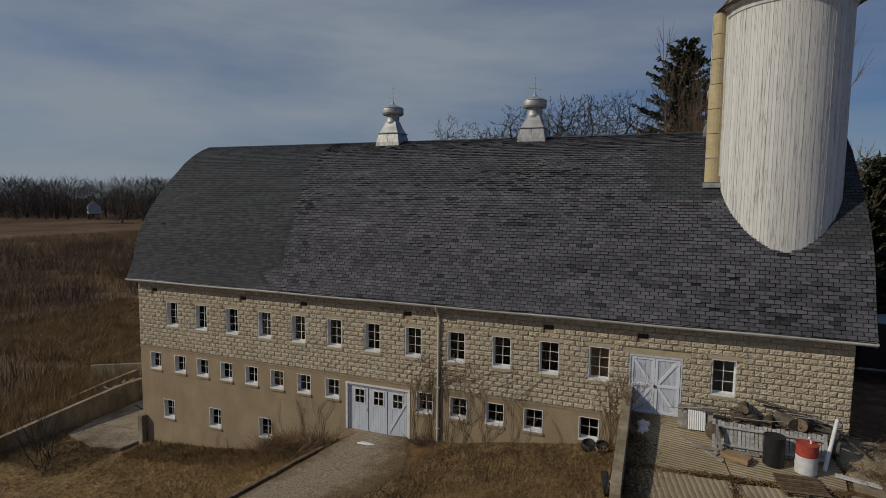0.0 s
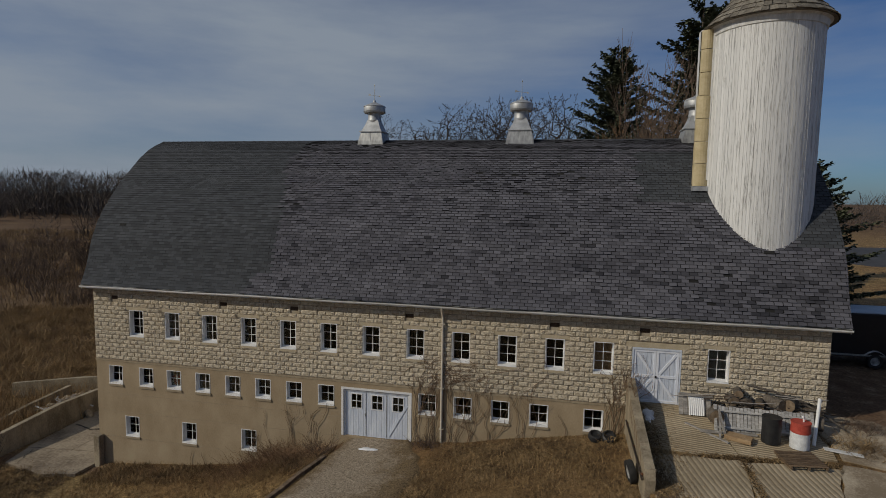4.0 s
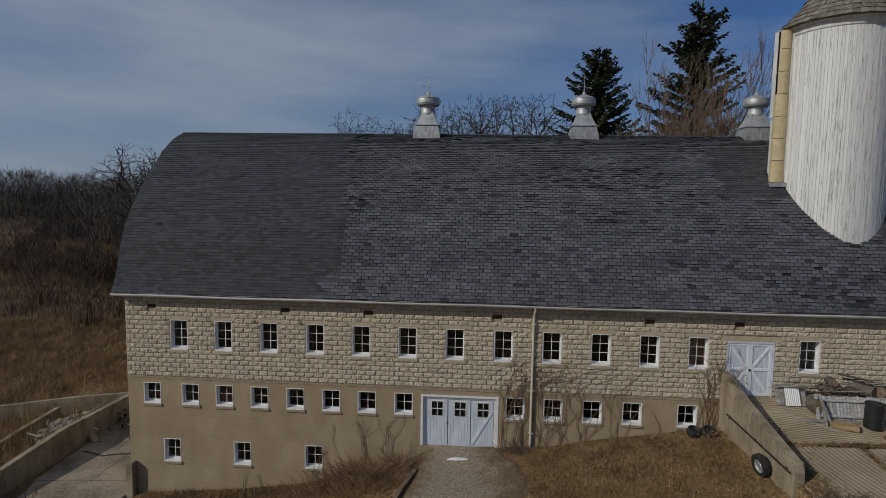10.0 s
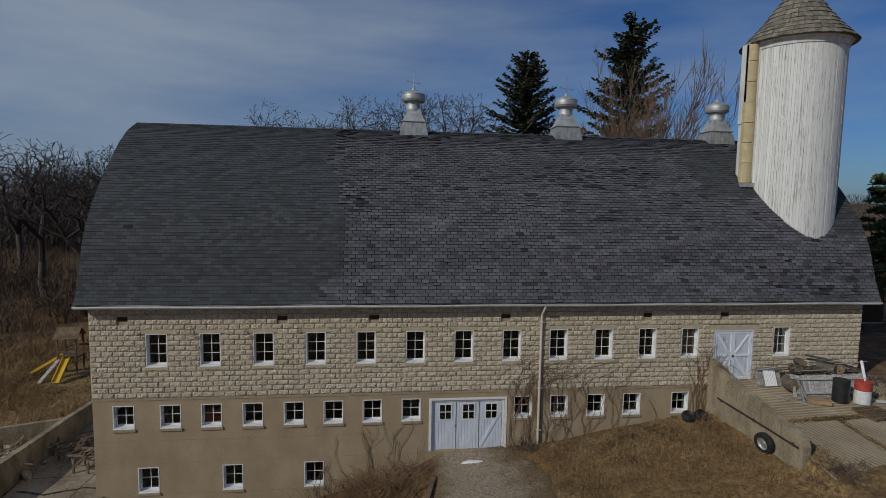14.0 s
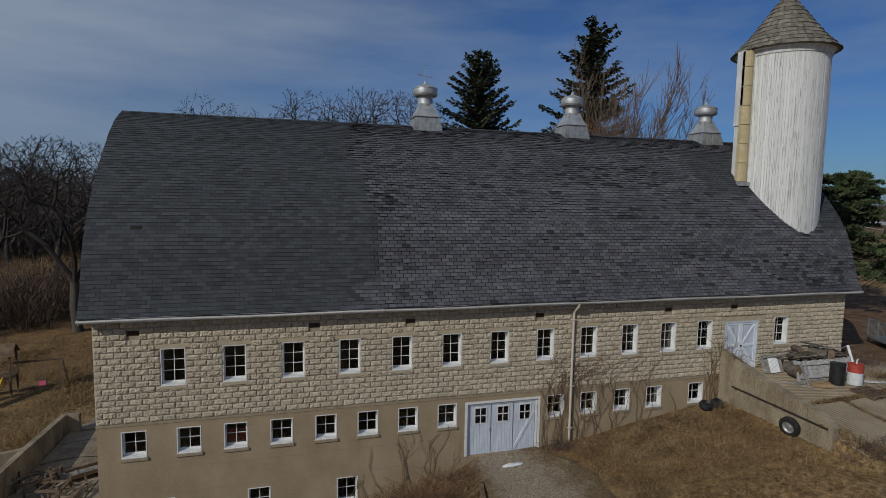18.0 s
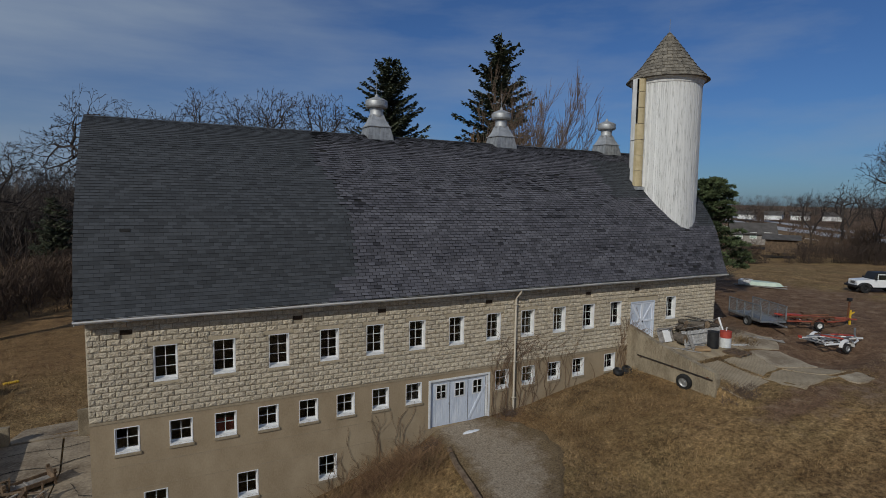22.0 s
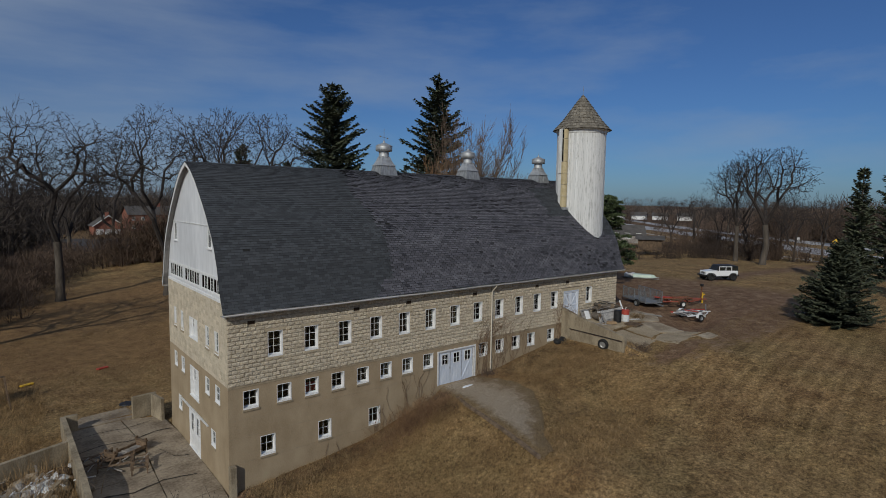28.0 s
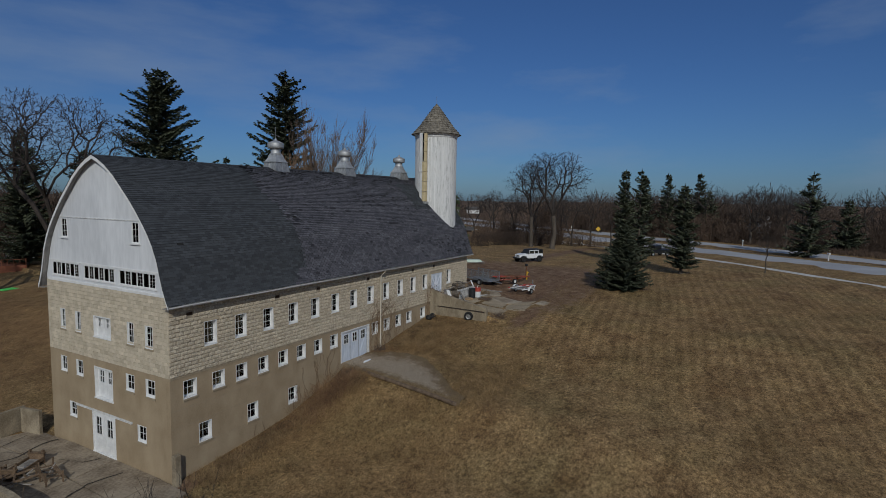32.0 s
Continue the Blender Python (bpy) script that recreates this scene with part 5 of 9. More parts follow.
# chute: ochre tile half-rounds between white boards on the west side
chute = boxpart("chute", (SX - SR - 0.44, SY - 0.10, 13.6, SX - SR + 0.25, SY + 0.34, SZ - 0.02), M_WHITEW, silo, label="boxed chute faced with ochre tiles")
boxpart("cheek_board", (SX - SR - 0.14, SY - 0.28, 14.4, SX - SR + 0.35, SY - 0.20, SZ - 0.02), M_STAVE, chute)
boxpart("corner_board", (SX - SR - 0.50, SY - 0.14, 16.9, SX - SR - 0.44, SY + 0.34, SZ - 0.02), M_WHITEW, chute)
zt = 14.15
k = 0
while zt < SZ - 0.3:
    hh = min(0.92, SZ - 0.05 - zt)
    dy = -0.24
    tl = Geo()
    x0, x1 = SX - SR - 0.50 - (0.04 if zt < 17.0 else 0.0), SX - SR + (0.06 if zt < 17.0 else 0.02)
    n = 6
    for j in range(n):
        u0, u1 = j / n, (j + 1) / n
        ya, yb = SY - 0.10 + dy * math.sin(math.pi * (0.12 + 0.76 * u0)), SY - 0.10 + dy * math.sin(math.pi * (0.12 + 0.76 * u1))
        xa, xb = x0 + (x1 - x0) * u0, x0 + (x1 - x0) * u1
        tl.face([(xa, ya, zt + 0.012), (xb, yb, zt + 0.012), (xb, yb, zt + hh - 0.012), (xa, ya, zt + hh - 0.012)])
        tl.face([(xa, ya, zt + hh - 0.012), (xb, yb, zt + hh - 0.012), (xb, SY, zt + hh - 0.012), (xa, SY, zt + hh - 0.012)])
        tl.face([(xa, SY, zt + 0.012), (xb, SY, zt + 0.012), (xb, yb, zt + 0.012), (xa, ya, zt + 0.012)])
    tl.face([(x0, SY, zt + 0.012), (x0, SY - 0.10 + dy * 0.37, zt + 0.012), (x0, SY - 0.10 + dy * 0.37, zt + hh - 0.012), (x0, SY, zt + hh - 0.012)])
    tl.link("tile", M_TILE, chute)
    zt += hh
fl = Geo()
fl.box(SX - SR - 0.6, SY - 0.42, 13.95, SX - SR + 0.1, SY - 0.1, 14.14, M=Matrix.Translation((0, 0, 0)))
fl.link("flashing", M_ZINC, chute)

ff = Geo()
ff.box(-0.19, -0.03, -0.06, 0.19, 0.02, 0.05)
ff.link("flashing", M_UNDER, silo, M=pose(SX - 0.05, SY - SR - 0.05, roof_z(SY - SR - 0.05) + 0.05, -28, 0, 0))

# ---- roof ventilators ----
def cupola(x, arrow):
    c = thing("cupola", "galvanised sheet-metal roof ventilator on the ridge" + (" with a weathervane rod" if arrow else ""), "roof ventilator", "ridge ventilators", pose(x, W / 2, 0))
    b = Geo()
    z = RIDGE - 0.45
    b.lathe([(1.00, z), (0.93, RIDGE - 0.05), (0.77, RIDGE + 0.42)], 4, turn=math.pi / 4)
    b.link("base", M_ZINCD, c)
    for k in range(4):
        sm = Geo()
        beam_pts = [(0.0, -0.655, RIDGE - 0.04), (0.0, -0.55, RIDGE + 0.41)]
        sm.tube([Matrix.Rotation(k * math.pi / 2, 3, "Z") @ Vector(p) for p in beam_pts], 0.013, 4)
        sm.link("seam", M_ZINCD, c)
    f = Geo()
    f.lathe([(0.86, RIDGE + 0.405), (0.86, RIDGE + 0.445), (0.76, RIDGE + 0.46), (0.56, RIDGE + 0.74), (0.43, RIDGE + 1.0), (0.42, RIDGE + 1.04)], 4, turn=math.pi / 4)
    f.link("shoulder", M_ZINC, c)
    n = Geo()
    n.lathe([(0.335, RIDGE + 0.9), (0.355, RIDGE + 1.0), (0.365, RIDGE + 1.06), (0.34, RIDGE + 1.10), (0.345, RIDGE + 1.36), (0.37, RIDGE + 1.52)], 28)
    n.link("neck", M_ZINC, c, smooth=True)
    d = Geo()
    d.lathe([(0.40, RIDGE + 1.42), (0.52, RIDGE + 1.40), (0.555, RIDGE + 1.44), (0.565, RIDGE + 1.50), (0.565, RIDGE + 1.74), (0.545, RIDGE + 1.78), (0.45, RIDGE + 1.83), (0.25, RIDGE + 1.91), (0.10, RIDGE + 1.98), (0.05, RIDGE + 2.10), (0.0, RIDGE + 2.14)], 32)
    d.link("hood", M_ZINC, c, smooth=True)
    for zz in (1.49, 1.74):
        r = Geo()
        r.tube([(0.57 * math.cos(a * math.pi / 14), 0.57 * math.sin(a * math.pi / 14), RIDGE + zz) for a in range(29)], 0.012, 5)
        r.link("rim_bead", M_ZINC, c, smooth=True)
    if arrow:
        p = Geo()
        p.tube([(0, 0, RIDGE + 2.05), (0, 0, RIDGE + 2.88)], [0.018, 0.010], 6)
        p.lathe([(0.0, RIDGE + 2.80), (0.035, RIDGE + 2.84), (0.0, RIDGE + 2.93)], 8)
        p.link("rod", M_STEEL, c)
        a = Geo()
        a.tube([(-0.26, 0.02, RIDGE + 2.38), (0.30, -0.03, RIDGE + 2.28)], 0.012, 5)
        a.face([(0.24, -0.02, RIDGE + 2.24), (0.38, -0.04, RIDGE + 2.265), (0.24, -0.02, RIDGE + 2.35)])
        a.face([(-0.34, 0.03, RIDGE + 2.33), (-0.2, 0.02, RIDGE + 2.35), (-0.2, 0.02, RIDGE + 2.40), (-0.34, 0.03, RIDGE + 2.46)])
        a.link("arrow", M_STEEL, c)
    else:
        p = Geo()
        p.tube([(0, 0, RIDGE + 2.05), (0, 0, RIDGE + 2.32)], [0.015, 0.008], 6)
        p.link("rod", M_STEEL, c)
    return c


cupola(12.45, True)
cupola(20.1, True)
cupola(28.2, False)

# ---- trees ----
def bare_tree_mesh(seed, h, wide, tall, low, trunk_r, n, crook, lean=0.0, thick=1.0, shell=0.24):
    """Limbs that divide again and again until they reach points spread through a rounded crown."""
    rs = np.random.RandomState(seed)
    d = rs.randn(n, 3)
    d /= np.linalg.norm(d, axis=1)[:, None]
    d[:, 2] = np.where(d[:, 2] < -0.45, -d[:, 2], d[:, 2])
    rad = rs.rand(n) ** shell
    lump = 1.0 + 0.16 * np.sin(d[:, 0] * 5 + seed) * np.cos(d[:, 1] * 4 + 2 * seed) + 0.10 * np.sin(d[:, 2] * 7)
    tips = d * (rad * lump)[:, None] * np.array([wide, wide, tall]) + np.array([lean * h, 0, h - tall])
    tg, cg = Geo(), Geo()

    def limb(p, q, ra, rb, geo, sides, bend):
        L = np.linalg.norm(q - p)
        m = p * 0.5 + q * 0.5 + rs.randn(3) * L * bend
        if thick > 1.5 and sides == 3:
            geo.tube([tuple(p), tuple(q)], [ra, rb], 3, cap=False)
        else:
            geo.tube([tuple(p), tuple(m), tuple(q)], [ra, (ra + rb) / 2, rb], sides, cap=False)

    def grow(p, pts, r, level):
        k = len(pts)
        if k <= 1:
            q = pts[0]
            limb(p, q, r, 0.009 * thick, cg, 3, crook * 0.55)
            v = q - p
            L = np.linalg.norm(v)
            for _ in range(6 if thick < 1.5 else 2):
                s0 = p + v * rs.uniform(0.3, 0.95)
                e = v / max(L, 1e-6) + rs.randn(3) * 0.5
                cg.tube([tuple(s0), tuple(s0 + e / np.linalg.norm(e) * min(L, 1.4) * rs.uniform(0.3, 0.8))], [0.012 * thick, 0.007 * thick], 3, cap=False)
            return
        m = 2 if (k < 12 or rs.rand() < 0.55) else 3
        cen = pts[rs.choice(k, m, replace=False)]
        for _ in range(4):
            own = np.argmin(((pts[:, None, :] - cen[None]) ** 2).sum(2), 1)
            cen = np.array([pts[own == i].mean(0) if (own == i).any() else cen[i] for i in range(m)])
        for i in range(m):
            sub_ = pts[own == i]
            if not len(sub_):
                continue
            c = sub_.mean(0)
            f = rs.uniform(0.42, 0.60) if level < 3 else (rs.uniform(0.32, 0.50) if len(sub_) > 3 else rs.uniform(0.4, 0.6))
            q = p + (c - p) * f
            q = q + rs.randn(3) * np.linalg.norm(q - p) * crook * 0.8
            rb = max(r * (len(sub_) / k) ** 0.48, 0.012 * thick)
            limb(p, q, max(rb * 1.12, 0.016 * thick), rb, cg, 6 if level < 3 else (4 if level < 6 else 3), crook * 0.7)
            grow(q, sub_, rb, level + 1)

    base, fork = np.array([0.0, 0.0, -0.3]), np.array([lean * h * 0.3, 0.1, h * low])
    tg.tube([tuple(base), (0.03, 0, 0.3), tuple((base + fork) / 2 + rs.randn(3) * 0.12), tuple(fork)], [trunk_r * 1.45, trunk_r * 1.1, trunk_r * 0.92, trunk_r * 0.85], 10, cap=False)
    grow(fork, tips, trunk_r * 0.85, 0)
    return tg, cg


BARE = []
for seed, wide, tall, low, tr, n, crook, thick in ((3, 9.0, 7.2, 0.32, 0.40, 1500, 0.12, 1.15), (8, 9.8, 6.4, 0.26, 0.44, 1400, 0.16, 1.15), (14, 7.0, 6.8, 0.34, 0.46, 1600, 0.08, 1.1), (21, 9.4, 6.4, 0.22, 0.42, 1400, 0.15, 1.15),
                                                   (5, 7.6, 6.8, 0.26, 0.40, 330, 0.13, 2.3), (9, 8.4, 6.4, 0.22, 0.42, 340, 0.16, 2.3), (15, 6.4, 6.6, 0.34, 0.34, 400, 0.10, 2.2), (23, 8.0, 6.8, 0.24, 0.42, 330, 0.15, 2.3)):
    tg, cg = bare_tree_mesh(seed, 20.0, wide, tall, low, tr, n, crook, 0.0, thick)
    BARE.append((tg.mesh("trunk", M_BARK, True), cg.mesh("limb_crown", M_TWIG)))


def bare_tree(x, y, h, kind=0, turn=0.0, wide=1.0, label="bare leafless oak with spreading crooked limbs", group="bare trees"):
    s = h / 20.0
    t = thing("bare_tree", label, "tree", group, Matrix.Translation((x, y, gz(x, y))) @ Matrix.Rotation(radians(turn), 4, "Z") @ Matrix.Diagonal((s * wide, s * wide, s, 1)))
    put("trunk", BARE[kind][0], t)
    put("limb_crown", BARE[kind][1], t)
    return t


def conifer_mesh(seed, h, r, step, per, needle, droop, trunk_r, mt, bare=0.06, gap=0.0, slim=0.9):
    rr = random.Random(seed)
    tg = Geo()
    tg.tube([(0, 0, -0.3), (0.03, 0.02, h * 0.5), (0, 0, h)], [trunk_r, trunk_r * 0.6, 0.02], 8)
    vs, fs = [], []
    bg = Geo()
    z = h * bare
    while z < h * 0.985:
        u = (z - h * bare) / (h * (1 - bare))
        rad = r * ((1 - u) ** slim) * (0.55 + 0.45 * min(1.0, u / 0.12 + 0.3)) + 0.10
        nb = max(4, int(per * (0.5 + 0.5 * (1 - u))))
        ring = rr.uniform(0.74, 1.14)
        for k in range(nb):
            if rr.random() < gap:
                continue
            a = rr.uniform(0, 2 * math.pi)
            ln = rad * ring * rr.uniform(0.50, 1.12)
            zz = z + rr.uniform(-0.5, 0.5) * step
            lift = 0.35 * u
            sag = droop * rr.uniform(0.3, 1.5) + rr.uniform(-0.10, 0.14)
            n = max(4, int(ln / (needle * 0.34)))
            pts = []
            for i in range(n + 1):
                s = i / n
                dz = -sag * ln * s * (1 - 0.7 * s) + lift * ln * s + 0.14 * ln * s * s
                pts.append(Vector((math.cos(a) * ln * s, math.sin(a) * ln * s, zz + dz)))
            bg.tube([pts[0], pts[n // 3], pts[2 * n // 3], pts[n]], [0.035, 0.022, 0.014, 0.008], 3, cap=False)
            side = Vector((-math.sin(a), math.cos(a), 0))
            for i in range(1, n + 1):
                p = pts[i]
                d = (pts[i] - pts[i - 1]).normalized()
                wdt = (0.30 + 0.70 * (1 - i / (n + 1.0)))
                for sgn in (-1, 1):
                    for rep in range(3):
                        ll = needle * (0.5 + 0.6 * wdt) * rr.uniform(0.7, 1.25)
                        dirn = (d * rr.uniform(0.4, 0.9) + side * sgn * rr.uniform(0.5, 1.0) + Vector((0, 0, rr.uniform(-0.95, 0.30)))).normalized()
                        w = needle * 0.24 * rr.uniform(0.7, 1.3)
                        nrm = dirn.cross(Vector((rr.uniform(-0.6, 0.6), rr.uniform(-0.6, 0.6), 1))).normalized() * w
                        b0 = len(vs)
                        m_ = p + dirn * ll * 0.5
                        vs.extend([tuple(p), tuple(m_ + nrm), tuple(p + dirn * ll), tuple(m_ - nrm)])
                        fs.append((b0, b0 + 1, b0 + 2, b0 + 3))
        z += step * rr.uniform(0.8, 1.2)
    for i in range(6):
        b0 = len(vs)
        a = rr.uniform(0, 6.28)
        vs.extend([(0, 0, h - 0.5), (0.1 * math.cos(a), 0.1 * math.sin(a), h - 0.2), (0, 0, h + 0.35), (-0.1 * math.cos(a), -0.1 * math.sin(a), h - 0.2)])
        fs.append((b0, b0 + 1, b0 + 2, b0 + 3))
    return tg, bg, vs, fs


def conifer(x, y, h, r, seed, label, step=0.55, per=8, needle=0.5, droop=0.35, trunk_r=0.3, mt=None, bare=0.05, gap=0.06, slim=0.9, z=None):
    mt = mt or M_NEEDLE
    tg, bg, vs, fs = conifer_mesh(seed, h, r, step, per, needle, droop, trunk_r, mt, bare, gap, slim)
    t = thing("conifer", label, "tree", "evergreen trees", pose(x, y, gz(x, y) if z is None else z))
    tg.link("trunk", M_BARK, t, smooth=True)
    bg.link("limb_crown", M_BARK, t)
    c = arrays("crown", vs, fs, mt, t)
    return t


def round_pine(x, y, h, r, seed, label):
    """A pine whose needles gather in rounded tufts at the ends of its boughs."""
    rs = np.random.RandomState(seed)
    t = thing("conifer", label, "tree", "evergreen trees", pose(x, y, gz(x, y)))
    tg, bg = Geo(), Geo()
    tg.tube([(0, 0, -0.3), (0.08, 0.04, h * 0.4), (0, 0, h * 0.9)], [0.22, 0.16, 0.04], 8)
    vs = []
    for k in range(260):
        u = rs.rand() ** 0.9
        z = h * (0.24 + 0.74 * u)
        wide = r * math.sqrt(max(0.06, 1 - ((u - 0.36) / 0.68) ** 2)) * (0.80 + 0.22 * math.sin(5.1 * u + seed))
        a, d = rs.rand() * 6.283, wide * rs.rand() ** 0.45
        c = np.array([math.cos(a) * d, math.sin(a) * d, z])
        root = np.array([0, 0, max(z - 0.45 * d, h * 0.15)])
        bg.tube([tuple(root), tuple(root * 0.5 + c * 0.5 + np.array([0, 0, -0.12 * d])), tuple(c)], [0.05, 0.03, 0.015], 4, cap=False)
        rad = rs.uniform(0.45, 0.85) * (1.0 - 0.35 * u)
        n = 150
        e = rs.randn(n, 3)
        e /= np.linalg.norm(e, axis=1)[:, None]
        e[:, 2] = np.abs(e[:, 2]) * 0.75 - 0.15
        p0 = c + e * rad * rs.uniform(0.25, 0.85, n)[:, None] * np.array([1, 1, 0.7])
        ln = rs.uniform(0.16, 0.30, n)
        out = e + rs.randn(n, 3) * 0.35 + np.array([0, 0, 0.25])
        out /= np.linalg.norm(out, axis=1)[:, None]
        sd = np.cross(out, rs.randn(n, 3))
        sd = sd / np.linalg.norm(sd, axis=1)[:, None] * rs.uniform(0.035, 0.065, n)[:, None]
        vs.append(np.stack([p0, p0 + out * ln[:, None] * 0.5 + sd, p0 + out * ln[:, None], p0 + out * ln[:, None] * 0.5 - sd], 1).reshape(-1, 3))
    V_ = np.concatenate(vs)
    tg.link("trunk", M_BARK, t, smooth=True)
    bg.link("limb_crown", M_BARK, t)
    arrays("crown", V_, np.arange(len(V_)).reshape(-1, 4), M_PINE, t)
    return t


conifer(27.6, 41.7, 26.3, 7.9, 31, "tall dark green spruce behind the barn", 0.56, 16, 0.58, 0.16, 0.35, gap=0.08, slim=0.52)
conifer(32.3, 24.6, 24.0, 6.6, 32, "tall dark green spruce with ragged drooping branches", 0.56, 14, 0.54, 0.20, 0.3, gap=0.10, slim=0.60)
round_pine(43.5, 9.3, 9.9, 3.5, 33, "rounded dark green pine beside the yard")
conifer(36.4, 14.0, 10.6, 4.4, 41, "dark green spruce close behind the silo", 0.32, 19, 0.32, 0.10, 0.2, M_NEEDLE, bare=0.22, gap=0.06, slim=0.62)
conifer(42.0, -13.1, 6.6, 3.35, 34, "bushy dark green spruce standing in the field", 0.20, 22, 0.30, 0.22, 0.16, M_NEEDLEB, bare=0.01, gap=0.0, slim=0.80)
conifer(57.0, -17.0, 10.8, 2.6, 35, "ragged dark spruce with a bare trunk foot near the road", 0.34, 13, 0.40, 0.20, 0.18, M_NEEDLE, bare=0.10, gap=0.16, slim=0.62)
conifer(66.0, -8.2, 13.2, 2.0, 36, "narrow dark green spruce near the road", 0.42, 12, 0.48, 0.2, 0.22, M_NEEDLE, gap=0.05, slim=0.6)
conifer(76.0, -8.6, 14.0, 3.2, 37, "dark green spruce with an open top near the road", 0.50, 9, 0.55, 0.1, 0.25, M_NEEDLE, gap=0.22, slim=0.75)
conifer(105.0, -33.6, 15.6, 4.6, 38, "dark spruce with an open top across the road", 0.7, 8, 0.7, 0.15, 0.3, M_NEEDLE, gap=0.25, slim=0.7)
conifer(120.0, -52.0, 10.5, 4.2, 39, "dark spruce across the road", 0.6, 7, 0.7, 0.2, 0.3, M_NEEDLE, gap=0.15, slim=0.85)
conifer(53.2, 60.6, 18.5, 4.2, 40, "dark spruce far behind the barn", 0.55, 10, 0.55, 0.1, 0.2, M_NEEDLE, gap=0.1)

bare_tree(-2.1, 60.5, 24.2, 0, 20, 1.06)
bare_tree(9.6, 55.0, 24.6, 3, 140, 0.94)
bare_tree(18.0, 47.7, 24.3, 1, 10, 0.86)
bare_tree(-12.6, 37.0, 17.8, 1, 70, 1.05, "bare oak with a forked trunk beside the west lawn")
bare_tree(3.0, 104.0, 22.0, 4, 80, 1.0)
bare_tree(-6.0, 112.0, 24.0, 7, 100, 1.0)
bare_tree(14.0, 128.0, 22.0, 5, 30, 1.0)
bare_tree(-20.0, 39.0, 17.5, 7, 60, 1.1)
bare_tree(-28.0, 47.0, 18.0, 4, 160, 1.1)
bare_tree(-37.0, 58.0, 20.0, 6, 60, 1.2)
bare_tree(-40.0, 90.0, 17.0, 5, 0, 1.2)
bare_tree(-24.0, 66.0, 19.0, 4, 200, 1.1)
bare_tree(87.0, 13.6, 17.2, 2, 40, 0.86, "bare spreading shade tree beside the field")
bare_tree(84.2, 8.4, 18.4, 2, 130, 1.08, "bare broad shade tree beside the field")
for k, (x, y, h) in enumerate(((109.0, 37.0, 11.0), (105.5, 30.0, 12.0), (103.0, 24.0, 10.5), (101.0, 18.0, 12.5), (104.0, 13.0, 11.5), (99.0, 9.0, 10.0), (102.0, 1.5, 9.0))):
    bare_tree(x, y, h, 4 + k % 4, 61 * k, 1.0, "bare brown tree in the thicket behind the shade trees")
bare_tree(103.0, 6.0, 12.0, 7, 30, 0.8, "bare tree beside the road")
bare_tree(65.5, -26.2, 5.2, 6, 30, 0.9, "small bare young tree on the verge")
bare_tree(160.0, -58.0, 15.0, 7, 80, 1.1)
bare_tree(130.0, -34.0, 12.0, 5, 200, 1.1)


def multistem(x, y, h, n, label, seed, radius=1.2, mt=None, fan=0.32, lean=0.0):
    """Broom-like tree with many slender rising stems."""
    rr = random.Random(seed)
    st, tw = Geo(), Geo()
    for k in range(n):
        a = rr.uniform(0, 6.283)
        d = Vector((lean + math.cos(a) * rr.uniform(0.05, fan), math.sin(a) * rr.uniform(0.05, fan), 1)).normalized()
        p = Vector((math.cos(a) * rr.uniform(0, radius), math.sin(a) * rr.uniform(0, radius), -0.3))
        pts, q = [p], p.copy()
        ln = h * rr.uniform(0.55, 1.0)
        m = 9
        for i in range(m):
            d = (d + Vector((rr.uniform(-0.09, 0.09), rr.uniform(-0.09, 0.09), 0.03))).normalized()
            q = q + d * ln / m
            pts.append(q.copy())
            if i > 1:
                for _ in range(5):
                    td = (d + Vector((rr.uniform(-0.7, 0.7), rr.uniform(-0.7, 0.7), rr.uniform(-0.1, 0.6)))).normalized()
                    tl = rr.uniform(0.10, 0.26) * h * 0.6
                    e1 = q + td * tl * 0.5 + Vector((0, 0, tl * 0.08))
                    e2 = q + td * tl + Vector((0, 0, tl * 0.25))
                    tw.tube([q, e1, e2], [0.016, 0.012, 0.008], 3, cap=False)
                    for _ in range(3):
                        e3 = e1 + (td + Vector((rr.uniform(-0.6, 0.6), rr.uniform(-0.6, 0.6), rr.uniform(0, 0.6)))).normalized() * tl * 0.45
                        tw.tube([e1, e3], [0.012, 0.007], 3, cap=False)
        st.tube(pts, [0.075 * (1 - 0.85 * i / m) * h / 14 for i in range(m + 1)], 5, cap=False)
    t = thing("bare_tree", label, "tree", "bare trees", pose(x, y, gz(x, y)))
    st.link("trunk", M_TWIGR, t)
    tw.link("limb_crown", mt or M_TWIGR, t)
    return t


multistem(27.5, 16.1, 17.0, 46, "tall many-stemmed bare grey-brown tree sweeping over behind the barn", 51, 0.8, fan=0.26, lean=0.26)
multistem(28.4, 17.6, 13.0, 46, "dense many-stemmed bare reddish-brown tree behind the barn", 52, 1.6, M_CANE, fan=0.30, lean=0.06)
multistem(24.8, 19.5, 10.4, 16, "small many-stemmed bare brown tree behind the barn", 55, 0.8, M_CANE, fan=0.30)
multistem(33.0, 13.4, 10.6, 12, "slender bare tree leaning behind the silo", 53, 0.5, fan=0.26, lean=0.10)

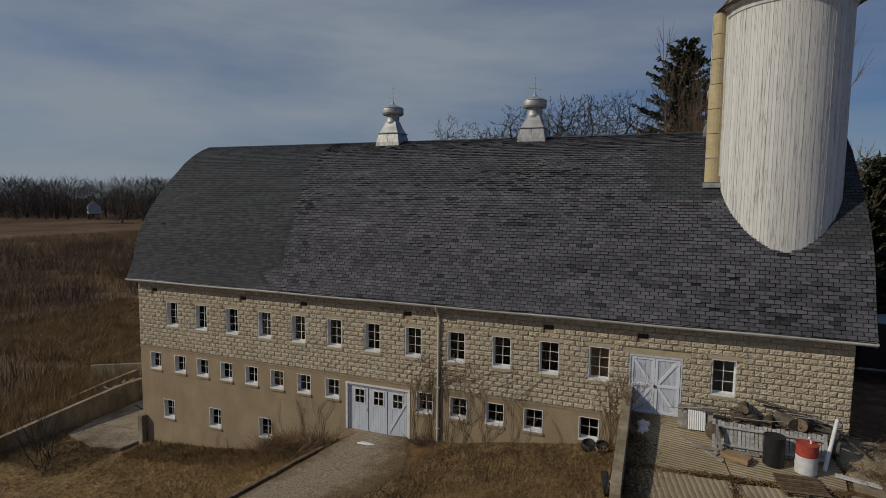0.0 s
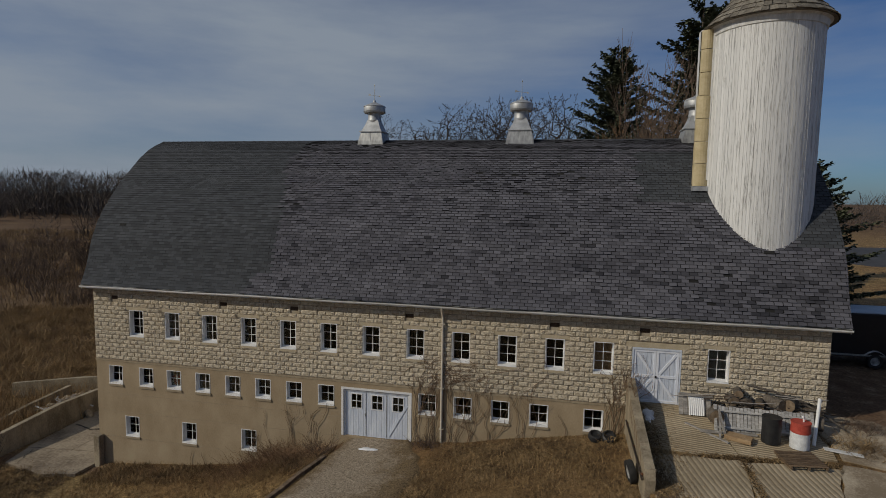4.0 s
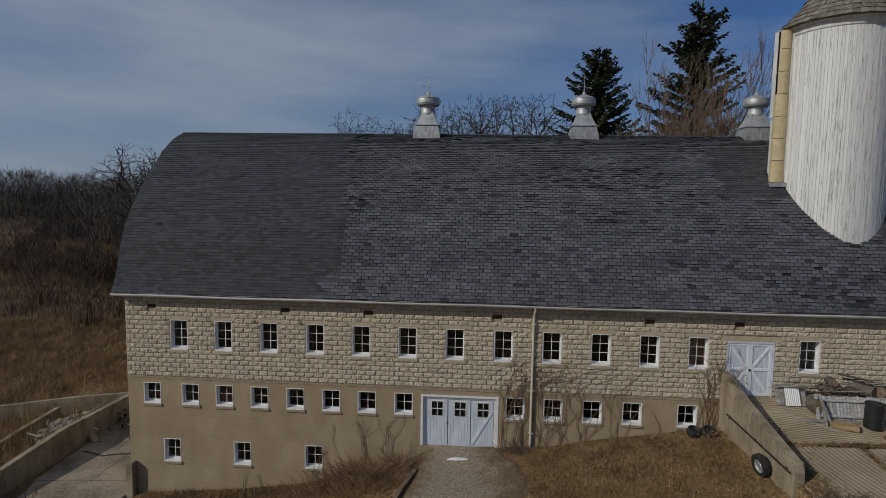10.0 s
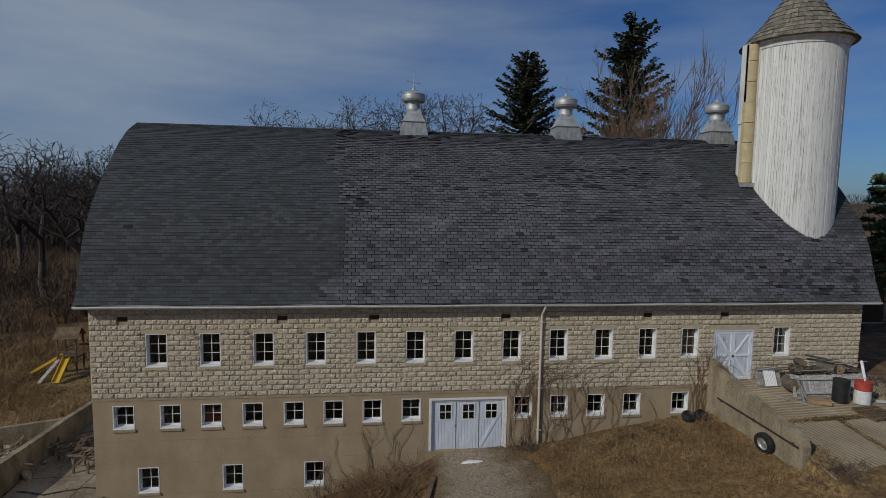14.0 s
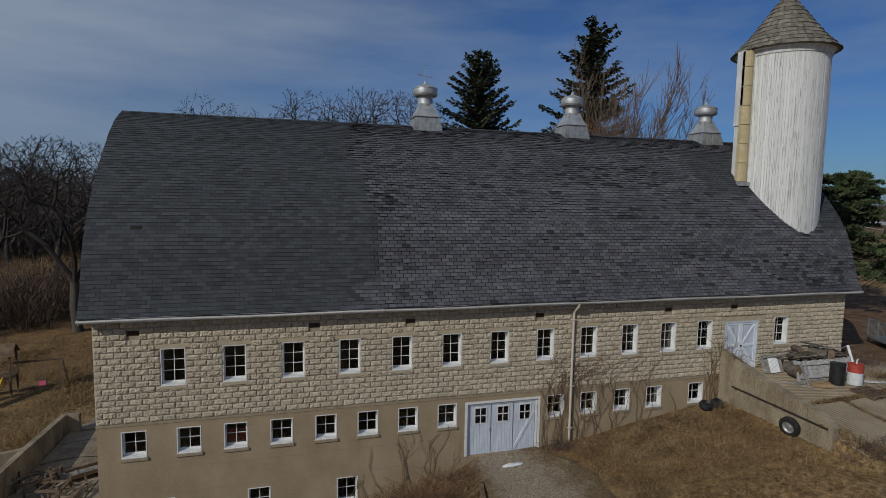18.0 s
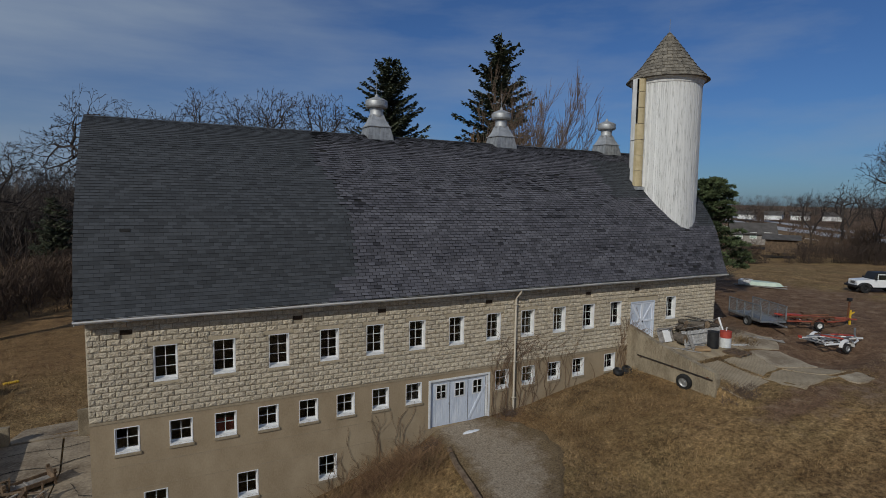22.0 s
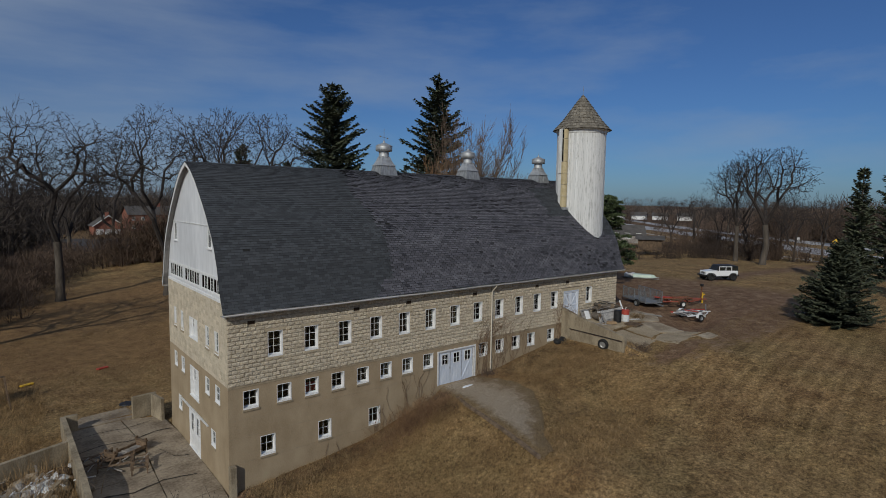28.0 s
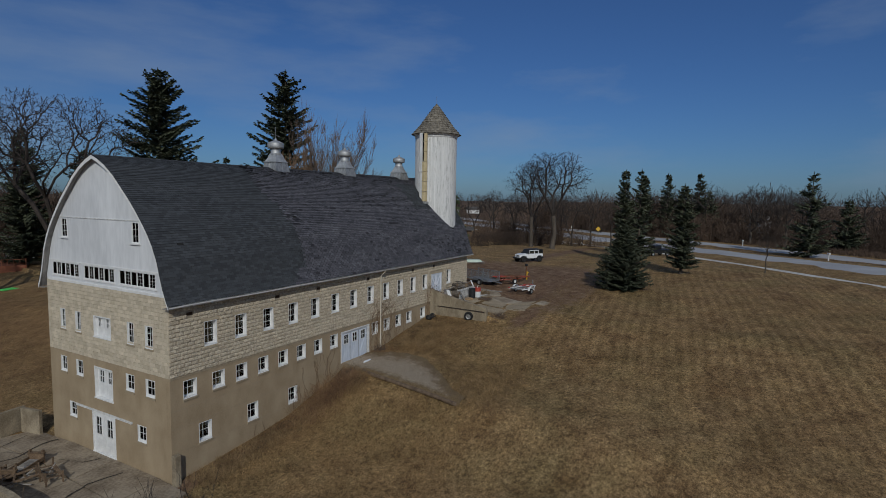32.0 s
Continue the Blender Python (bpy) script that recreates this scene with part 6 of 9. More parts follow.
for k, (x, y, h, r) in enumerate(((150.0, -3.0, 18.0, 4.0), (151.0, 3.0, 17.0, 4.6), (153.0, -11.0, 18.0, 4.2), (128.0, -42.0, 11.0, 4.4), (146.0, -14.0, 13.0, 3.6))):
    conifer(x, y, h, r, 60 + k, "dark spruce among bare trees across the road", 0.7, 9, 0.8, 0.15, 0.3, M_NEEDLE, gap=0.12, slim=0.8)
for k, (x, y, h, r) in enumerate(((27.4, 76.4, 21.5, 5.0), (33.5, 71.0, 18.5, 4.6), (37.0, 64.0, 17.5, 3.4), (23.0, 93.0, 18.0, 5.6), (-12.0, 84.0, 12.0, 4.0))):
    conifer(x, y, h, r, 70 + k, "dark green pine behind the barn", 0.5, 12, 0.6, 0.05, 0.25, M_NEEDLE, gap=0.08, slim=0.6)
for k, (x, y, h) in enumerate(((152, 52, 12), (168, 34, 13), (158, 12, 11), (172, -4, 13), (160, -20, 10.5), (166, -38, 12), (148, -50, 10), (150, -66, 11.5), (190, 60, 12), (136, -74, 10), (214, 98, 13), (128, 62, 9), (146, -14, 15), (150, -5, 14), (145, -25, 14.5), (152, -30, 15), (156, 3, 13.5), (138, -24, 14), (143, -36, 14.5), (137, -46, 13.5), (131, -31, 13))):
    bare_tree(x, y, h, 4 + k % 4, 47 * k, 1.1, "bare tree among the woods across the road")

# ---- east yard ----
def obox(name, size, M, mt, parent=None, bevel=0.0, label=""):
    sx_, sy_, sz_ = size
    return boxpart(name, (-sx_ / 2, -sy_ / 2, -sz_ / 2, sx_ / 2, sy_ / 2, sz_ / 2), mt, parent, M, bevel, label)


def beam(g, a, b, w, h=None, up=(0, 0, 1), mi=0):
    """A squared bar from a to b."""
    a, b = Vector(a), Vector(b)
    d = (b - a)
    z = d.normalized()
    x = z.cross(Vector(up))
    if x.length < 1e-3:
        x = z.cross(Vector((1, 0, 0)))
    x.normalize()
    y = z.cross(x)
    M = Matrix((x, y, z)).transposed().to_4x4()
    M.translation = a
    h = h or w
    g.box(-w / 2, -h / 2, 0, w / 2, h / 2, d.length, mi, M)


def bar(name, a, b, w, mt, parent=None, h=None, label=""):
    g = Geo()
    beam(g, a, b, w, h)
    return g.link(name, mt, parent, label)


def rod_(name, pts, r, mt, parent=None, n=8, label=""):
    g = Geo()
    g.tube(pts, r, n)
    return g.link(name, mt, parent, label, smooth=True)


# retaining wall beside the ramp, with a leaning pipe and a tyre
M_IRON = mat("dark_iron", (0.018, 0.014, 0.012), (0.05, 0.036, 0.028), 6.0, 0.8, 0.3)
rw = Geo()
prof = [(0.0, 6.52), (-1.9, 6.02), (-4.0, 5.62), (-5.35, 5.38), (-5.5, 5.1)]
for (ya, za), (yb, zb) in zip(prof[:-1], prof[1:]):
    for x0, x1, flip in ((25.0, 25.0, False), (25.3, 25.3, True)):
        q = [(x0, ya, 2.6), (x0, ya, za), (x0, yb, zb), (x0, yb, 2.6)]
        rw.face(q if flip else list(reversed(q)))
    rw.face([(25.0, ya, za), (25.3, ya, za), (25.3, yb, zb), (25.0, yb, zb)])
rw.face([(25.0, -5.5, 2.6), (25.3, -5.5, 2.6), (25.3, -5.5, 5.1), (25.0, -5.5, 5.1)])
rw_ob = rw.link("retaining_wall", M_CONCW)
tagged(rw_ob, "stained concrete retaining wall sloping down beside the ramp", "retaining wall")
for y in (-1.8, -3.6):
    boxpart("joint", (24.994, y, 3.2, 25.0, y + 0.02, float(np.interp(-y, [0, 1.9, 4, 5.4], [6.4, 5.95, 5.55, 5.3]))), M_SILLC, rw_ob)
boxpart("cap", (24.97, -5.35, 5.33, 25.33, -5.30, 5.39), M_CONCW, rw_ob)
pipe = rod_("iron_rail", [(24.94, -0.85, 5.08), (24.94, -3.2, 5.06), (24.93, -5.35, 5.03)], 0.032, M_IRON, None)
tagged(pipe, "rusty iron rail fixed along the retaining wall", "rail")
for y in (-1.1, -3.1, -5.1):
    boxpart("bracket", (24.92, y, 5.0, 25.0, y + 0.06, 5.1), M_RUST, pipe)


def wheel(parent, M, r, w, rim_mt, name="wheel"):
    """Tyre with a rim and hub, its axle along local z."""
    t = Geo()
    t.lathe([(r * 0.60, -w / 2), (r * 0.80, -w / 2 * 1.05), (r * 0.95, -w / 2 * 0.95), (r, -w / 2 * 0.6), (r, w / 2 * 0.6), (r * 0.95, w / 2 * 0.95), (r * 0.80, w / 2 * 1.05), (r * 0.60, w / 2), (r * 0.56, 0)], 28, cap=False)
    ob = t.link(name, M_RUBBER, parent, M=M, smooth=True)
    h = Geo()
    h.lathe([(0.0, -w * 0.30), (r * 0.20, -w * 0.34), (r * 0.25, -w * 0.22), (r * 0.45, -w * 0.18), (r * 0.60, -w * 0.42), (r * 0.62, -w * 0.40), (r * 0.62, w * 0.40), (r * 0.60, w * 0.42), (r * 0.45, w * 0.18), (r * 0.25, w * 0.22), (r * 0.20, w * 0.34), (0.0, w * 0.30)], 20)
    h.link("rim", rim_mt, ob, smooth=True)
    return ob


ty = wheel(None, pose(24.78, -3.95, gz(24.7, -3.95) + 0.38, 0, 80, 10), 0.38, 0.22, M_ZINCD, "old_tyre")
tagged(ty, "old car tyre on a rim leaning against the retaining wall", "tyre")
for k, (x, y) in enumerate(((23.85, -0.55), (24.35, -0.62))):
    bb = Geo()
    bb.lathe([(0.05, 0.0), (0.24, 0.02), (0.30, 0.14), (0.26, 0.27), (0.20, 0.30), (0.15, 0.22), (0.0, 0.20)], 14, M=Matrix.Rotation(0.35 + 0.3 * k, 4, "X"))
    tagged(bb.link("bucket", M_BLACK, M=pose(x, y, gz(x, y) + 0.02), smooth=True), "black plastic tub tipped in the dry grass", "bucket", "black tubs")

# drums, pallets and timber in front of the wall
def drum(x, y, label, bands):
    z = gz(x, y) + 0.08
    d = thing("drum", label, "drum", "oil drums", pose(x, y, z))
    h, r = 0.9, 0.30
    lo = 0.0
    for i, (top, mt) in enumerate(bands):
        g = Geo()
        ring = []
        n = 8
        for k in range(n + 1):
            zz = lo + (top - lo) * k / n
            bump_ = 0.012 if abs(zz - h * 0.33) < 0.03 or abs(zz - h * 0.66) < 0.03 else 0.0
            ring.append((r + bump_, zz))
        g.lathe(ring, 32)
        g.link("shell" if i == 0 else "shell_band", mt, d, smooth=True)
        lo = top
    g = Geo()
    g.lathe([(r + 0.014, h - 0.02), (r + 0.014, h + 0.012), (r - 0.015, h + 0.012), (r - 0.02, h - 0.01), (0.0, h - 0.012)], 32)
    g.link("rim", bands[-1][1], d, smooth=True)
    return d


drum(29.65, -1.85, "dented black drum standing on the ramp", [(0.9, M_BLACK)])
rd = drum(30.5, -2.0, "drum painted white below and red above", [(0.55, mat("chalky_white_drum", (0.55, 0.56, 0.57), (0.75, 0.76, 0.76), 5.0, 0.6, 0.2)), (0.9, M_REDP)])
nz_ = Geo()
nz_.tube([(0.1, 0.05, 0.88), (0.1, 0.05, 1.06), (0.02, -0.04, 1.10)], 0.03, 8)
nz_.link("spout", M_WHITE, rd, smooth=True)
tagged(rod_("plastic_pipe", [(31.05, -1.75, gz(31, -1.75) + 0.06), (31.55, -0.75, gz(31.5, -0.75) + 1.25)], 0.06, M_WHITE, None, 12), "white plastic pipe leaning upright", "pipe")


def pallet(x, y, turn, mt):
    z = gz(x, y) + 0.09
    p = thing("pallet", "brown weathered wooden pallet lying on the ramp", "pallet", "pallets", pose(x, y, z, 2.5, 0, turn))
    for k in range(9):
        boxpart("slat", (-0.6, -0.5 + k * 0.118, 0.10, 0.6, -0.5 + k * 0.118 + 0.075, 0.122), mt, p)
    for xx in (-0.58, -0.03, 0.52):
        boxpart("runner", (xx, -0.5, 0.0, xx + 0.06, 0.52, 0.10), mt, p)
    return p


pallet(30.2, -2.95, 8, M_WOODB)

# grey slatted gate panel leaning along the wood pile
gp = thing("gate_panel", "long pale grey weathered slatted gate panel leaning on the wood pile", "gate panel")
zb = gz(29.3, -1.25) + 0.07
for k in range(26):
    xx = 28.0 + k * 0.124
    gg = Geo()
    beam(gg, (xx, -1.42 + 0.01 * (k % 2), zb), (xx + 0.01, -1.12, zb + 0.80 + 0.02 * math.sin(k * 1.7)), 0.105, 0.02, (0, 1, 0))
    gg.link("slat", M_WOODP, gp)
for zz, yy in ((0.13, -1.40), (0.66, -1.20)):
    bar("rail", (27.95, yy - 0.02, zb + zz), (31.2, yy - 0.02, zb + zz - 0.02), 0.10, M_WOODP, gp, 0.04)
for k in (27.98, 31.15):
    bar("post", (k, -1.46, zb), (k, -1.14, zb + 0.86), 0.09, M_WOODP, gp)
tagged(bar("plank", (27.4, -1.62, gz(27.4, -1.62) + 0.12), (29.3, -1.58, gz(29.3, -1.58) + 0.12), 0.16, M_WOODG, None, 0.05), "long grey plank lying before the gate panel", "plank", "loose planks")
tagged(bar("plank", (27.0, -1.1, gz(27, -1.1) + 0.10), (28.2, -2.25, gz(28.2, -2.25) + 0.10), 0.09, M_WOODG, None, 0.04), "grey plank lying on the ramp", "plank", "loose planks")
tagged(obox("timber_block", (0.85, 0.42, 0.16), pose(28.6, -1.95, gz(28.6, -1.95) + 0.16, 3, 0, -28), M_PLY, None, 0.012), "pale squared timber lying on the ramp", "timber")
tagged(bar("plank", (31.3, -1.9, gz(31.3, -1.9) + 0.10), (32.4, -2.1, gz(32.4, -2.1) + 0.10), 0.22, M_WHITEW, None, 0.04), "whitish board lying by the drum", "plank", "loose planks")

# leaning crate side with corrugated sheet
cs = thing("wooden_panel", "grey board panel with white corrugated sheet leaning on the wall", "wooden panel")
zc = gz(27.3, -0.5) + 0.07
for k in range(7):
    gg = Geo()
    xx = 26.95 + k * 0.165
    beam(gg, (xx, -0.62, zc), (xx, -0.30, zc + 0.72), 0.15, 0.025, (0, 1, 0))
    gg.link("board", M_WOODG, cs)
bar("top_rail", (26.9, -0.36, zc + 0.72), (28.1, -0.36, zc + 0.66), 0.12, M_WOODG, cs, 0.09)
cor = Geo()
for k in range(16):
    x0, x1 = 27.22 + k * 0.035, 27.22 + (k + 1) * 0.035
    o0, o1 = (0.018 if k % 2 else 0.0), (0.0 if k % 2 else 0.018)
    cor.face([(x0, -0.68 - o0, zc + 0.02), (x1, -0.68 - o1, zc + 0.02), (x1, -0.40 - o1, zc + 0.66), (x0, -0.40 - o0, zc + 0.66)])
cor.link("corrugated_sheet", M_WHITE, cs)
# step stool of slats
for k, (xa, xb) in enumerate(((28.0, 28.08), (28.2, 28.06))):
    tagged(bar("stake", (xa, -1.95, gz(28, -1.9) + 0.07), (xb, -1.35, gz(28, -1.4) + 0.85), 0.06, M_WOODG, None), "grey wooden stake leaning on the logs", "stake", "leaning stakes")


def log(x, y, z, ln, r, turn, tilt=0.0):
    g = Geo()
    rr = random.Random(int(x * 97 + y * 31 + z * 13))
    n = 14
    prf = [(0, r * 0.96), (0.06, r), (ln * 0.5, r * rr.uniform(0.93, 1.06)), (ln - 0.05, r), (ln, r * 0.95)]
    base = len(g.v)
    jit = [rr.uniform(0.93, 1.07) for _ in range(n)]
    for xx, rad in prf:
        for k in range(n):
            a = 2 * math.pi * k / n
            g.v.append((rad * jit[k] * math.cos(a), xx - ln / 2, rad * jit[k] * math.sin(a)))
    for i in range(len(prf) - 1):
        for k in range(n):
            a, b = i * n + k, i * n + (k + 1) % n
            g.f.append((b, a, a + n, b + n))
            g.m.append(0)
    g.f.append(tuple(range(n)))
    g.f.append(tuple((len(prf) - 1) * n + k for k in reversed(range(n))))
    g.m += [1, 1]
    return tagged(g.link("log", [M_LOG, M_LOGEND], M=pose(x, y, z, 0, tilt, turn), smooth=True), "sawn firewood log in the pile against the wall", "log", "firewood logs")


zl = gz(29, -0.6) + 0.07
for x, y, dz, ln, r, turn in ((28.25, -0.75, 0.26, 0.5, 0.24, 12), (28.85, -0.60, 0.26, 0.7, 0.24, -8), (29.4, -0.62, 0.24, 0.8, 0.22, 14), (29.95, -0.6, 0.25, 0.75, 0.23, 5), (30.5, -0.62, 0.24, 0.8, 0.22, -12), (31.05, -0.6, 0.23, 0.8, 0.21, 20),
                              (28.72, -0.45, 0.72, 0.5, 0.18, 6), (29.12, -0.45, 0.66, 0.6, 0.19, 25), (28.95, -0.40, 0.98, 0.5, 0.16, -10), (30.2, -0.42, 0.70, 0.7, 0.23, 30), (30.75, -0.45, 0.72, 0.6, 0.22, -35), (29.7, -0.42, 0.62, 0.6, 0.17, -18),
                              (31.45, -0.55, 0.50, 0.5, 0.14, 60), (28.0, -1.15, 0.28, 0.4, 0.27, 4), (31.35, -0.95, 0.26, 0.55, 0.25, 70)):
    log(x, y, zl + dz, ln, r, turn)
for a, b in (((29.3, -0.25, zl + 1.25), (31.0, -0.35, zl + 0.85)), ((30.6, -0.3, zl + 0.95), (32.0, -0.6, zl + 0.5)), ((31.0, -0.5, zl + 0.85), (32.3, -0.9, zl + 0.15))):
    tagged(rod_("branch_pole", [a, tuple((p + q) / 2 + 0.04 for p, q in zip(a, b)), b], [0.04, 0.045, 0.03], M_LOG), "thin cut pole lying on the log pile", "pole", "cut poles")

for k in range(46):
    rk = random.Random(300 + k)
    a = (rk.uniform(28.1, 31.9), -rk.uniform(0.15, 0.9), zl + rk.uniform(0.35, 1.0))
    th = rk.uniform(-0.6, 0.6) + (math.pi if rk.random() < 0.5 else 0)
    ln = rk.uniform(0.6, 1.7)
    b_ = (a[0] + ln * math.cos(th), min(a[1] + ln * math.sin(th) * 0.5, -0.1), a[2] - rk.uniform(-0.12, 0.4))
    tagged(rod_("cut_stick", [a, tuple((p + q) / 2 + rk.uniform(-0.04, 0.04) for p, q in zip(a, b_)), b_], [0.022, 0.018, 0.012], rk.choice((M_LOG, M_WOODG, M_TWIGR)), None, 5), "thin cut stick tangled on the firewood pile", "stick", "cut sticks")


def snow(x, y, rx, ry, seed, z=None, label="small patch of old snow"):
    rr = random.Random(seed)
    g = Geo()
    n = 16
    rim = [(x + rx * math.cos(a) * s, y + ry * math.sin(a) * s) for a, s in [(2 * math.pi * k / n, rr.uniform(0.65, 1.15)) for k in range(n)]]
    z0 = (lambda p, q: gz(p, q) + 0.08) if z is None else (lambda p, q: z)
    c = (x, y, z0(x, y) + 0.06)
    mid = [((px + x) / 2, (py + y) / 2, z0((px + x) / 2, (py + y) / 2) + 0.05) for px, py in rim]
    out = [(px, py, z0(px, py) - 0.03) for px, py in rim]
    for k in range(n):
        j = (k + 1) % n
        g.face([c, mid[k], mid[j]])
        g.face([mid[k], out[k], out[j], mid[j]])
    return tagged(g.link("snow_patch", M_SNOW, smooth=True), label, "snow", "snow patches")


snow(25.75, -0.85, 0.28, 0.6, 1)
snow(14.5, -1.05, 0.55, 0.18, 2, label="small patch of old snow on the gravel before the garage door")

# utility trailer with a mesh cage and plywood sides
ut = thing("utility_trailer", "grey steel utility trailer with tall mesh sides", "trailer", M=pose(37.4, 0.6, gz(37.4, 0.6) + 0.05, 0, 0, -115))
boxpart("bed", (-2.0, -0.85, 0.42, 1.6, 0.85, 0.50), M_STEEL, ut)
for yy in (-0.85, 0.80):
    boxpart("side_rail", (-2.0, yy, 0.50, 1.6, yy + 0.05, 0.58), M_STEEL, ut)
    boxpart("side_rail", (-2.0, yy, 1.42, 1.6, yy + 0.05, 1.48), M_STEEL, ut)
for yy in (-0.83, 0.81):
    for k in range(36):
        boxpart("mesh_bar", (-2.0 + k * 0.1, yy, 0.58, -1.982 + k * 0.1, yy + 0.012, 1.42), M_STEEL, ut)
    for k in range(8):
        boxpart("mesh_bar", (-2.0, yy - 0.004, 0.62 + k * 0.1, 1.6, yy + 0.008, 0.634 + k * 0.1), M_STEEL, ut)
for xx in (-2.0, -1.1, -0.2, 0.7, 1.55):
    for yy in (-0.86, 0.80):
        boxpart("post", (xx, yy, 0.5, xx + 0.05, yy + 0.06, 1.49), M_STEEL, ut)
bar("drawbar", (1.6, 0.0, 0.45), (2.9, 0.0, 0.42), 0.09, M_STEEL, ut)
for yy in (-1.0, 1.0):
    wheel(ut, Matrix.Translation((0.5, yy, 0.30)) @ Matrix.Rotation(math.pi / 2, 4, "X"), 0.33, 0.2, M_STEEL)
bar("axle", (0.5, -0.95, 0.30), (0.5, 0.95, 0.30), 0.07, M_STEEL, ut)


def boat_trailer(x, y, turn, label, paint, second, ln, wd, jack):
    bt = thing("boat_trailer", label, "trailer", "boat trailers", pose(x, y, gz(x, y) + 0.06, 0, 0, turn))
    for s in (-1, 1):
        g = Geo()
        g.tube([(-ln / 2, s * wd / 2, 0.52), (ln * 0.15, s * wd / 2, 0.50), (ln * 0.36, s * wd * 0.30, 0.52), (ln / 2, 0.0, 0.56)], 0.055, 6)
        g.link("frame_rail", paint, bt)
        g = Geo()
        g.tube([(-ln / 2 + 0.1, s * wd * 0.28, 0.72), (0.0, s * wd * 0.26, 0.70), (ln * 0.25, s * wd * 0.16, 0.72)], 0.05, 6)
        g.link("bunk", second, bt)
        wheel(bt, Matrix.Translation((-ln * 0.08, s * (wd / 2 + 0.16), 0.28)) @ Matrix.Rotation(math.pi / 2, 4, "X"), 0.28, 0.18, M_WHITEW if jack else M_STEEL)
        fd = Geo()
        for k in range(8):
            a0, a1 = math.pi * k / 8, math.pi * (k + 1) / 8
            q0, q1 = (-ln * 0.08 + 0.46 * math.cos(a0), 0.36 + 0.42 * math.sin(a0)), (-ln * 0.08 + 0.46 * math.cos(a1), 0.36 + 0.42 * math.sin(a1))
            y0, y1 = s * (wd / 2 + 0.05), s * (wd / 2 + 0.28)
            fd.face([(q0[0], y0, q0[1]), (q1[0], y0, q1[1]), (q1[0], y1, q1[1]), (q0[0], y1, q0[1])])
            fd.face([(q0[0], y0, q0[1] - 0.02), (q0[0], y1, q0[1] - 0.02), (q1[0], y1, q1[1] - 0.02), (q1[0], y0, q1[1] - 0.02)])
        fd.link("mudguard", second if jack else paint, bt)
    for k in range(5):
        xx = -ln / 2 + 0.2 + k * ln * 0.17
        ww = wd / 2 if xx < ln * 0.15 else wd * 0.32
        bar("crossbar", (xx, -ww, 0.50), (xx, ww, 0.50), 0.07, paint if k % 2 else second, bt)
        if k < 4:
            bar("brace", (xx, -ww * 0.8, 0.56), (xx + ln * 0.15, ww * 0.5, 0.58), 0.05, paint, bt)
    bar("tongue", (ln * 0.30, 0, 0.54), (ln / 2 + 0.5, 0, 0.50), 0.09, paint, bt)
    if jack:
        bar("winch_post", (ln / 2 - 0.1, 0, 0.5), (ln / 2 - 0.02, 0, 1.75), 0.09, M_RUST, bt)
        obox("winch", (0.24, 0.2, 0.2), pose(ln / 2 - 0.05, 0, 1.8), M_BLACK, bt)
        bar("jack", (ln / 2 + 0.15, 0.1, 0.05), (ln / 2 + 0.15, 0.1, 1.1), 0.1, M_YELLOW, bt)
        bar("jack_arm", (ln / 2 + 0.15, 0.1, 0.8), (ln / 2 + 0.42, 0.12, 0.95), 0.07, M_YELLOW, bt)
        for xx in (-ln / 2 + 0.15, -ln / 2 + 0.9):
            obox("float_board", (0.9, 0.5, 0.08), pose(xx, -0.1, 0.80, 0, 6, 20), M_REDP, bt)
    else:
        bar("winch_post", (ln / 2 - 0.1, 0, 0.5), (ln / 2 - 0.15, 0, 1.15), 0.08, second, bt)
        for xx, yy, tw in ((0.2, 0.1, 25), (-0.6, -0.3, -20), (0.7, -0.15, 12)):
            obox("red_board", (1.2, 0.24, 0.06), pose(xx, yy, 0.80, 0, 8, tw), M_REDP, bt)
        obox("tail_light", (0.06, 0.22, 0.14), pose(-ln / 2, wd / 2, 0.60), M_REDP, bt)
    return bt


boat_trailer(39.9, -1.55, -26, "rusty red boat trailer with a yellow jack", M_REDF, M_RUST, 4.6, 1.7, True)
boat_trailer(37.2, -4.2, -12, "white boat trailer with red boards", M_WHITE, M_STEEL, 3.3, 1.6, False)
for a, b in (((33.6, -1.0), (35.5, -2.3)), ((34.0, -0.8), (35.3, -2.5))):
    tagged(bar("plank", (*a, gz(*a) + 0.12), (*b, gz(*b) + 0.12), 0.12, M_WOODG, None, 0.05), "pale plank lying in the yard", "plank", "loose planks")

# upturned pale green hull lying on boards
hull = thing("upturned_hull", "pale green upturned boat hull with a white stern lying on boards", "boat hull", M=pose(51.3, 9.3, gz(51.3, 9.3) + 0.05, 0, 0, -66) @ Matrix.Scale(0.86, 4))
hg = Geo()
outl = [(-1.9, 0.75), (-0.6, 0.95), (0.7, 0.85), (1.6, 0.45), (2.1, 0.0)]
full = outl + [(x, -y) for x, y in reversed(outl[:-1])]
inn = [(x * 0.82 - 0.03, y * 0.72) for x, y in full]
for k in range(len(full)):
    j = (k + 1) % len(full)
    hg.face([(*full[k], 0.12), (*full[j], 0.12), (*inn[j], 0.48), (*inn[k], 0.48)])
hg.face([(*p, 0.48) for p in reversed(inn)])
hg.link("hull", M_GREENW, hull)
boxpart("stern_box", (-2.1, -0.8, 0.1, -0.9, 0.8, 0.56), M_WHITEW, hull, bevel=0.05)
boxpart("hatch", (-1.75, -0.35, 0.56, -1.25, 0.3, 0.60), M_WOODB, hull)
boxpart("board", (-2.4, -1.0, 0.0, 2.5, -0.8, 0.1), M_WOODG, hull)
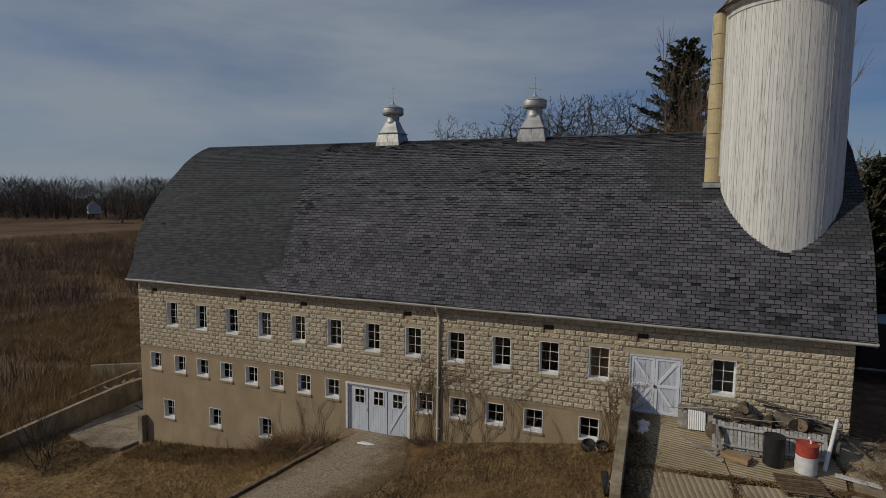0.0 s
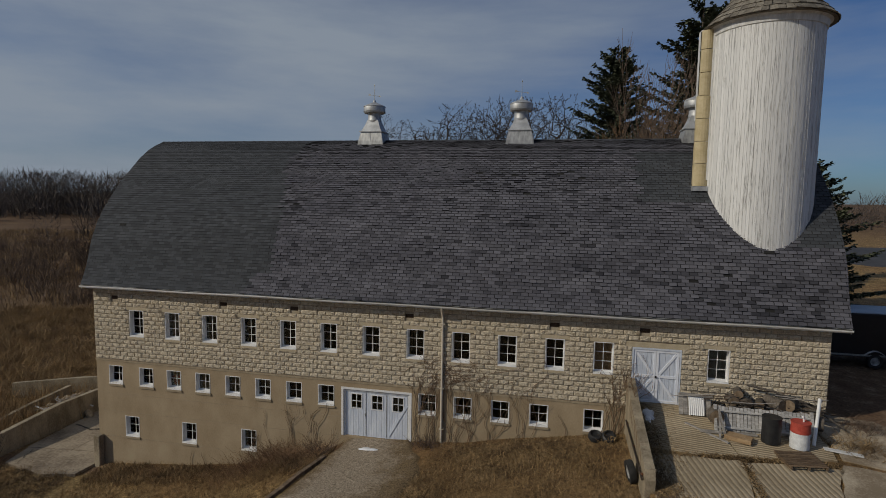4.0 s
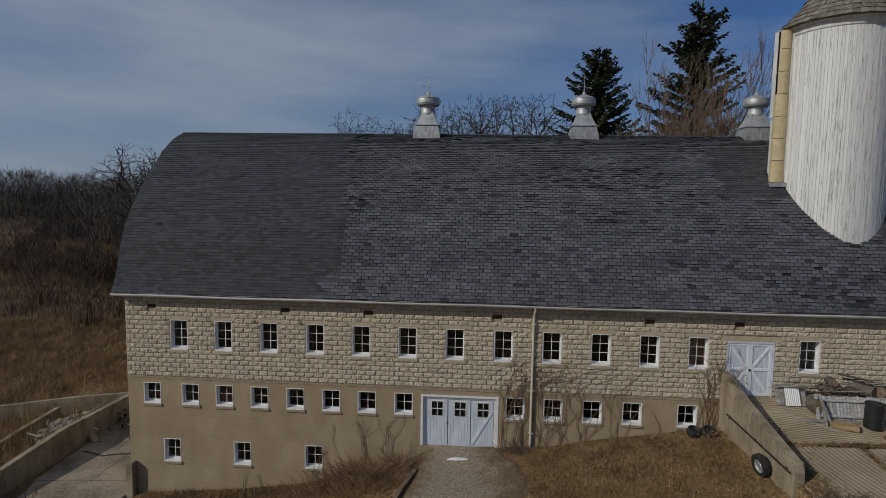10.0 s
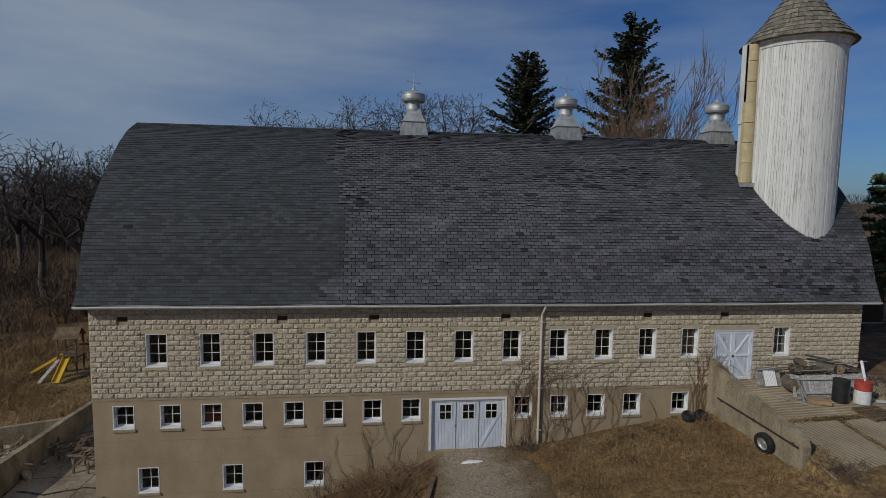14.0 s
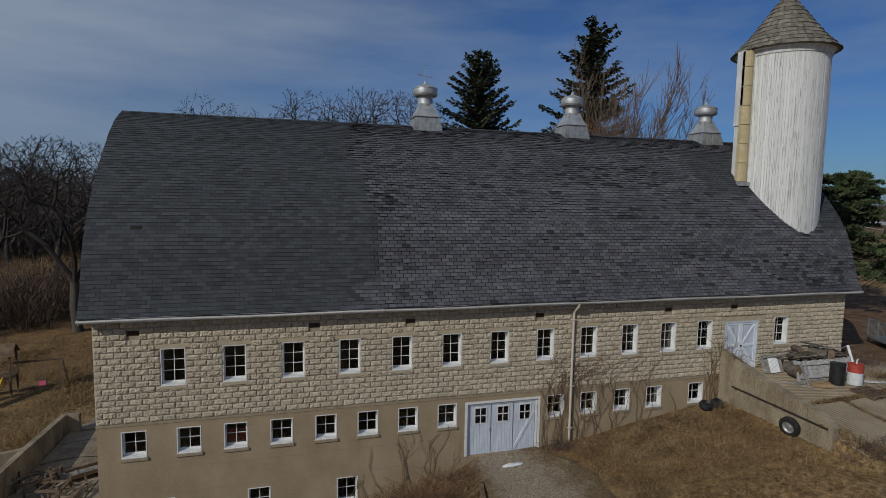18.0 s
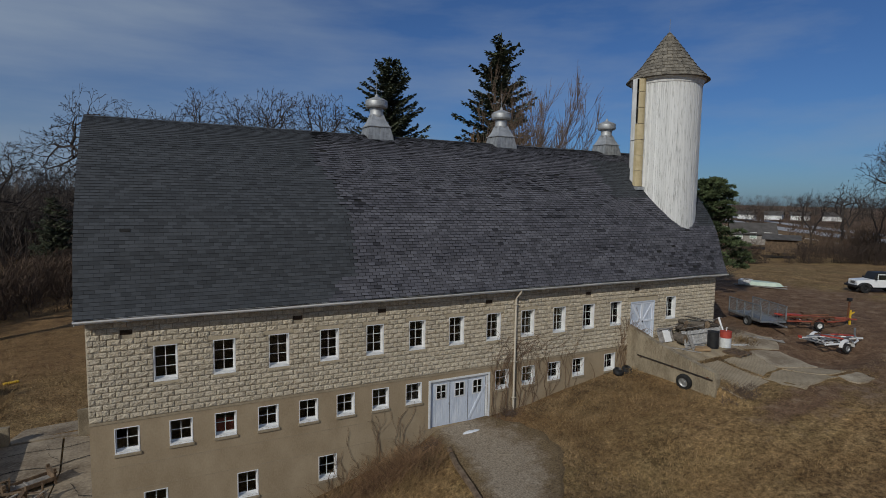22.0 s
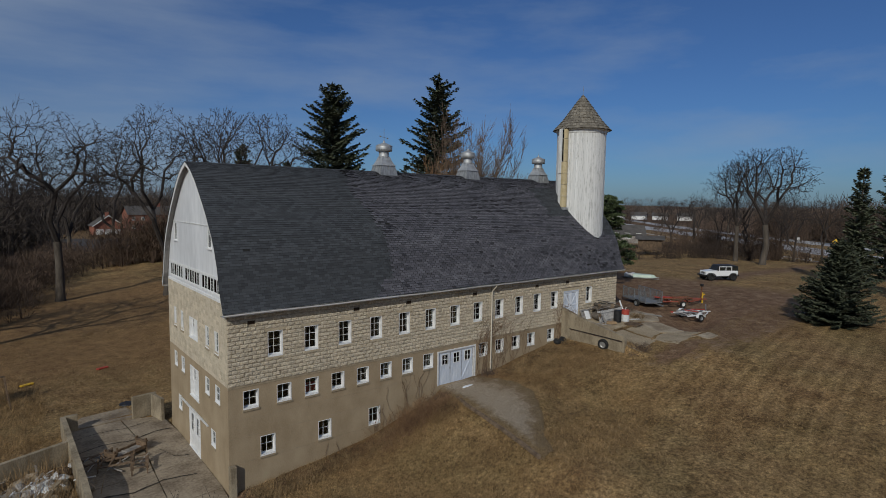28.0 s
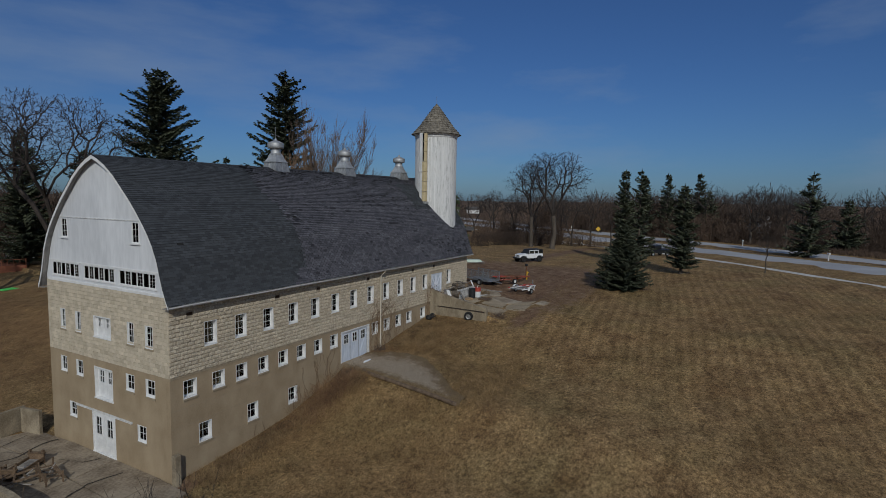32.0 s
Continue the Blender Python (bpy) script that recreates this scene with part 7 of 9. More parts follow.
boxpart("board", (-2.4, 0.8, 0.0, 2.3, 1.0, 0.1), M_WOODG, hull)

# ---- vehicles ----
def off_roader(x, y, turn):
    c = thing("car", "white off-road car with a black soft top and fat tyres", "car", M=pose(x, y, gz(x, y) + 0.02, 0, 0, turn) @ Matrix.Scale(0.97, 4))

    def loft(name, secs, mt, label=""):
        """Body from cross sections along x: (x, half width, z low, z high)."""
        g = Geo()
        for (xa, wa, la, ha), (xb, wb, lb, hb) in zip(secs[:-1], secs[1:]):
            A = [(xa, -wa, la), (xa, wa, la), (xa, wa * 0.97, ha), (xa, -wa * 0.97, ha)]
            B = [(xb, -wb, lb), (xb, wb, lb), (xb, wb * 0.97, hb), (xb, -wb * 0.97, hb)]
            for i in range(4):
                j = (i + 1) % 4
                g.face([A[i], A[j], B[j], B[i]])
        a, b = secs[0], secs[-1]
        g.face([(a[0], -a[1], a[2]), (a[0], -a[1] * 0.97, a[3]), (a[0], a[1] * 0.97, a[3]), (a[0], a[1], a[2])])
        g.face([(b[0], -b[1], b[2]), (b[0], b[1], b[2]), (b[0], b[1] * 0.97, b[3]), (b[0], -b[1] * 0.97, b[3])])
        return g.link(name, mt, c, label)

    loft("body", [(-2.25, 0.78, 0.55, 1.12), (-2.15, 0.80, 0.55, 1.18), (0.55, 0.80, 0.52, 1.20), (0.62, 0.78, 0.55, 1.18), (1.75, 0.66, 0.62, 1.10), (1.82, 0.62, 0.66, 1.04)], M_CARW)
    loft("soft_top", [(-2.26, 0.74, 1.12, 1.70), (-2.1, 0.74, 1.16, 1.80), (0.1, 0.72, 1.20, 1.82), (0.22, 0.70, 1.20, 1.78)], M_BLACK, "black soft top")
    loft("windscreen", [(0.22, 0.70, 1.20, 1.77), (0.50, 0.70, 1.18, 1.24)], M_BLACK)
    for s in (-1, 1):
        for xa, xb in ((-0.62, 0.12), (-1.36, -0.70), (-2.05, -1.44)):
            boxpart("window", (xa, s * 0.755 - 0.01, 1.24, xb, s * 0.755 + 0.01, 1.62), M_GLASS, c)
        for xa, xb in ((-1.40, 0.14), (-0.70, -0.62), (-1.44, -1.36), (0.16, 0.22)):
            boxpart("door_pillar", (xa if xb - xa < 0.2 else xa, s * 0.76 - 0.012, 1.62 if xb - xa > 0.2 else 1.2, xb, s * 0.76 + 0.012, 1.70), M_CARW, c)
        boxpart("door", (-0.64, s * 0.805 - 0.008, 0.62, 0.14, s * 0.805 + 0.008, 1.16), M_CARW, c)
        boxpart("door", (-1.30, s * 0.805 - 0.008, 0.62, -0.67, s * 0.805 + 0.008, 1.16), M_CARW, c)
        for xx in (-1.62, 1.25):
            g = Geo()
            for k in range(8):
                a0, a1 = math.pi * k / 8, math.pi * (k + 1) / 8
                q0, q1 = (xx + 0.55 * math.cos(a0), 0.50 + 0.42 * math.sin(a0)), (xx + 0.55 * math.cos(a1), 0.50 + 0.42 * math.sin(a1))
                y0, y1 = s * 0.66, s * 0.96
                g.face([(q0[0], y0, q0[1]), (q1[0], y0, q1[1]), (q1[0], y1, q1[1]), (q0[0], y1, q0[1])])
                g.face([(q0[0], y1, q0[1]), (q1[0], y1, q1[1]), (q1[0], y1, q1[1] - 0.06), (q0[0], y1, q0[1] - 0.06)])
            g.link("wheel_arch", M_BLACK, c)
            wheel(c, Matrix.Translation((xx, s * 0.80, 0.43)) @ Matrix.Rotation(math.pi / 2, 4, "X"), 0.43, 0.30, M_BLACK)
        lg = Geo()
        lg.lathe([(0.0, 0.03), (0.10, 0.02), (0.12, 0.0)], 14, M=Matrix.Translation((1.82, s * 0.45, 0.93)) @ Matrix.Rotation(math.pi / 2, 4, "Y"))
        lg.link("headlight", M_WHITE, c)
        boxpart("mirror", (0.36, s * 0.9 - 0.06, 1.18, 0.46, s * 0.9 + 0.06, 1.36), M_BLACK, c)
    boxpart("bumper", (1.86, -0.80, 0.50, 2.06, 0.80, 0.68), M_BLACK, c, bevel=0.03)
    boxpart("bumper", (-2.4, -0.78, 0.50, -2.25, 0.78, 0.66), M_BLACK, c, bevel=0.03)
    for k in range(7):
        boxpart("grille_slot", (1.81, -0.27 + k * 0.09, 0.74, 1.835, -0.23 + k * 0.09, 1.0), M_BLACK, c)
    wheel(c, Matrix.Translation((-2.45, 0, 1.05)) @ Matrix.Rotation(math.pi / 2, 4, "Y"), 0.40, 0.26, M_BLACK, "spare_wheel")
    boxpart("chassis", (-2.1, -0.5, 0.38, 1.8, 0.5, 0.56), M_BLACK, c)
    return c


off_roader(57.7, 3.3, 148)

bx = thing("enclosed_trailer", "long black enclosed trailer parked behind the barn", "trailer", M=pose(38.2, 9.55, gz(38.2, 9.5) + 0.05, 0, 0, 0))
boxpart("body", (-3.6, -1.15, 0.55, 3.6, 1.15, 2.75), M_CARB, bx, bevel=0.06)
# Pale blue paints in the sky reflected by the trailer's dark top.
boxpart("roof_panel", (-3.6, -1.15, 2.755, 3.6, 1.15, 2.80), mat("roof_sky_reflection", (0.35, 0.42, 0.52), (0.45, 0.52, 0.62), 1.0, 0.4, 0.0), bx)
boxpart("trim_rail", (-3.62, -1.18, 0.60, 3.62, -1.15, 0.68), M_STEEL, bx)
for xx in (-0.45, 0.45):
    for s in (-1, 1):
        wheel(bx, Matrix.Translation((xx, s * 1.1, 0.36)) @ Matrix.Rotation(math.pi / 2, 4, "X"), 0.36, 0.22, M_STEEL)
fdg = Geo()
for k in range(10):
    u0, u1 = -0.95 + 1.9 * k / 10, -0.95 + 1.9 * (k + 1) / 10
    z0_, z1_ = (0.62 + 0.25 * math.sin(math.pi * (k % 5) / 5)), (0.62 + 0.25 * math.sin(math.pi * ((k % 5) + 1) / 5))
    fdg.face([(u0, -1.22, z0_), (u1, -1.22, z1_), (u1, -1.16, z1_ + 0.06), (u0, -1.16, z0_ + 0.06)])
fdg.link("mudguard", M_STEEL, bx)

# dark pickup seen near the road
pk = thing("pickup", "dark pickup truck parked by the spruces", "car", M=pose(83.0, -10.4, gz(83.0, -10.4) + 0.02, 0, 0, 140))
boxpart("body", (-2.4, -0.9, 0.55, 2.4, 0.9, 1.15), M_CARB, pk, bevel=0.08)
boxpart("cab", (-0.4, -0.8, 1.15, 1.1, 0.8, 1.85), M_CARB, pk, bevel=0.15)
for xx in (-1.5, 1.5):
    for s in (-1, 1):
        wheel(pk, Matrix.Translation((xx, s * 0.85, 0.38)) @ Matrix.Rotation(math.pi / 2, 4, "X"), 0.38, 0.24, M_STEEL)

# ---- west yard ----
def low_wall(name, pts, thick, label, zlow=-0.3):
    """Concrete wall along a line of (x, y, top)."""
    g = Geo()
    for (xa, ya, ta), (xb, yb, tb) in zip(pts[:-1], pts[1:]):
        d = Vector((xb - xa, yb - ya)).normalized()
        n = Vector((-d.y, d.x)) * thick / 2
        A = [(xa + n.x, ya + n.y), (xa - n.x, ya - n.y)]
        B = [(xb + n.x, yb + n.y), (xb - n.x, yb - n.y)]
        g.face([(*A[0], zlow), (*A[0], ta), (*B[0], tb), (*B[0], zlow)])
        g.face([(*B[1], zlow), (*B[1], tb), (*A[1], ta), (*A[1], zlow)])
        g.face([(*A[0], ta), (*A[1], ta), (*B[1], tb), (*B[0], tb)])
        g.face([(*A[0], zlow), (*A[1], zlow), (*A[1], ta), (*A[0], ta)])
        g.face([(*B[1], zlow), (*B[0], zlow), (*B[0], tb), (*B[1], tb)])
    return tagged(g.link(name, M_CONCW), label, "concrete wall", "yard walls")


low_wall("yard_wall", [(-5.65, 13.4, 1.0), (-5.65, 8.7, 1.22), (-5.65, 3.0, 1.35), (-5.65, -1.0, 1.02), (-5.7, -6.5, 0.5), (-5.9, -10.0, 0.1)], 0.28, "stained concrete wall along the sunken apron", -0.9)
low_wall("yard_wall", [(-5.55, 13.4, 1.0), (-4.9, 13.4, 1.0)], 0.30, "short concrete return at the end of the yard wall")
low_wall("yard_wall", [(-5.8, 8.75, 1.18), (-9.0, 7.7, 1.1), (-13.0, 6.4, 0.8)], 0.25, "concrete wall of the rubble pen")
low_wall("yard_wall", [(-9.3, 7.2, 0.7), (-9.3, 4.4, 0.5), (-9.35, 2.0, 0.2)], 0.25, "concrete wall of the rubble pen")
for x, y, h, tw in ((-0.55, 12.6, 1.5, 12), (-1.15, 13.6, 1.4, -80)):
    tagged(obox("concrete_slab", (1.5, 0.22, 1.5), pose(x, y, h / 2 - 0.05, 0, 0, 90 + tw), M_CONCW, None, 0.02), "upright concrete slab at the far corner of the apron", "concrete slab", "upright slabs")
post = boxpart("corner_post", (-0.06, -0.34, -0.3, 0.28, -0.02, 1.50), M_CONCW, bevel=0.04)
tagged(post, "stubby concrete post at the barn corner", "post")

# wrecked furniture and rubble
def wreck(x, y, turn, label, seed):
    rr = random.Random(seed)
    t = thing("broken_furniture", label, "broken furniture", "scrap furniture", pose(x, y, 0.03, 0, 0, turn))
    for k in range(2):
        bar("side_board", (-0.8, -0.35 + 0.7 * k, 0.30), (0.8, -0.35 + 0.7 * k, 0.42 + 0.1 * k), 0.16, M_WOODB, t, 0.05)
    for k in range(4):
        xx = -0.75 + 0.5 * k
        bar("slat", (xx, -0.35, 0.36), (xx + rr.uniform(-0.1, 0.1), 0.35, 0.42), 0.08, M_WOODB, t, 0.03)
    for sx_, sy_ in ((-0.78, -0.36), (0.78, -0.36), (0.78, 0.36), (-0.78, 0.36)):
        bar("leg", (sx_, sy_, 0.0), (sx_ + rr.uniform(-0.08, 0.08), sy_, 0.55 + rr.uniform(0, 0.3)), 0.07, M_WOODB, t)
    for k in range(3):
        a = (rr.uniform(-0.9, 0.3), rr.uniform(-0.8, 0.6), 0.08 + 0.1 * k)
        bar("stick", a, (a[0] + rr.uniform(0.5, 1.1), a[1] + rr.uniform(-0.5, 0.5), 0.1 + rr.uniform(0, 0.4)), 0.05, M_WOODG, t)
    return t


def bench_frame(x, y, turn, label):
    t = thing("broken_bench", label, "bench", "scrap furniture", pose(x, y, 0.03, 0, 0, turn))
    for k in (-1, 1):
        boxpart("end_board", (k * 0.95 - 0.05, -0.42, 0.0, k * 0.95 + 0.05, 0.42, 0.52), M_WOODB, t, bevel=0.015)
        boxpart("arm", (k * 0.95 - 0.08, -0.46, 0.52, k * 0.95 + 0.08, 0.46, 0.60), M_WOODB, t, bevel=0.015)
        for yy in (-0.36, 0.36):
            boxpart("leg", (k * 0.95 - 0.06, yy - 0.05, 0.60, k * 0.95 + 0.06, yy + 0.05, 0.72), M_WOODB, t)
    boxpart("rail", (-0.9, -0.42, 0.18, 0.9, -0.36, 0.36), M_WOODB, t)
    boxpart("rail", (-0.9, 0.36, 0.18, 0.9, 0.42, 0.36), M_WOODB, t)
    boxpart("slat", (-0.03, -0.36, 0.22, 0.03, 0.36, 0.27), M_WOODG, t)
    boxpart("seat_cloth", (-0.9, -0.36, 0.19, 0.9, 0.36, 0.22), M_WOODG, t, label="sagging grey cloth")
    return t


bench_frame(-3.2, 7.6, 28, "broken dark wooden bench frame lying on the apron")
wreck(-3.9, 6.3, -20, "heap of broken dark furniture on the apron", 2)
wreck(-2.9, 5.6, 80, "overturned broken chair frame on the apron", 3)
wreck(-4.6, 7.3, 10, "heap of broken dark furniture on the apron", 4)
rr_ = random.Random(77)
for k in range(80):
    x, y = -7.4 + rr_.gauss(0, 0.8), 6.0 + rr_.gauss(0, 1.0)
    s = rr_.uniform(0.14, 0.5)
    g = Geo()
    g.lathe([(0.0, -s * 0.4), (s * rr_.uniform(0.6, 0.9), -s * 0.25), (s * rr_.uniform(0.7, 1.0), s * 0.1), (s * 0.4, s * 0.38), (0, s * 0.4)], 6)
    M = pose(x, y, gz(x, y) + 0.02 + s * 0.4 + 0.15 * rr_.random(), rr_.uniform(0, 60), rr_.uniform(0, 60), rr_.uniform(0, 360))
    tagged(g.link("rubble_piece", rr_.choice((M_CONC, M_WOODG, M_WHITEW, M_CONCW, M_WOODB)), M=M), "broken piece of rubble in the pen", "rubble", "rubble heap")
for k in range(30):
    x, y = -7.3 + rr_.gauss(0, 0.6), 5.8 + rr_.gauss(0, 0.8)
    a = rr_.uniform(0, 6.28)
    ln = rr_.uniform(0.5, 1.3)
    tagged(bar("scrap_board", (x, y, gz(x, y) + 0.25 + rr_.random() * 0.4), (x + ln * math.cos(a), y + ln * math.sin(a), gz(x, y) + 0.25 + rr_.random() * 0.5), 0.09, rr_.choice((M_WOODG, M_WHITEW)), None, 0.03), "scrap board in the rubble pen", "board", "scrap boards")

# play set
ps = thing("play_set", "wooden play tower with yellow slides and a swing beam", "play set", M=pose(-11.5, 20.5, gz(-11.5, 20.5), 0, 0, 5))
for sx_, sy_ in ((-0.6, -0.6), (0.6, -0.6), (0.6, 0.6), (-0.6, 0.6)):
    bar("post", (sx_, sy_, 0), (sx_, sy_, 2.9), 0.1, M_WOODB, ps)
boxpart("deck", (-0.65, -0.65, 1.3, 0.65, 0.65, 1.38), M_WOODB, ps)
for k in range(4):
    boxpart("rail_board", (-0.65, -0.68 if k < 2 else 0.64, 1.5 + 0.3 * (k % 2), 0.65, -0.64 if k < 2 else 0.68, 1.62 + 0.3 * (k % 2)), M_WOODB, ps)
rg = Geo()
rg.face([(-0.8, -0.8, 2.8), (0.8, -0.8, 2.8), (0.8, 0, 3.5), (-0.8, 0, 3.5)])
rg.face([(-0.8, 0, 3.5), (0.8, 0, 3.5), (0.8, 0.8, 2.8), (-0.8, 0.8, 2.8)])
rg.link("canopy", M_WOODB, ps)
for nm, a, b in (("slide", (0.0, -0.65, 1.35), (0.0, -2.4, 0.15)), ("slide", (-0.65, 0.1, 1.35), (-2.6, 0.1, 0.15))):
    sg = Geo()
    beam(sg, a, b, 0.46, 0.04, (0, 0, 1))
    sl_ = sg.link(nm, M_YELLOW, ps)
    for s in (-0.23, 0.23):
        o = Vector((s, 0, 0.08)) if a[0] == b[0] else Vector((0, s, 0.08))
        bar("slide_edge", Vector(a) + o, Vector(b) + o, 0.05, M_YELLOW, sl_, 0.18)
bar("ladder", (-0.5, -0.65, 1.3), (-1.3, -1.9, 0.0), 0.35, M_WOODG, ps, 0.05)
bar("swing_beam", (0.6, 0.0, 2.2), (3.2, 0.2, 2.2), 0.1, M_WOODB, ps)
for s in (-0.7, 0.8):
    bar("swing_leg", (3.2, 0.2, 2.2), (3.4, s, 0.0), 0.09, M_WOODB, ps)
obox("swing_seat", (0.4, 0.2, 0.3), pose(2.1, 0.1, 0.7), mat("pink_plastic", (0.55, 0.10, 0.18), (0.62, 0.14, 0.24), 2.0, 0.5, 0.0), ps)
for s in (-0.18, 0.18):
    rod_("chain", [(2.1 + s, 0.1, 0.8), (2.1 + s, 0.1, 2.2)], 0.012, M_STEEL, ps, 4)
dk = Geo()
dk.lathe([(0.0, 0.0), (0.5, 0.0), (0.46, 0.06), (0.0, 0.07)], 20)
tagged(dk.link("dark_disc", M_BLACK, M=pose(-1.7, 16.5, gz(-1.7, 16.5))), "flat black lid lying in the grass", "lid")
for x, y, mt, lb in ((-1.9, 26.2, M_REDP, "red plastic toy lying in the grass"), (-7.0, 25.0, M_YELLOW, "yellow plastic toy lying in the grass")):
    tagged(obox("toy", (0.9, 0.3, 0.14), pose(x, y, gz(x, y) + 0.07, 0, 0, 25), mt, None, 0.05), lb, "toy", "garden toys")

# ---- houses ----
def house(name, x, y, w, d, h, rh, turn, wall_mt, roof_mt, label, wins=3, garage=False, z=None, chimney=True):
    b = thing(name, label, "house", "distant houses", pose(x, y, (gz(x, y) if z is None else z) - 0.1, 0, 0, turn))
    boxpart("wall", (-w / 2, -d / 2, 0, w / 2, d / 2, h), wall_mt, b)
    g = Geo()
    ov = 0.5
    g.face([(-w / 2 - ov, -d / 2 - ov, h - 0.1), (w / 2 + ov, -d / 2 - ov, h - 0.1), (w / 2 + ov, 0, h + rh), (-w / 2 - ov, 0, h + rh)])
    g.face([(-w / 2 - ov, 0, h + rh), (w / 2 + ov, 0, h + rh), (w / 2 + ov, d / 2 + ov, h - 0.1), (-w / 2 - ov, d / 2 + ov, h - 0.1)])
    rf = g.link("roof", roof_mt, b)
    for s in (-1, 1):
        e = Geo()
        e.face([(s * w / 2, -d / 2, h), (s * w / 2, d / 2, h), (s * w / 2, 0, h + rh - 0.15)])
        e.link("gable_end", wall_mt, b)
    if chimney:
        boxpart("chimney", (w * 0.2, -0.5, h, w * 0.2 + 0.9, 0.5, h + rh + 1.0), M_BRICK, rf)
    for k in range(wins):
        xx = -w / 2 + w * (k + 0.5) / wins
        if garage and k == 0:
            boxpart("garage_door", (xx - 1.3, -d / 2 - 0.04, 0.1, xx + 1.3, -d / 2, 2.3), M_WHITE, b)
            continue
        wn2 = boxpart("window", (xx - 0.6, -d / 2 - 0.05, 1.0, xx + 0.6, -d / 2, 2.3), M_WHITE, b)
        boxpart("pane", (xx - 0.5, -d / 2 - 0.065, 1.1, xx + 0.5, -d / 2 - 0.052, 2.2), M_GLASS, wn2)
        if h > 4.5:
            wn2 = boxpart("window", (xx - 0.5, -d / 2 - 0.05, 3.8, xx + 0.5, -d / 2, 5.0), M_WHITE, b)
            boxpart("pane", (xx - 0.4, -d / 2 - 0.065, 3.9, xx + 0.4, -d / 2 - 0.052, 4.9), M_GLASS, wn2)
    return b


h1 = house("house", 20.0, 184.0, 7, 8.2, 2.9, 3.3, -86, M_BRICK, M_ROOFF, "red brick house with white garage doors beyond the lane", 0)
for k in range(3):
    boxpart("garage_door", (3.5, -3.6 + 2.5 * k, 0.1, 3.56, -1.5 + 2.5 * k, 1.8), M_WHITE, h1)
for s_ in (-1, 1):
    bar("verge_board", (4.1, s_ * 4.7, 2.66), (4.1, 0, 6.22), 0.22, M_WHITEW, h1)
house("house", 33.0, 186.0, 14, 10, 5.8, 2.8, 2, M_BRICK, M_ROOFF, "brick house with two rows of white-framed windows beyond the lane", 5)
house("cottage", 31.0, 91.5, 7.5, 6, 4.2, 2.2, -22, M_SIDING, M_ROOFF, "grey cottage with white-framed windows behind the barn", 4, chimney=False)
deck_ = thing("deck", "red-stained wooden deck beside the cottage", "deck", M=pose(21.8, 76.5, gz(21.8, 76.5), 0, 0, -22))
boxpart("platform", (-5.5, -2, 1.0, 5.0, 6.0, 1.12), M_DECK, deck_)
for k in range(44):
    boxpart("board", (-5.5 + k * 0.24, -2.0, 0.0, -5.28 + k * 0.24, -1.96, 1.02), M_DECK, deck_)
for k in range(15):
    boxpart("baluster", (-5.5 + k * 0.745, -1.98, 1.12, -5.42 + k * 0.745, -1.90, 2.0), M_DECK, deck_)
boxpart("handrail", (-5.5, -2.05, 2.0, 5.0, -1.85, 2.08), M_DECK, deck_)
tagged(obox("lime_tarp", (2.2, 1.4, 0.06), pose(17.4, 58.9, gz(17.4, 58.9) + 0.06, 0, 0, 15), M_LIME), "bright green sheet lying on the grass", "tarp")
house("house", 170.0, -25.0, 6.5, 6, 3.4, 2.4, 70, M_WHITE, M_ROOFF, "white house with a gable across the road", 3, z=6.0)
house("house", 120.0, -62.0, 9, 8, 3.0, 4.5, 55, M_SIDING, M_ROOFF, "grey house with a steep roof across the road", 3)
for k, (x, y) in enumerate(((253, 133), (258, 124), (264, 114), (247, 142))):
    house("white_building", x, y, 7, 6, 2.2, 1.6, 115, M_WHITE, M_ROOFF, "white building far beyond the road", 3, z=6.4, chimney=False)
house("house", -52.0, 152.0, 11, 9, 5.6, 3.0, 15, M_SIDING, M_ROOFF, "pale house half hidden behind bare trees", 4)
for k, (x, y) in enumerate(((-217, 156),)):
    house("house", x, y, 4.2, 5, 3.2, 2.6, -30, M_SIDING, M_ROOFF, "white house among the far woods", 3, z=5.0)

house("shed", 88.0, 29.8, 4.2, 3.4, 2.1, 0.6, -58, M_WOODB, M_ROOFF, "old brown board shed behind the yard", 0, z=5.95, chimney=False)
house("cottage", 103.0, 44.5, 7, 5, 2.0, 2.0, -50, M_WOODG, M_ROOFF, "low house with a grey hipped roof behind the shed", 3, z=5.8, chimney=False)
for k in range(4):
    tagged(obox("marker_stone", (0.5, 0.25, 0.25), pose(104.6 + 1.9 * k, 12.8 - 1.7 * k, gz(104.6 + 1.9 * k, 12.8 - 1.7 * k) + 0.15, 0, 0, -45), M_WHITE, None, 0.05), "white painted stone beside the drive", "stone", "marker stones")
# roadside posts
def post_sign(x, y, h, mt, board, label):
    p = thing("road_sign", label, "sign", "roadside signs", pose(x, y, gz(x, y)))
    rod_("pole", [(0, 0, 0), (0, 0, h)], 0.05, M_STEEL, p, 6)
    obox("board", board, pose(0, 0, h, 0, 45 if board[0] == board[2] else 0, -58), mt, p)
    return p


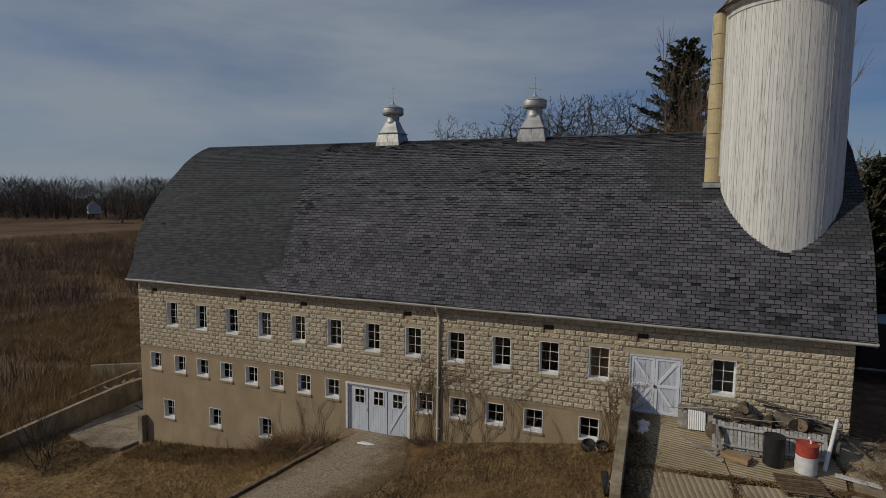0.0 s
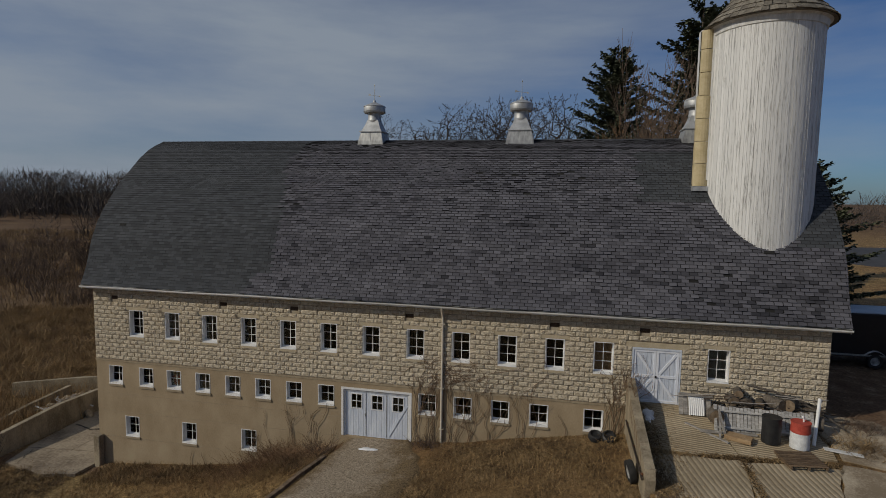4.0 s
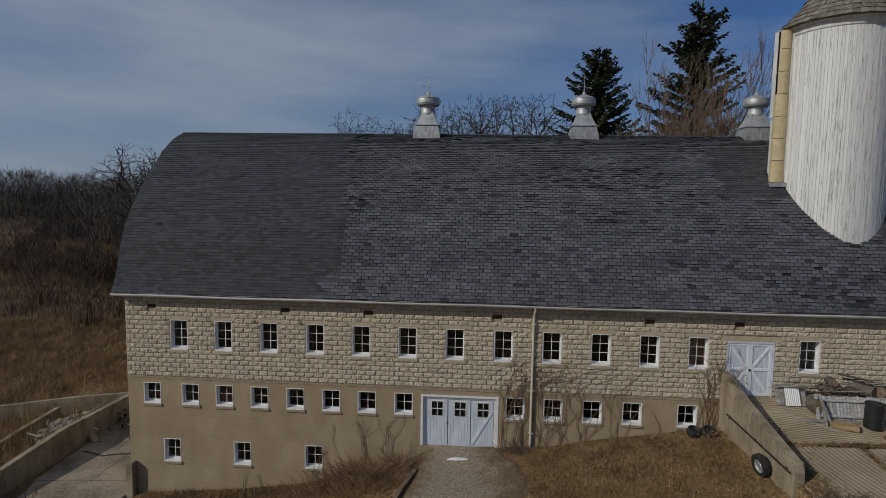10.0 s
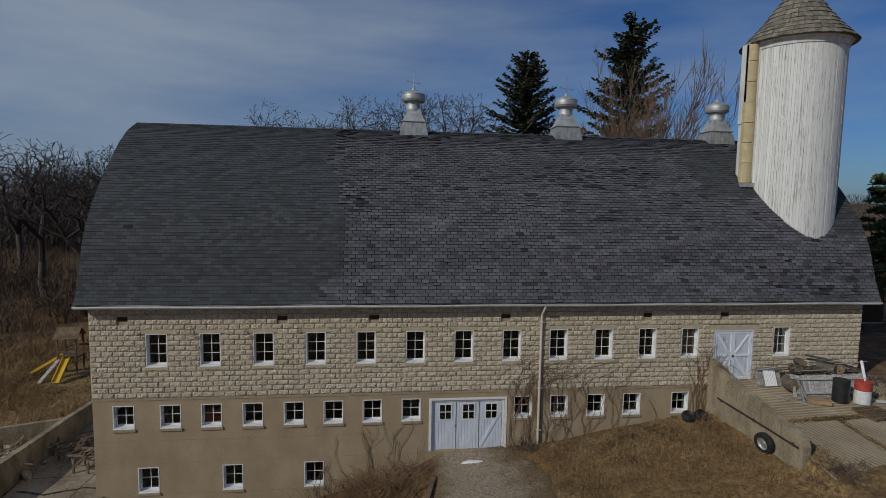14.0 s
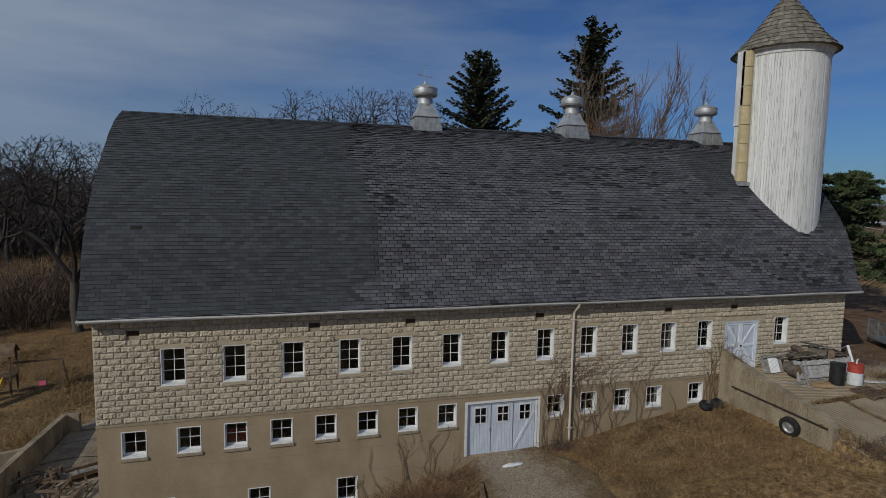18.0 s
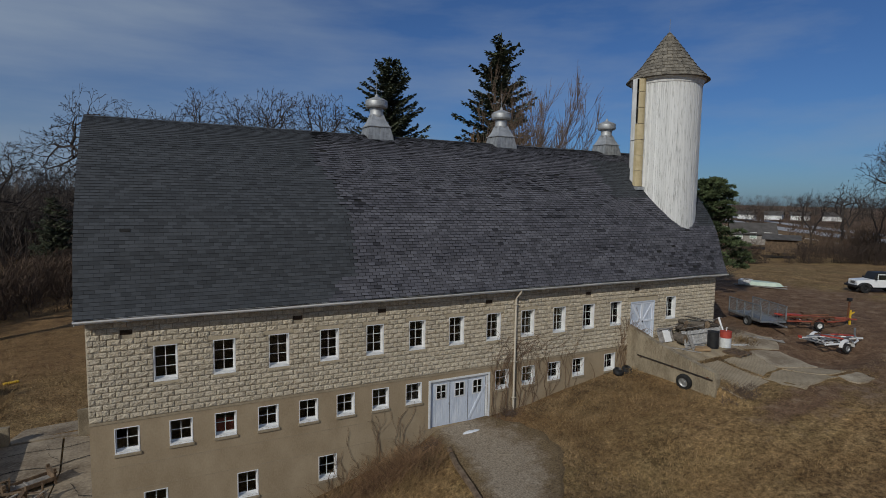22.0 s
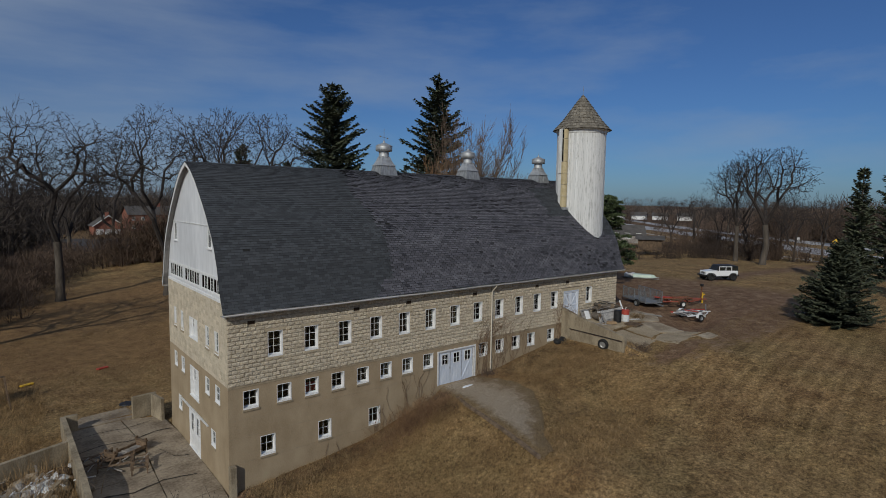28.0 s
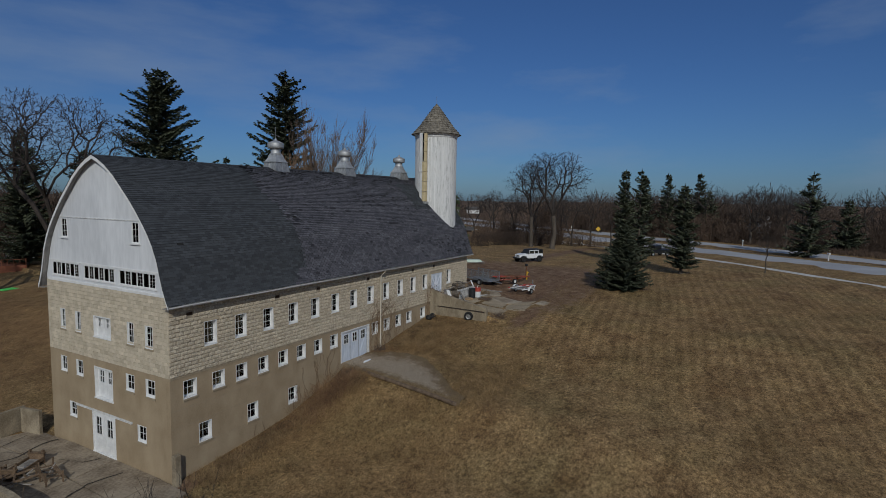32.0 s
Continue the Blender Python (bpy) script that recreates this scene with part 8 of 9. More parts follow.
post_sign(113.0, 6.9, 3.3, M_YELLOW, (0.85, 0.04, 0.85), "yellow diamond road sign on a post")
post_sign(111.5, 12.6, 3.6, M_WHITE, (0.4, 0.04, 0.5), "white road sign on a post")
for x, y in ((129.0, -22.6), (97.4, -36.0)):
    mb = thing("mailbox", "white mailbox on a post across the road", "mailbox", "mailboxes", pose(x, y, gz(x, y), 0, 0, 35))
    bar("post", (0, 0, 0), (0, 0, 1.2), 0.12, M_WHITE, mb)
    boxpart("box", (-0.25, -0.12, 1.15, 0.25, 0.12, 1.42), M_WHITE, mb, bevel=0.03)

# rusty kerb beside the gravel
kb = [(12.95, -1.9), (12.58, -3.3), (12.36, -4.7), (12.02, -6.4), (11.55, -8.3), (11.1, -10.1)]
kerb = thing("kerb_timber", "brown weathered timbers edging the gravel drive", "kerb")
for (xa, ya), (xb, yb) in zip(kb[:-1], kb[1:]):
    bar("timber", (xa, ya, gz(xa + 0.35, ya) + 0.02), (xb + 0.02 * (xa - xb), yb + 0.02 * (ya - yb), gz(xb + 0.35, yb) + 0.0), 0.16, M_KERB, kerb, 0.16)

# ---- climbers, brambles and shrubs ----
def vine(x, z0, height, spread, n, seed, label, wall_y=-0.03, arch=0.0):
    """Woody stems wandering up a wall, turning sideways near the top when arch is set."""
    rr = random.Random(seed)
    g = Geo()

    def run(px, pz, ang, ln, r, depth, side):
        pts = [(px, wall_y - 0.012, pz)]
        m = max(5, int(ln / 0.11))
        drift = 0.0
        for i in range(m):
            drift = drift * 0.5 + rr.uniform(-0.24, 0.24)
            up = math.pi / 2 - side * arch * smoothstep(0.45, 0.8, (pz - z0) / max(height, 0.1))
            ang += drift + (up - ang) * 0.22
            px += math.cos(ang) * ln / m
            pz += math.sin(ang) * ln / m
            pts.append((px, wall_y - 0.012 - 0.02 * rr.random(), pz))
            if depth < 2 and i > m * 0.25 and rr.random() < (0.12 if depth == 0 else 0.07):
                run(px, pz, ang + rr.choice((-1, 1)) * rr.uniform(0.4, 1.2), ln * rr.uniform(0.18, 0.42), r * 0.6, depth + 1, rr.choice((-1, 1)))
        g.tube(pts, [r * (1 - 0.65 * i / len(pts)) + 0.003 for i in range(len(pts))], 4, cap=False)

    for k in range(n):
        run(x + rr.uniform(-spread, spread) * 0.5, z0 - 0.1, math.pi / 2 + rr.uniform(-0.4, 0.4), height * rr.uniform(0.6, 1.15), rr.uniform(0.006, 0.0115), 0, 1 if arch > 0.9 else rr.choice((-1, 1)))
    return tagged(g.link("vine", M_VINE), label, "vine", "bare vines")


vine(16.75, 2.9, 4.0, 0.9, 12, 1, "bare brown vine climbing beside the garage door", arch=1.2)
vine(17.9, 3.0, 4.1, 0.7, 8, 2, "bare brown vine spreading over the wall beside the downspout", arch=1.5)
vine(19.1, 3.2, 3.7, 1.4, 8, 3, "bare brown vine climbing the wall", arch=1.3)
vine(20.9, 3.5, 2.9, 1.2, 4, 4, "thin bare vine on the wall", arch=0.6)
vine(22.7, 3.9, 1.5, 0.8, 1, 9, "thin bare vine on the wall")
vine(24.45, 4.2, 3.3, 0.8, 10, 5, "bare brown vine climbing at the retaining wall", arch=0.8)
vine(8.4, 1.2, 1.5, 2.4, 4, 6, "thin bare vine stems on the tan wall", arch=0.4)
vine(10.8, 1.8, 2.4, 2.6, 9, 7, "thin bare vine stems on the tan wall", arch=0.7)
vine(5.6, 0.6, 1.1, 1.6, 2, 8, "thin bare vine stems on the tan wall")


def bramble(x, y, r, h, n, seed, label, mt=None, twig=0.012):
    rr = random.Random(seed)
    g = Geo()
    for k in range(n):
        a, d = rr.uniform(0, 6.283), rr.uniform(0, r)
        px, py = x + d * math.cos(a), y + d * math.sin(a) * 0.6
        pz = gz(px, min(py, -0.05)) - 0.05
        b = rr.uniform(0, 6.283)
        ln = h * rr.uniform(0.5, 1.2)
        pts = []
        for i in range(6):
            s = i / 5
            pts.append((px + math.cos(b) * ln * 0.55 * s + rr.uniform(-0.05, 0.05), min(py + math.sin(b) * ln * 0.4 * s + rr.uniform(-0.05, 0.05), -0.08), pz + ln * (s - 0.45 * s * s) + rr.uniform(-0.03, 0.03)))
        g.tube(pts, [twig, twig * 0.9, twig * 0.8, twig * 0.6, twig * 0.5, twig * 0.3], 3, cap=False)
    return tagged(g.link("bramble", mt or M_TWIGR), label, "shrub", kind="stuff")


bramble(11.0, -1.8, 1.8, 1.35, 560, 1, "tangled bare bramble beside the gravel drive", M_CANE, 0.009)
bramble(9.3, -1.8, 1.9, 0.85, 480, 2, "tangled bare bramble on the bank", M_CANE, 0.008)
bramble(10.0, -1.0, 2.6, 1.5, 420, 12, "tall bare bramble canes along the tan wall", M_CANE, 0.008)
bramble(12.2, -1.0, 0.8, 1.2, 160, 3, "tangled dark bramble beside the garage door", M_TWIGR, 0.009)
bramble(10.4, -2.9, 2.3, 0.65, 560, 8, "dry straw-coloured weeds over the bramble mound", M_STRAW, 0.008)
bramble(11.8, -2.3, 1.0, 0.8, 300, 9, "brown dead stems spilling over the kerb", M_LITTER, 0.009)
bramble(16.9, -0.5, 0.7, 0.8, 90, 4, "bare bramble beside the downspout")
bramble(25.7, -6.3, 1.1, 0.6, 260, 5, "low bare bramble at the end of the retaining wall")
bramble(27.2, -7.6, 1.6, 0.35, 260, 10, "low brown brush along the edge of the ramp", M_LITTER, 0.009)
bramble(32.6, -1.6, 1.2, 0.7, 200, 6, "dry brush by the barn corner", M_LITTER)
bramble(33.2, -0.4, 1.0, 0.9, 160, 11, "dry brush by the barn corner", M_TWIGR, 0.009)
bramble(24.4, -0.8, 0.6, 0.5, 70, 7, "dry weeds beside the wall", M_STRAW)


def sapling(x, y, h, seed):
    rr = random.Random(seed)
    bush = thing("sapling", "bare sapling growing by the apron", "sapling", "bare saplings")
    for k in range(4):
        g = Geo()
        a = rr.uniform(0, 6.283)
        p = Vector((x + 0.2 * math.cos(a), y + 0.2 * math.sin(a), gz(x, y) - 0.05))
        d = Vector((math.cos(a) * 0.35, math.sin(a) * 0.35, 1)).normalized()
        pts = [p.copy()]
        for i in range(7):
            d = (d + Vector((rr.uniform(-0.12, 0.12), rr.uniform(-0.12, 0.12), 0.05))).normalized()
            p = p + d * h / 7
            pts.append(p.copy())
            if i > 1:
                e = p + (d + Vector((rr.uniform(-0.8, 0.8), rr.uniform(-0.8, 0.8), 0.3))).normalized() * h * 0.22
                g.tube([p, e], [0.010, 0.004], 3, cap=False)
        g.tube(pts, [0.022 - 0.0024 * i for i in range(8)], 4, cap=False)
        g.link("stem", M_TWIG, bush)
    return bush


# stems hanging over the retaining wall
hv = Geo()
for k in range(16):
    y = -rr_.uniform(0.1, 4.6)
    top = float(np.interp(-y, [0, 1.9, 4, 5.4], [6.52, 6.02, 5.62, 5.38]))
    x = 25.0 - 0.015
    pts = [(25.15, y + 0.05, top + 0.005), (24.994, y, top + 0.006)]
    ln = rr_.uniform(0.2, 1.0)
    for i in range(6):
        y += rr_.uniform(-0.09, 0.09)
        pts.append((x + 0.008 - rr_.uniform(0.0, 0.012), y, top - ln * (i + 1) / 6))
    hv.tube(pts, [0.005] * 4 + [0.004] * 2 + [0.003] * 2, 3, cap=False)
for k in range(26):
    y = -rr_.uniform(0.0, 1.3)
    top = 6.52 - 0.26 * -y
    a = rr_.uniform(0, 6.28)
    hv.tube([(25.15, y, top), (25.15 + 0.25 * math.cos(a), y + 0.25 * math.sin(a), top + rr_.uniform(0.05, 0.3)), (25.15 + 0.6 * math.cos(a), y + 0.5 * math.sin(a) - 0.1, top + rr_.uniform(-0.2, 0.3))], [0.008, 0.006, 0.004], 3, cap=False)
tagged(hv.link("vine", M_VINE), "bare vine hanging over the retaining wall", "vine", "bare vines")
for k, (x, y) in enumerate(((-3.1, -3.9), (-2.4, -3.4), (-4.0, -3.0), (-1.7, -4.3))):
    sapling(x, y, 2.3, 60 + k)

# small flashed vent in the newer shingles
tagged(obox("roof_vent", (0.34, 0.03, 0.13), pose(1.24, 0.672, 11.95, -27, 0, 0), M_UNDER, None, 0.008), "small dark vent set in the shingles", "roof vent")

# cracks in the apron, filled with earth
for k, pts in enumerate((((-5.4, 9.4), (-4.0, 9.9), (-2.6, 9.6), (-1.2, 10.3), (-0.1, 10.2)), ((-3.2, 12.9), (-2.9, 11.2), (-2.2, 9.9), (-2.0, 8.2)), ((-5.0, 3.4), (-3.6, 3.0), (-2.2, 3.5), (-0.2, 3.1)), ((-4.4, 0.2), (-3.8, -1.2), (-4.1, -2.6), (-3.4, -3.6)), ((-5.3, 11.6), (-3.9, 12.0), (-2.4, 11.8), (-0.6, 12.4)), ((-1.6, 7.4), (-1.1, 6.1), (-0.2, 5.6)))):
    g = Geo()
    rq = random.Random(k)
    w0 = rq.uniform(0.02, 0.05)
    fine_pts = []
    for (xa, ya), (xb, yb) in zip(pts[:-1], pts[1:]):
        for i in range(5):
            fine_pts.append((xa + (xb - xa) * i / 5 + rq.uniform(-0.05, 0.05), ya + (yb - ya) * i / 5 + rq.uniform(-0.05, 0.05)))
    for (xa, ya), (xb, yb) in zip(fine_pts[:-1], fine_pts[1:]):
        wa, wb = w0 * rq.uniform(0.5, 1.3), w0 * rq.uniform(0.5, 1.3)
        g.face([(xa, ya - wa, 0.041), (xb, yb - wb, 0.041), (xb, yb + wb, 0.041), (xa, ya + wa, 0.041)])
    put("crack", g.mesh("crack", M_DARKIN), apron)

# ---- woods, reeds and grass: what nobody could count ----
NP = np.random.RandomState(4)


def far_woods(name, spots, label, mt, blades=90, seed=1):
    """Many thin upright twigs gathered into crowns."""
    rs = np.random.RandomState(seed)
    P, H = np.array([s[:3] for s in spots]), np.array([s[3] for s in spots])
    n = len(spots)
    blades = int(blades * 0.95)
    N = n * blades
    own = np.repeat(np.arange(n), blades)
    h = H[own]
    u = rs.rand(N)
    kind = rs.rand(N) < 0.025
    ang, rad = rs.rand(N) * 6.283, np.sqrt(rs.rand(N))
    zf = 0.06 + 0.86 * u
    wid = h * 0.34 * np.sqrt(np.clip(1 - ((zf - 0.58) / 0.62) ** 2, 0.02, 1))
    base = P[own] + np.stack([np.cos(ang) * rad * wid, np.sin(ang) * rad * wid, zf * h], 1)
    d = np.stack([np.cos(ang) * rs.rand(N) * 0.9 + rs.randn(N) * 0.25, np.sin(ang) * rs.rand(N) * 0.9 + rs.randn(N) * 0.25, 0.35 + rs.rand(N) * 0.9], 1)
    d /= np.linalg.norm(d, axis=1)[:, None]
    ln = h * (0.10 + 0.14 * rs.rand(N))
    w = h * (0.0035 + 0.0048 * rs.rand(N))
    # trunks
    base[kind] = P[own][kind] + np.stack([rs.randn(kind.sum()) * 0.02, rs.randn(kind.sum()) * 0.02, np.zeros(kind.sum())], 1) * h[kind][:, None]
    d[kind] = np.stack([rs.randn(kind.sum()) * 0.1, rs.randn(kind.sum()) * 0.1, np.ones(kind.sum())], 1)
    ln[kind] = h[kind] * 0.7
    w[kind] = h[kind] * 0.010
    sd = np.cross(d, rs.randn(N, 3))
    sd /= np.linalg.norm(sd, axis=1)[:, None]
    v = np.stack([base - sd * w[:, None], base + sd * w[:, None], base + d * ln[:, None]], 1).reshape(-1, 3)
    f = np.arange(3 * N).reshape(-1, 3)
    ob = arrays(name, v, f, mt)
    return tagged(ob, label, "woods", kind="stuff")


def belt(path, width, n, h0, h1, seed):
    rs = np.random.RandomState(seed)
    out = []
    path = np.array(path, float)
    for i in range(n):
        k = rs.rand() * (len(path) - 1)
        j = int(k)
        p = path[j] + (path[min(j + 1, len(path) - 1)] - path[j]) * (k - j)
        x, y = p[0] + rs.randn() * width * 0.4, p[1] + rs.randn() * width * 0.4
        out.append((x, y, gz(x, y) - 0.3, h0 + (h1 - h0) * rs.rand()))
    return out


far_woods("far_woods", belt([(-420, 60), (-330, 170), (-230, 240), (-120, 270), (-30, 260)], 70, 700, 12, 24, 5), "dense bare brown woods beyond the reed field", M_WOODS, 170, 2)
far_woods("far_woods", belt([(-110, 120), (-75, 105), (-45, 98)], 18, 80, 7, 14, 6), "bare grey-brown woods behind the meadow", M_WOODS, 260, 3)
far_woods("far_woods", belt([(-40, 235), (20, 225), (70, 225), (140, 240), (230, 210), (330, 150), (420, 60), (430, -60)], 60, 620, 7, 13, 7), "bare brown woods along the horizon", M_WOODS, 150, 4)
far_woods("far_woods", belt([(88, 42), (97, 30), (99, 20)], 5, 45, 1.5, 3.5, 8), "thicket of bare brown trees beside the road", M_BRUSH, 300, 5)
far_woods("far_woods", belt([(235, 130), (200, 70), (172, 26), (158, -8), (148, -35), (138, -60), (126, -85)], 20, 190, 3.5, 9.5, 9), "bare brown trees and hedges across the road", M_WOODS_DARK, 240, 6)
far_woods("far_woods", belt([(108, 38), (104, 26), (101, 16), (98, 6)], 4, 90, 2.5, 5.5, 97), "reddish-brown bare thicket behind the shade trees", M_BRUSH, 300, 98)
far_woods("far_woods", belt([(62, 27), (76, 25), (88, 20), (93, 12)], 2, 60, 1.5, 3.4, 99), "low dark shrubs along the far side of the lawn", M_WOODS_DARK, 320, 100)
far_woods("far_woods", belt([(101, 4), (97, -5), (91, -12)], 1.5, 26, 1.2, 2.6, 101), "low bare brush before the road", M_BRUSH, 260, 102)
far_woods("far_woods", belt([(52, 24), (66, 32), (84, 34)], 4, 60, 1.5, 3, 10), "bare hedge along the far side of the yard", M_BRUSH, 200, 7)
far_woods("far_woods", belt([(-64, 66), (-46, 56), (-32, 48)], 9, 90, 2.5, 6.5, 11), "dark bare undergrowth below the oaks", M_BRUSH, 320, 8)

far_woods("far_woods", belt([(185, 46), (171, 24), (163, 4), (162, -14)], 9, 80, 4, 12.5, 12), "reddish-brown bare thicket across the road", M_BRUSH, 300, 13)
far_woods("far_woods", belt([(150, -8), (142, -26), (134, -44), (124, -64)], 6, 90, 2.5, 5.5, 14), "dark hedges before the houses across the road", M_BRUSH, 260, 15)
far_woods("far_woods", belt([(182, 30), (172, 0), (160, -30), (150, -60), (135, -90)], 14, 130, 8, 14, 61), "grey-brown bare woods rising behind the road", M_WOODS_DARK, 240, 62)
far_woods("far_woods", belt([(152, 2), (146, -10), (140, -20)], 5, 50, 3, 8, 63), "dark undergrowth below the trees across the road", M_BRUSH, 260, 64)

far_woods("far_woods", belt([(-34, 50), (-22, 56), (-10, 64)], 6, 60, 1.5, 4.0, 17), "low dark bare undergrowth below the oaks", M_BRUSH, 240, 18)

far_woods("far_woods", belt([(-24, 36), (-17, 46), (-12.5, 55), (-9.5, 64), (-7, 79), (-1.5, 91), (8, 106)], 8, 280, 2.4, 5.5, 65), "dark brown thicket along the edge of the west lawn", M_BRUSH, 300, 66)

far_woods("far_woods", belt([(8, 94), (17, 93), (25, 97)], 4, 50, 6.5, 10, 95), "dark bare thicket beside the cottage", M_BRUSH, 280, 96)
far_woods("far_woods", belt([(21, 97), (32, 91), (48, 80)], 6, 90, 7, 13, 93), "dark bare woods behind the cottage", M_BRUSH, 260, 94)
far_woods("far_woods", belt([(-60, 250), (-10, 222), (30, 214), (75, 216)], 16, 260, 10, 17, 91), "dim bare woods behind the brick houses", M_WOODS, 240, 92)
far_woods("far_woods", belt([(-60, 98), (-30, 108), (-12, 116), (-3, 122)], 12, 130, 8, 15, 69), "dim bare woods behind the west lawn", M_WOODS, 260, 70)


def blades(name, x, y, h, w, mt, label, category, lean=0.3, seed=1, z=None):
    rs = np.random.RandomState(seed)
    n = len(x)
    z = ground_z(x, y) - 0.02 if z is None else z
    a = rs.rand(n) * 6.283
    b = np.stack([x, y, z], 1)
    sd = np.stack([np.cos(a), np.sin(a), np.zeros(n)], 1) * (w * (0.6 + 0.8 * rs.rand(n)))[:, None]
    tip = b + np.stack([rs.randn(n) * lean * h, rs.randn(n) * lean * h, h], 1)
    v = np.stack([b - sd, b + sd, tip], 1).reshape(-1, 3)
    ob = arrays(name, v, np.arange(3 * n).reshape(-1, 3), mt)
    return tagged(ob, label, category, kind="stuff")


def clump(n, x0, x1, y0, y1, per, rad, seed):
    rs = np.random.RandomState(seed)
    cx, cy = x0 + (x1 - x0) * rs.rand(n), y0 + (y1 - y0) * rs.rand(n)
    return np.repeat(cx, per) + rs.randn(n * per) * rad, np.repeat(cy, per) + rs.randn(n * per) * rad


# wild reed field to the west
x, y = clump(5600, -150, -11, -8, 130, 16, 0.5, 21)
glade = (x > -38) & (y > 8.5 + 2 * np.sin(x * 0.5)) & (y < 31)
keep_ = (x + 0.25 * np.clip(y - 12, 0, 60) < -11) & ((x < -16) | (y < 40)) & (~glade | (NP.rand(len(x)) < 0.12))
x, y = x[keep_], y[keep_]
blades("reeds", x, y, 0.5 + 1.1 * NP.rand(len(x)), np.full(len(x), 0.03), M_REED, "dry brown reeds and tall grass in the wild field", "reeds", 0.25, 22)
x, y = clump(420, -110, -13, -6, 90, 60, 1.1, 23)
keep_ = (x + 0.35 * np.clip(y - 12, 0, 60) < -14) & ~((x > -37) & (y > 8.5) & (y < 31))
x, y = x[keep_], y[keep_]
blades("brush", x, y, 1.2 + 2.4 * NP.rand(len(x)), np.full(len(x), 0.026), M_TWIGR, "bare reddish brush growing in the wild field", "brush", 0.35, 24)
x, y = clump(130, -13.5, -6.2, -6.0, 9.0, 50, 0.5, 43)
blades("brush", x, y, 0.5 + 1.2 * NP.rand(len(x)), np.full(len(x), 0.014), M_REED, "tall dry weeds beyond the yard wall", "weeds", 0.35, 44)
x, y = clump(420, -17.0, -6.4, 4.0, 26.0, 40, 0.45, 45)
keep_ = (x < -6.2) & ((x < -10.5) | (y > 9.5)) & ((x + 11.5) ** 2 + (y - 20.5) ** 2 > 9)
blades("straw_grass", x[keep_], y[keep_], 0.15 + 0.55 * NP.rand(keep_.sum()), np.full(keep_.sum(), 0.012), M_STRAW, "matted orange dry grass on the edge of the wild field", "grass", 0.7, 46)
x, y = clump(1300, -40.0, -13.0, 8.5, 31.0, 40, 0.5, 47)
blades("straw_grass", x, y, 0.2 + 0.6 * NP.rand(len(x)), np.full(len(x), 0.018), M_STRAW, "matted orange dry grass in a clearing of the wild field", "grass", 0.8, 48)
x, y = clump(260, -6.2, -0.4, -4.6, -1.4, 24, 0.25, 49)
blades("dead_leaves", x, y, 0.04 + 0.14 * NP.rand(len(x)), np.full(len(x), 0.018), M_LITTER, "brown dead leaves and stalks over the soil by the apron", "dead leaves", 0.9, 50)
# unmown verges of the road
rs_ = np.random.RandomState(67)
s_, w_ = rs_.uniform(-2.2, 1.6, 26000) * 22.4, np.where(rs_.rand(26000) < 0.2, rs_.uniform(13.2, 17.2, 26000), rs_.uniform(30.0, 52.0, 26000))
blades("verge_grass", 92.3 - 0.70 * s_ + 0.70 * w_, -22.2 - 0.71 * s_ - 0.71 * w_, np.where(w_ < 20, 0.18, 0.9) * (0.5 + rs_.rand(26000)), np.full(26000, 0.05), M_BRUSH, "dark unmown grass and scrub on the road verges", "grass", 0.5, 68)
# the lower end of the drive is overgrown
x, y = clump(520, 11.2, 17.6, -12.2, -3.0, 26, 0.28, 71)
keep_ = NP.rand(len(x)) < np.clip(np.maximum((-y - 5.6) / 4.0, (x - 15.6 - 0.5 * np.sin(y * 2.0)) / 1.6), 0, 1)
blades("dead_leaves", x[keep_], y[keep_], 0.04 + 0.12 * NP.rand(keep_.sum()), np.full(keep_.sum(), 0.022), M_LITTER, "brown dead leaves and grass over the end of the drive", "dead leaves", 0.9, 72)
# leaves and dirt drifted along the retaining wall and in the gaps of the ramp
rs_ = np.random.RandomState(81)
x = np.concatenate([25.32 + np.abs(rs_.randn(9000)) * 0.42, rs_.uniform(25.4, 31.4, 2600), 28.42 + rs_.randn(1200) * 0.08])
y = np.concatenate([-rs_.uniform(0.1, 6.6, 9000), rs_.randn(2600) * 0.08, -rs_.uniform(2.9, 5.8, 1200)])
y[9000:11600] += -3.25 + 0.06 * (x[9000:11600] - 25.3)
blades("dead_leaves", x, y, 0.02 + 0.05 * rs_.rand(len(x)), np.full(len(x), 0.022), M_LITTER, "brown leaves drifted along the wall and the gaps of the ramp", "dead leaves", 1.1, 82, ground_z(x, y) + 0.06)
# long straw along the south wall and below the bank
x, y = clump(900, 0.6, 13.0, -1.9, -0.15, 16, 0.18, 25)
keep_ = (y < -0.06) & ((x < 12.9) | (x > 16.3))
blades("long_grass", x[keep_], y[keep_], 0.06 + 0.20 * NP.rand(keep_.sum()), np.full(keep_.sum(), 0.014), M_LITTER, "dry brown grass and leaves along the wall", "grass", 0.45, 26)
x, y = clump(2600, 16.0, 25.0, -5.5, -0.15, 20, 0.30, 27)
keep_ = (y < -0.06) & (x < 25.0)
blades("dead_leaves", x[keep_], y[keep_], 0.02 + 0.06 * NP.rand(keep_.sum()), np.full(keep_.sum(), 0.024), M_LITTER, "brown dead leaves and stalks on the bank by the wall", "dead leaves", 1.3, 28)
x, y = clump(2800, 1.0, 25.0, -12.0, -1.5, 14, 0.35, 29)
keep_ = ~((x > 11.9) & (x < 17.3) & (y > -8.5)) & (y < -0.8)
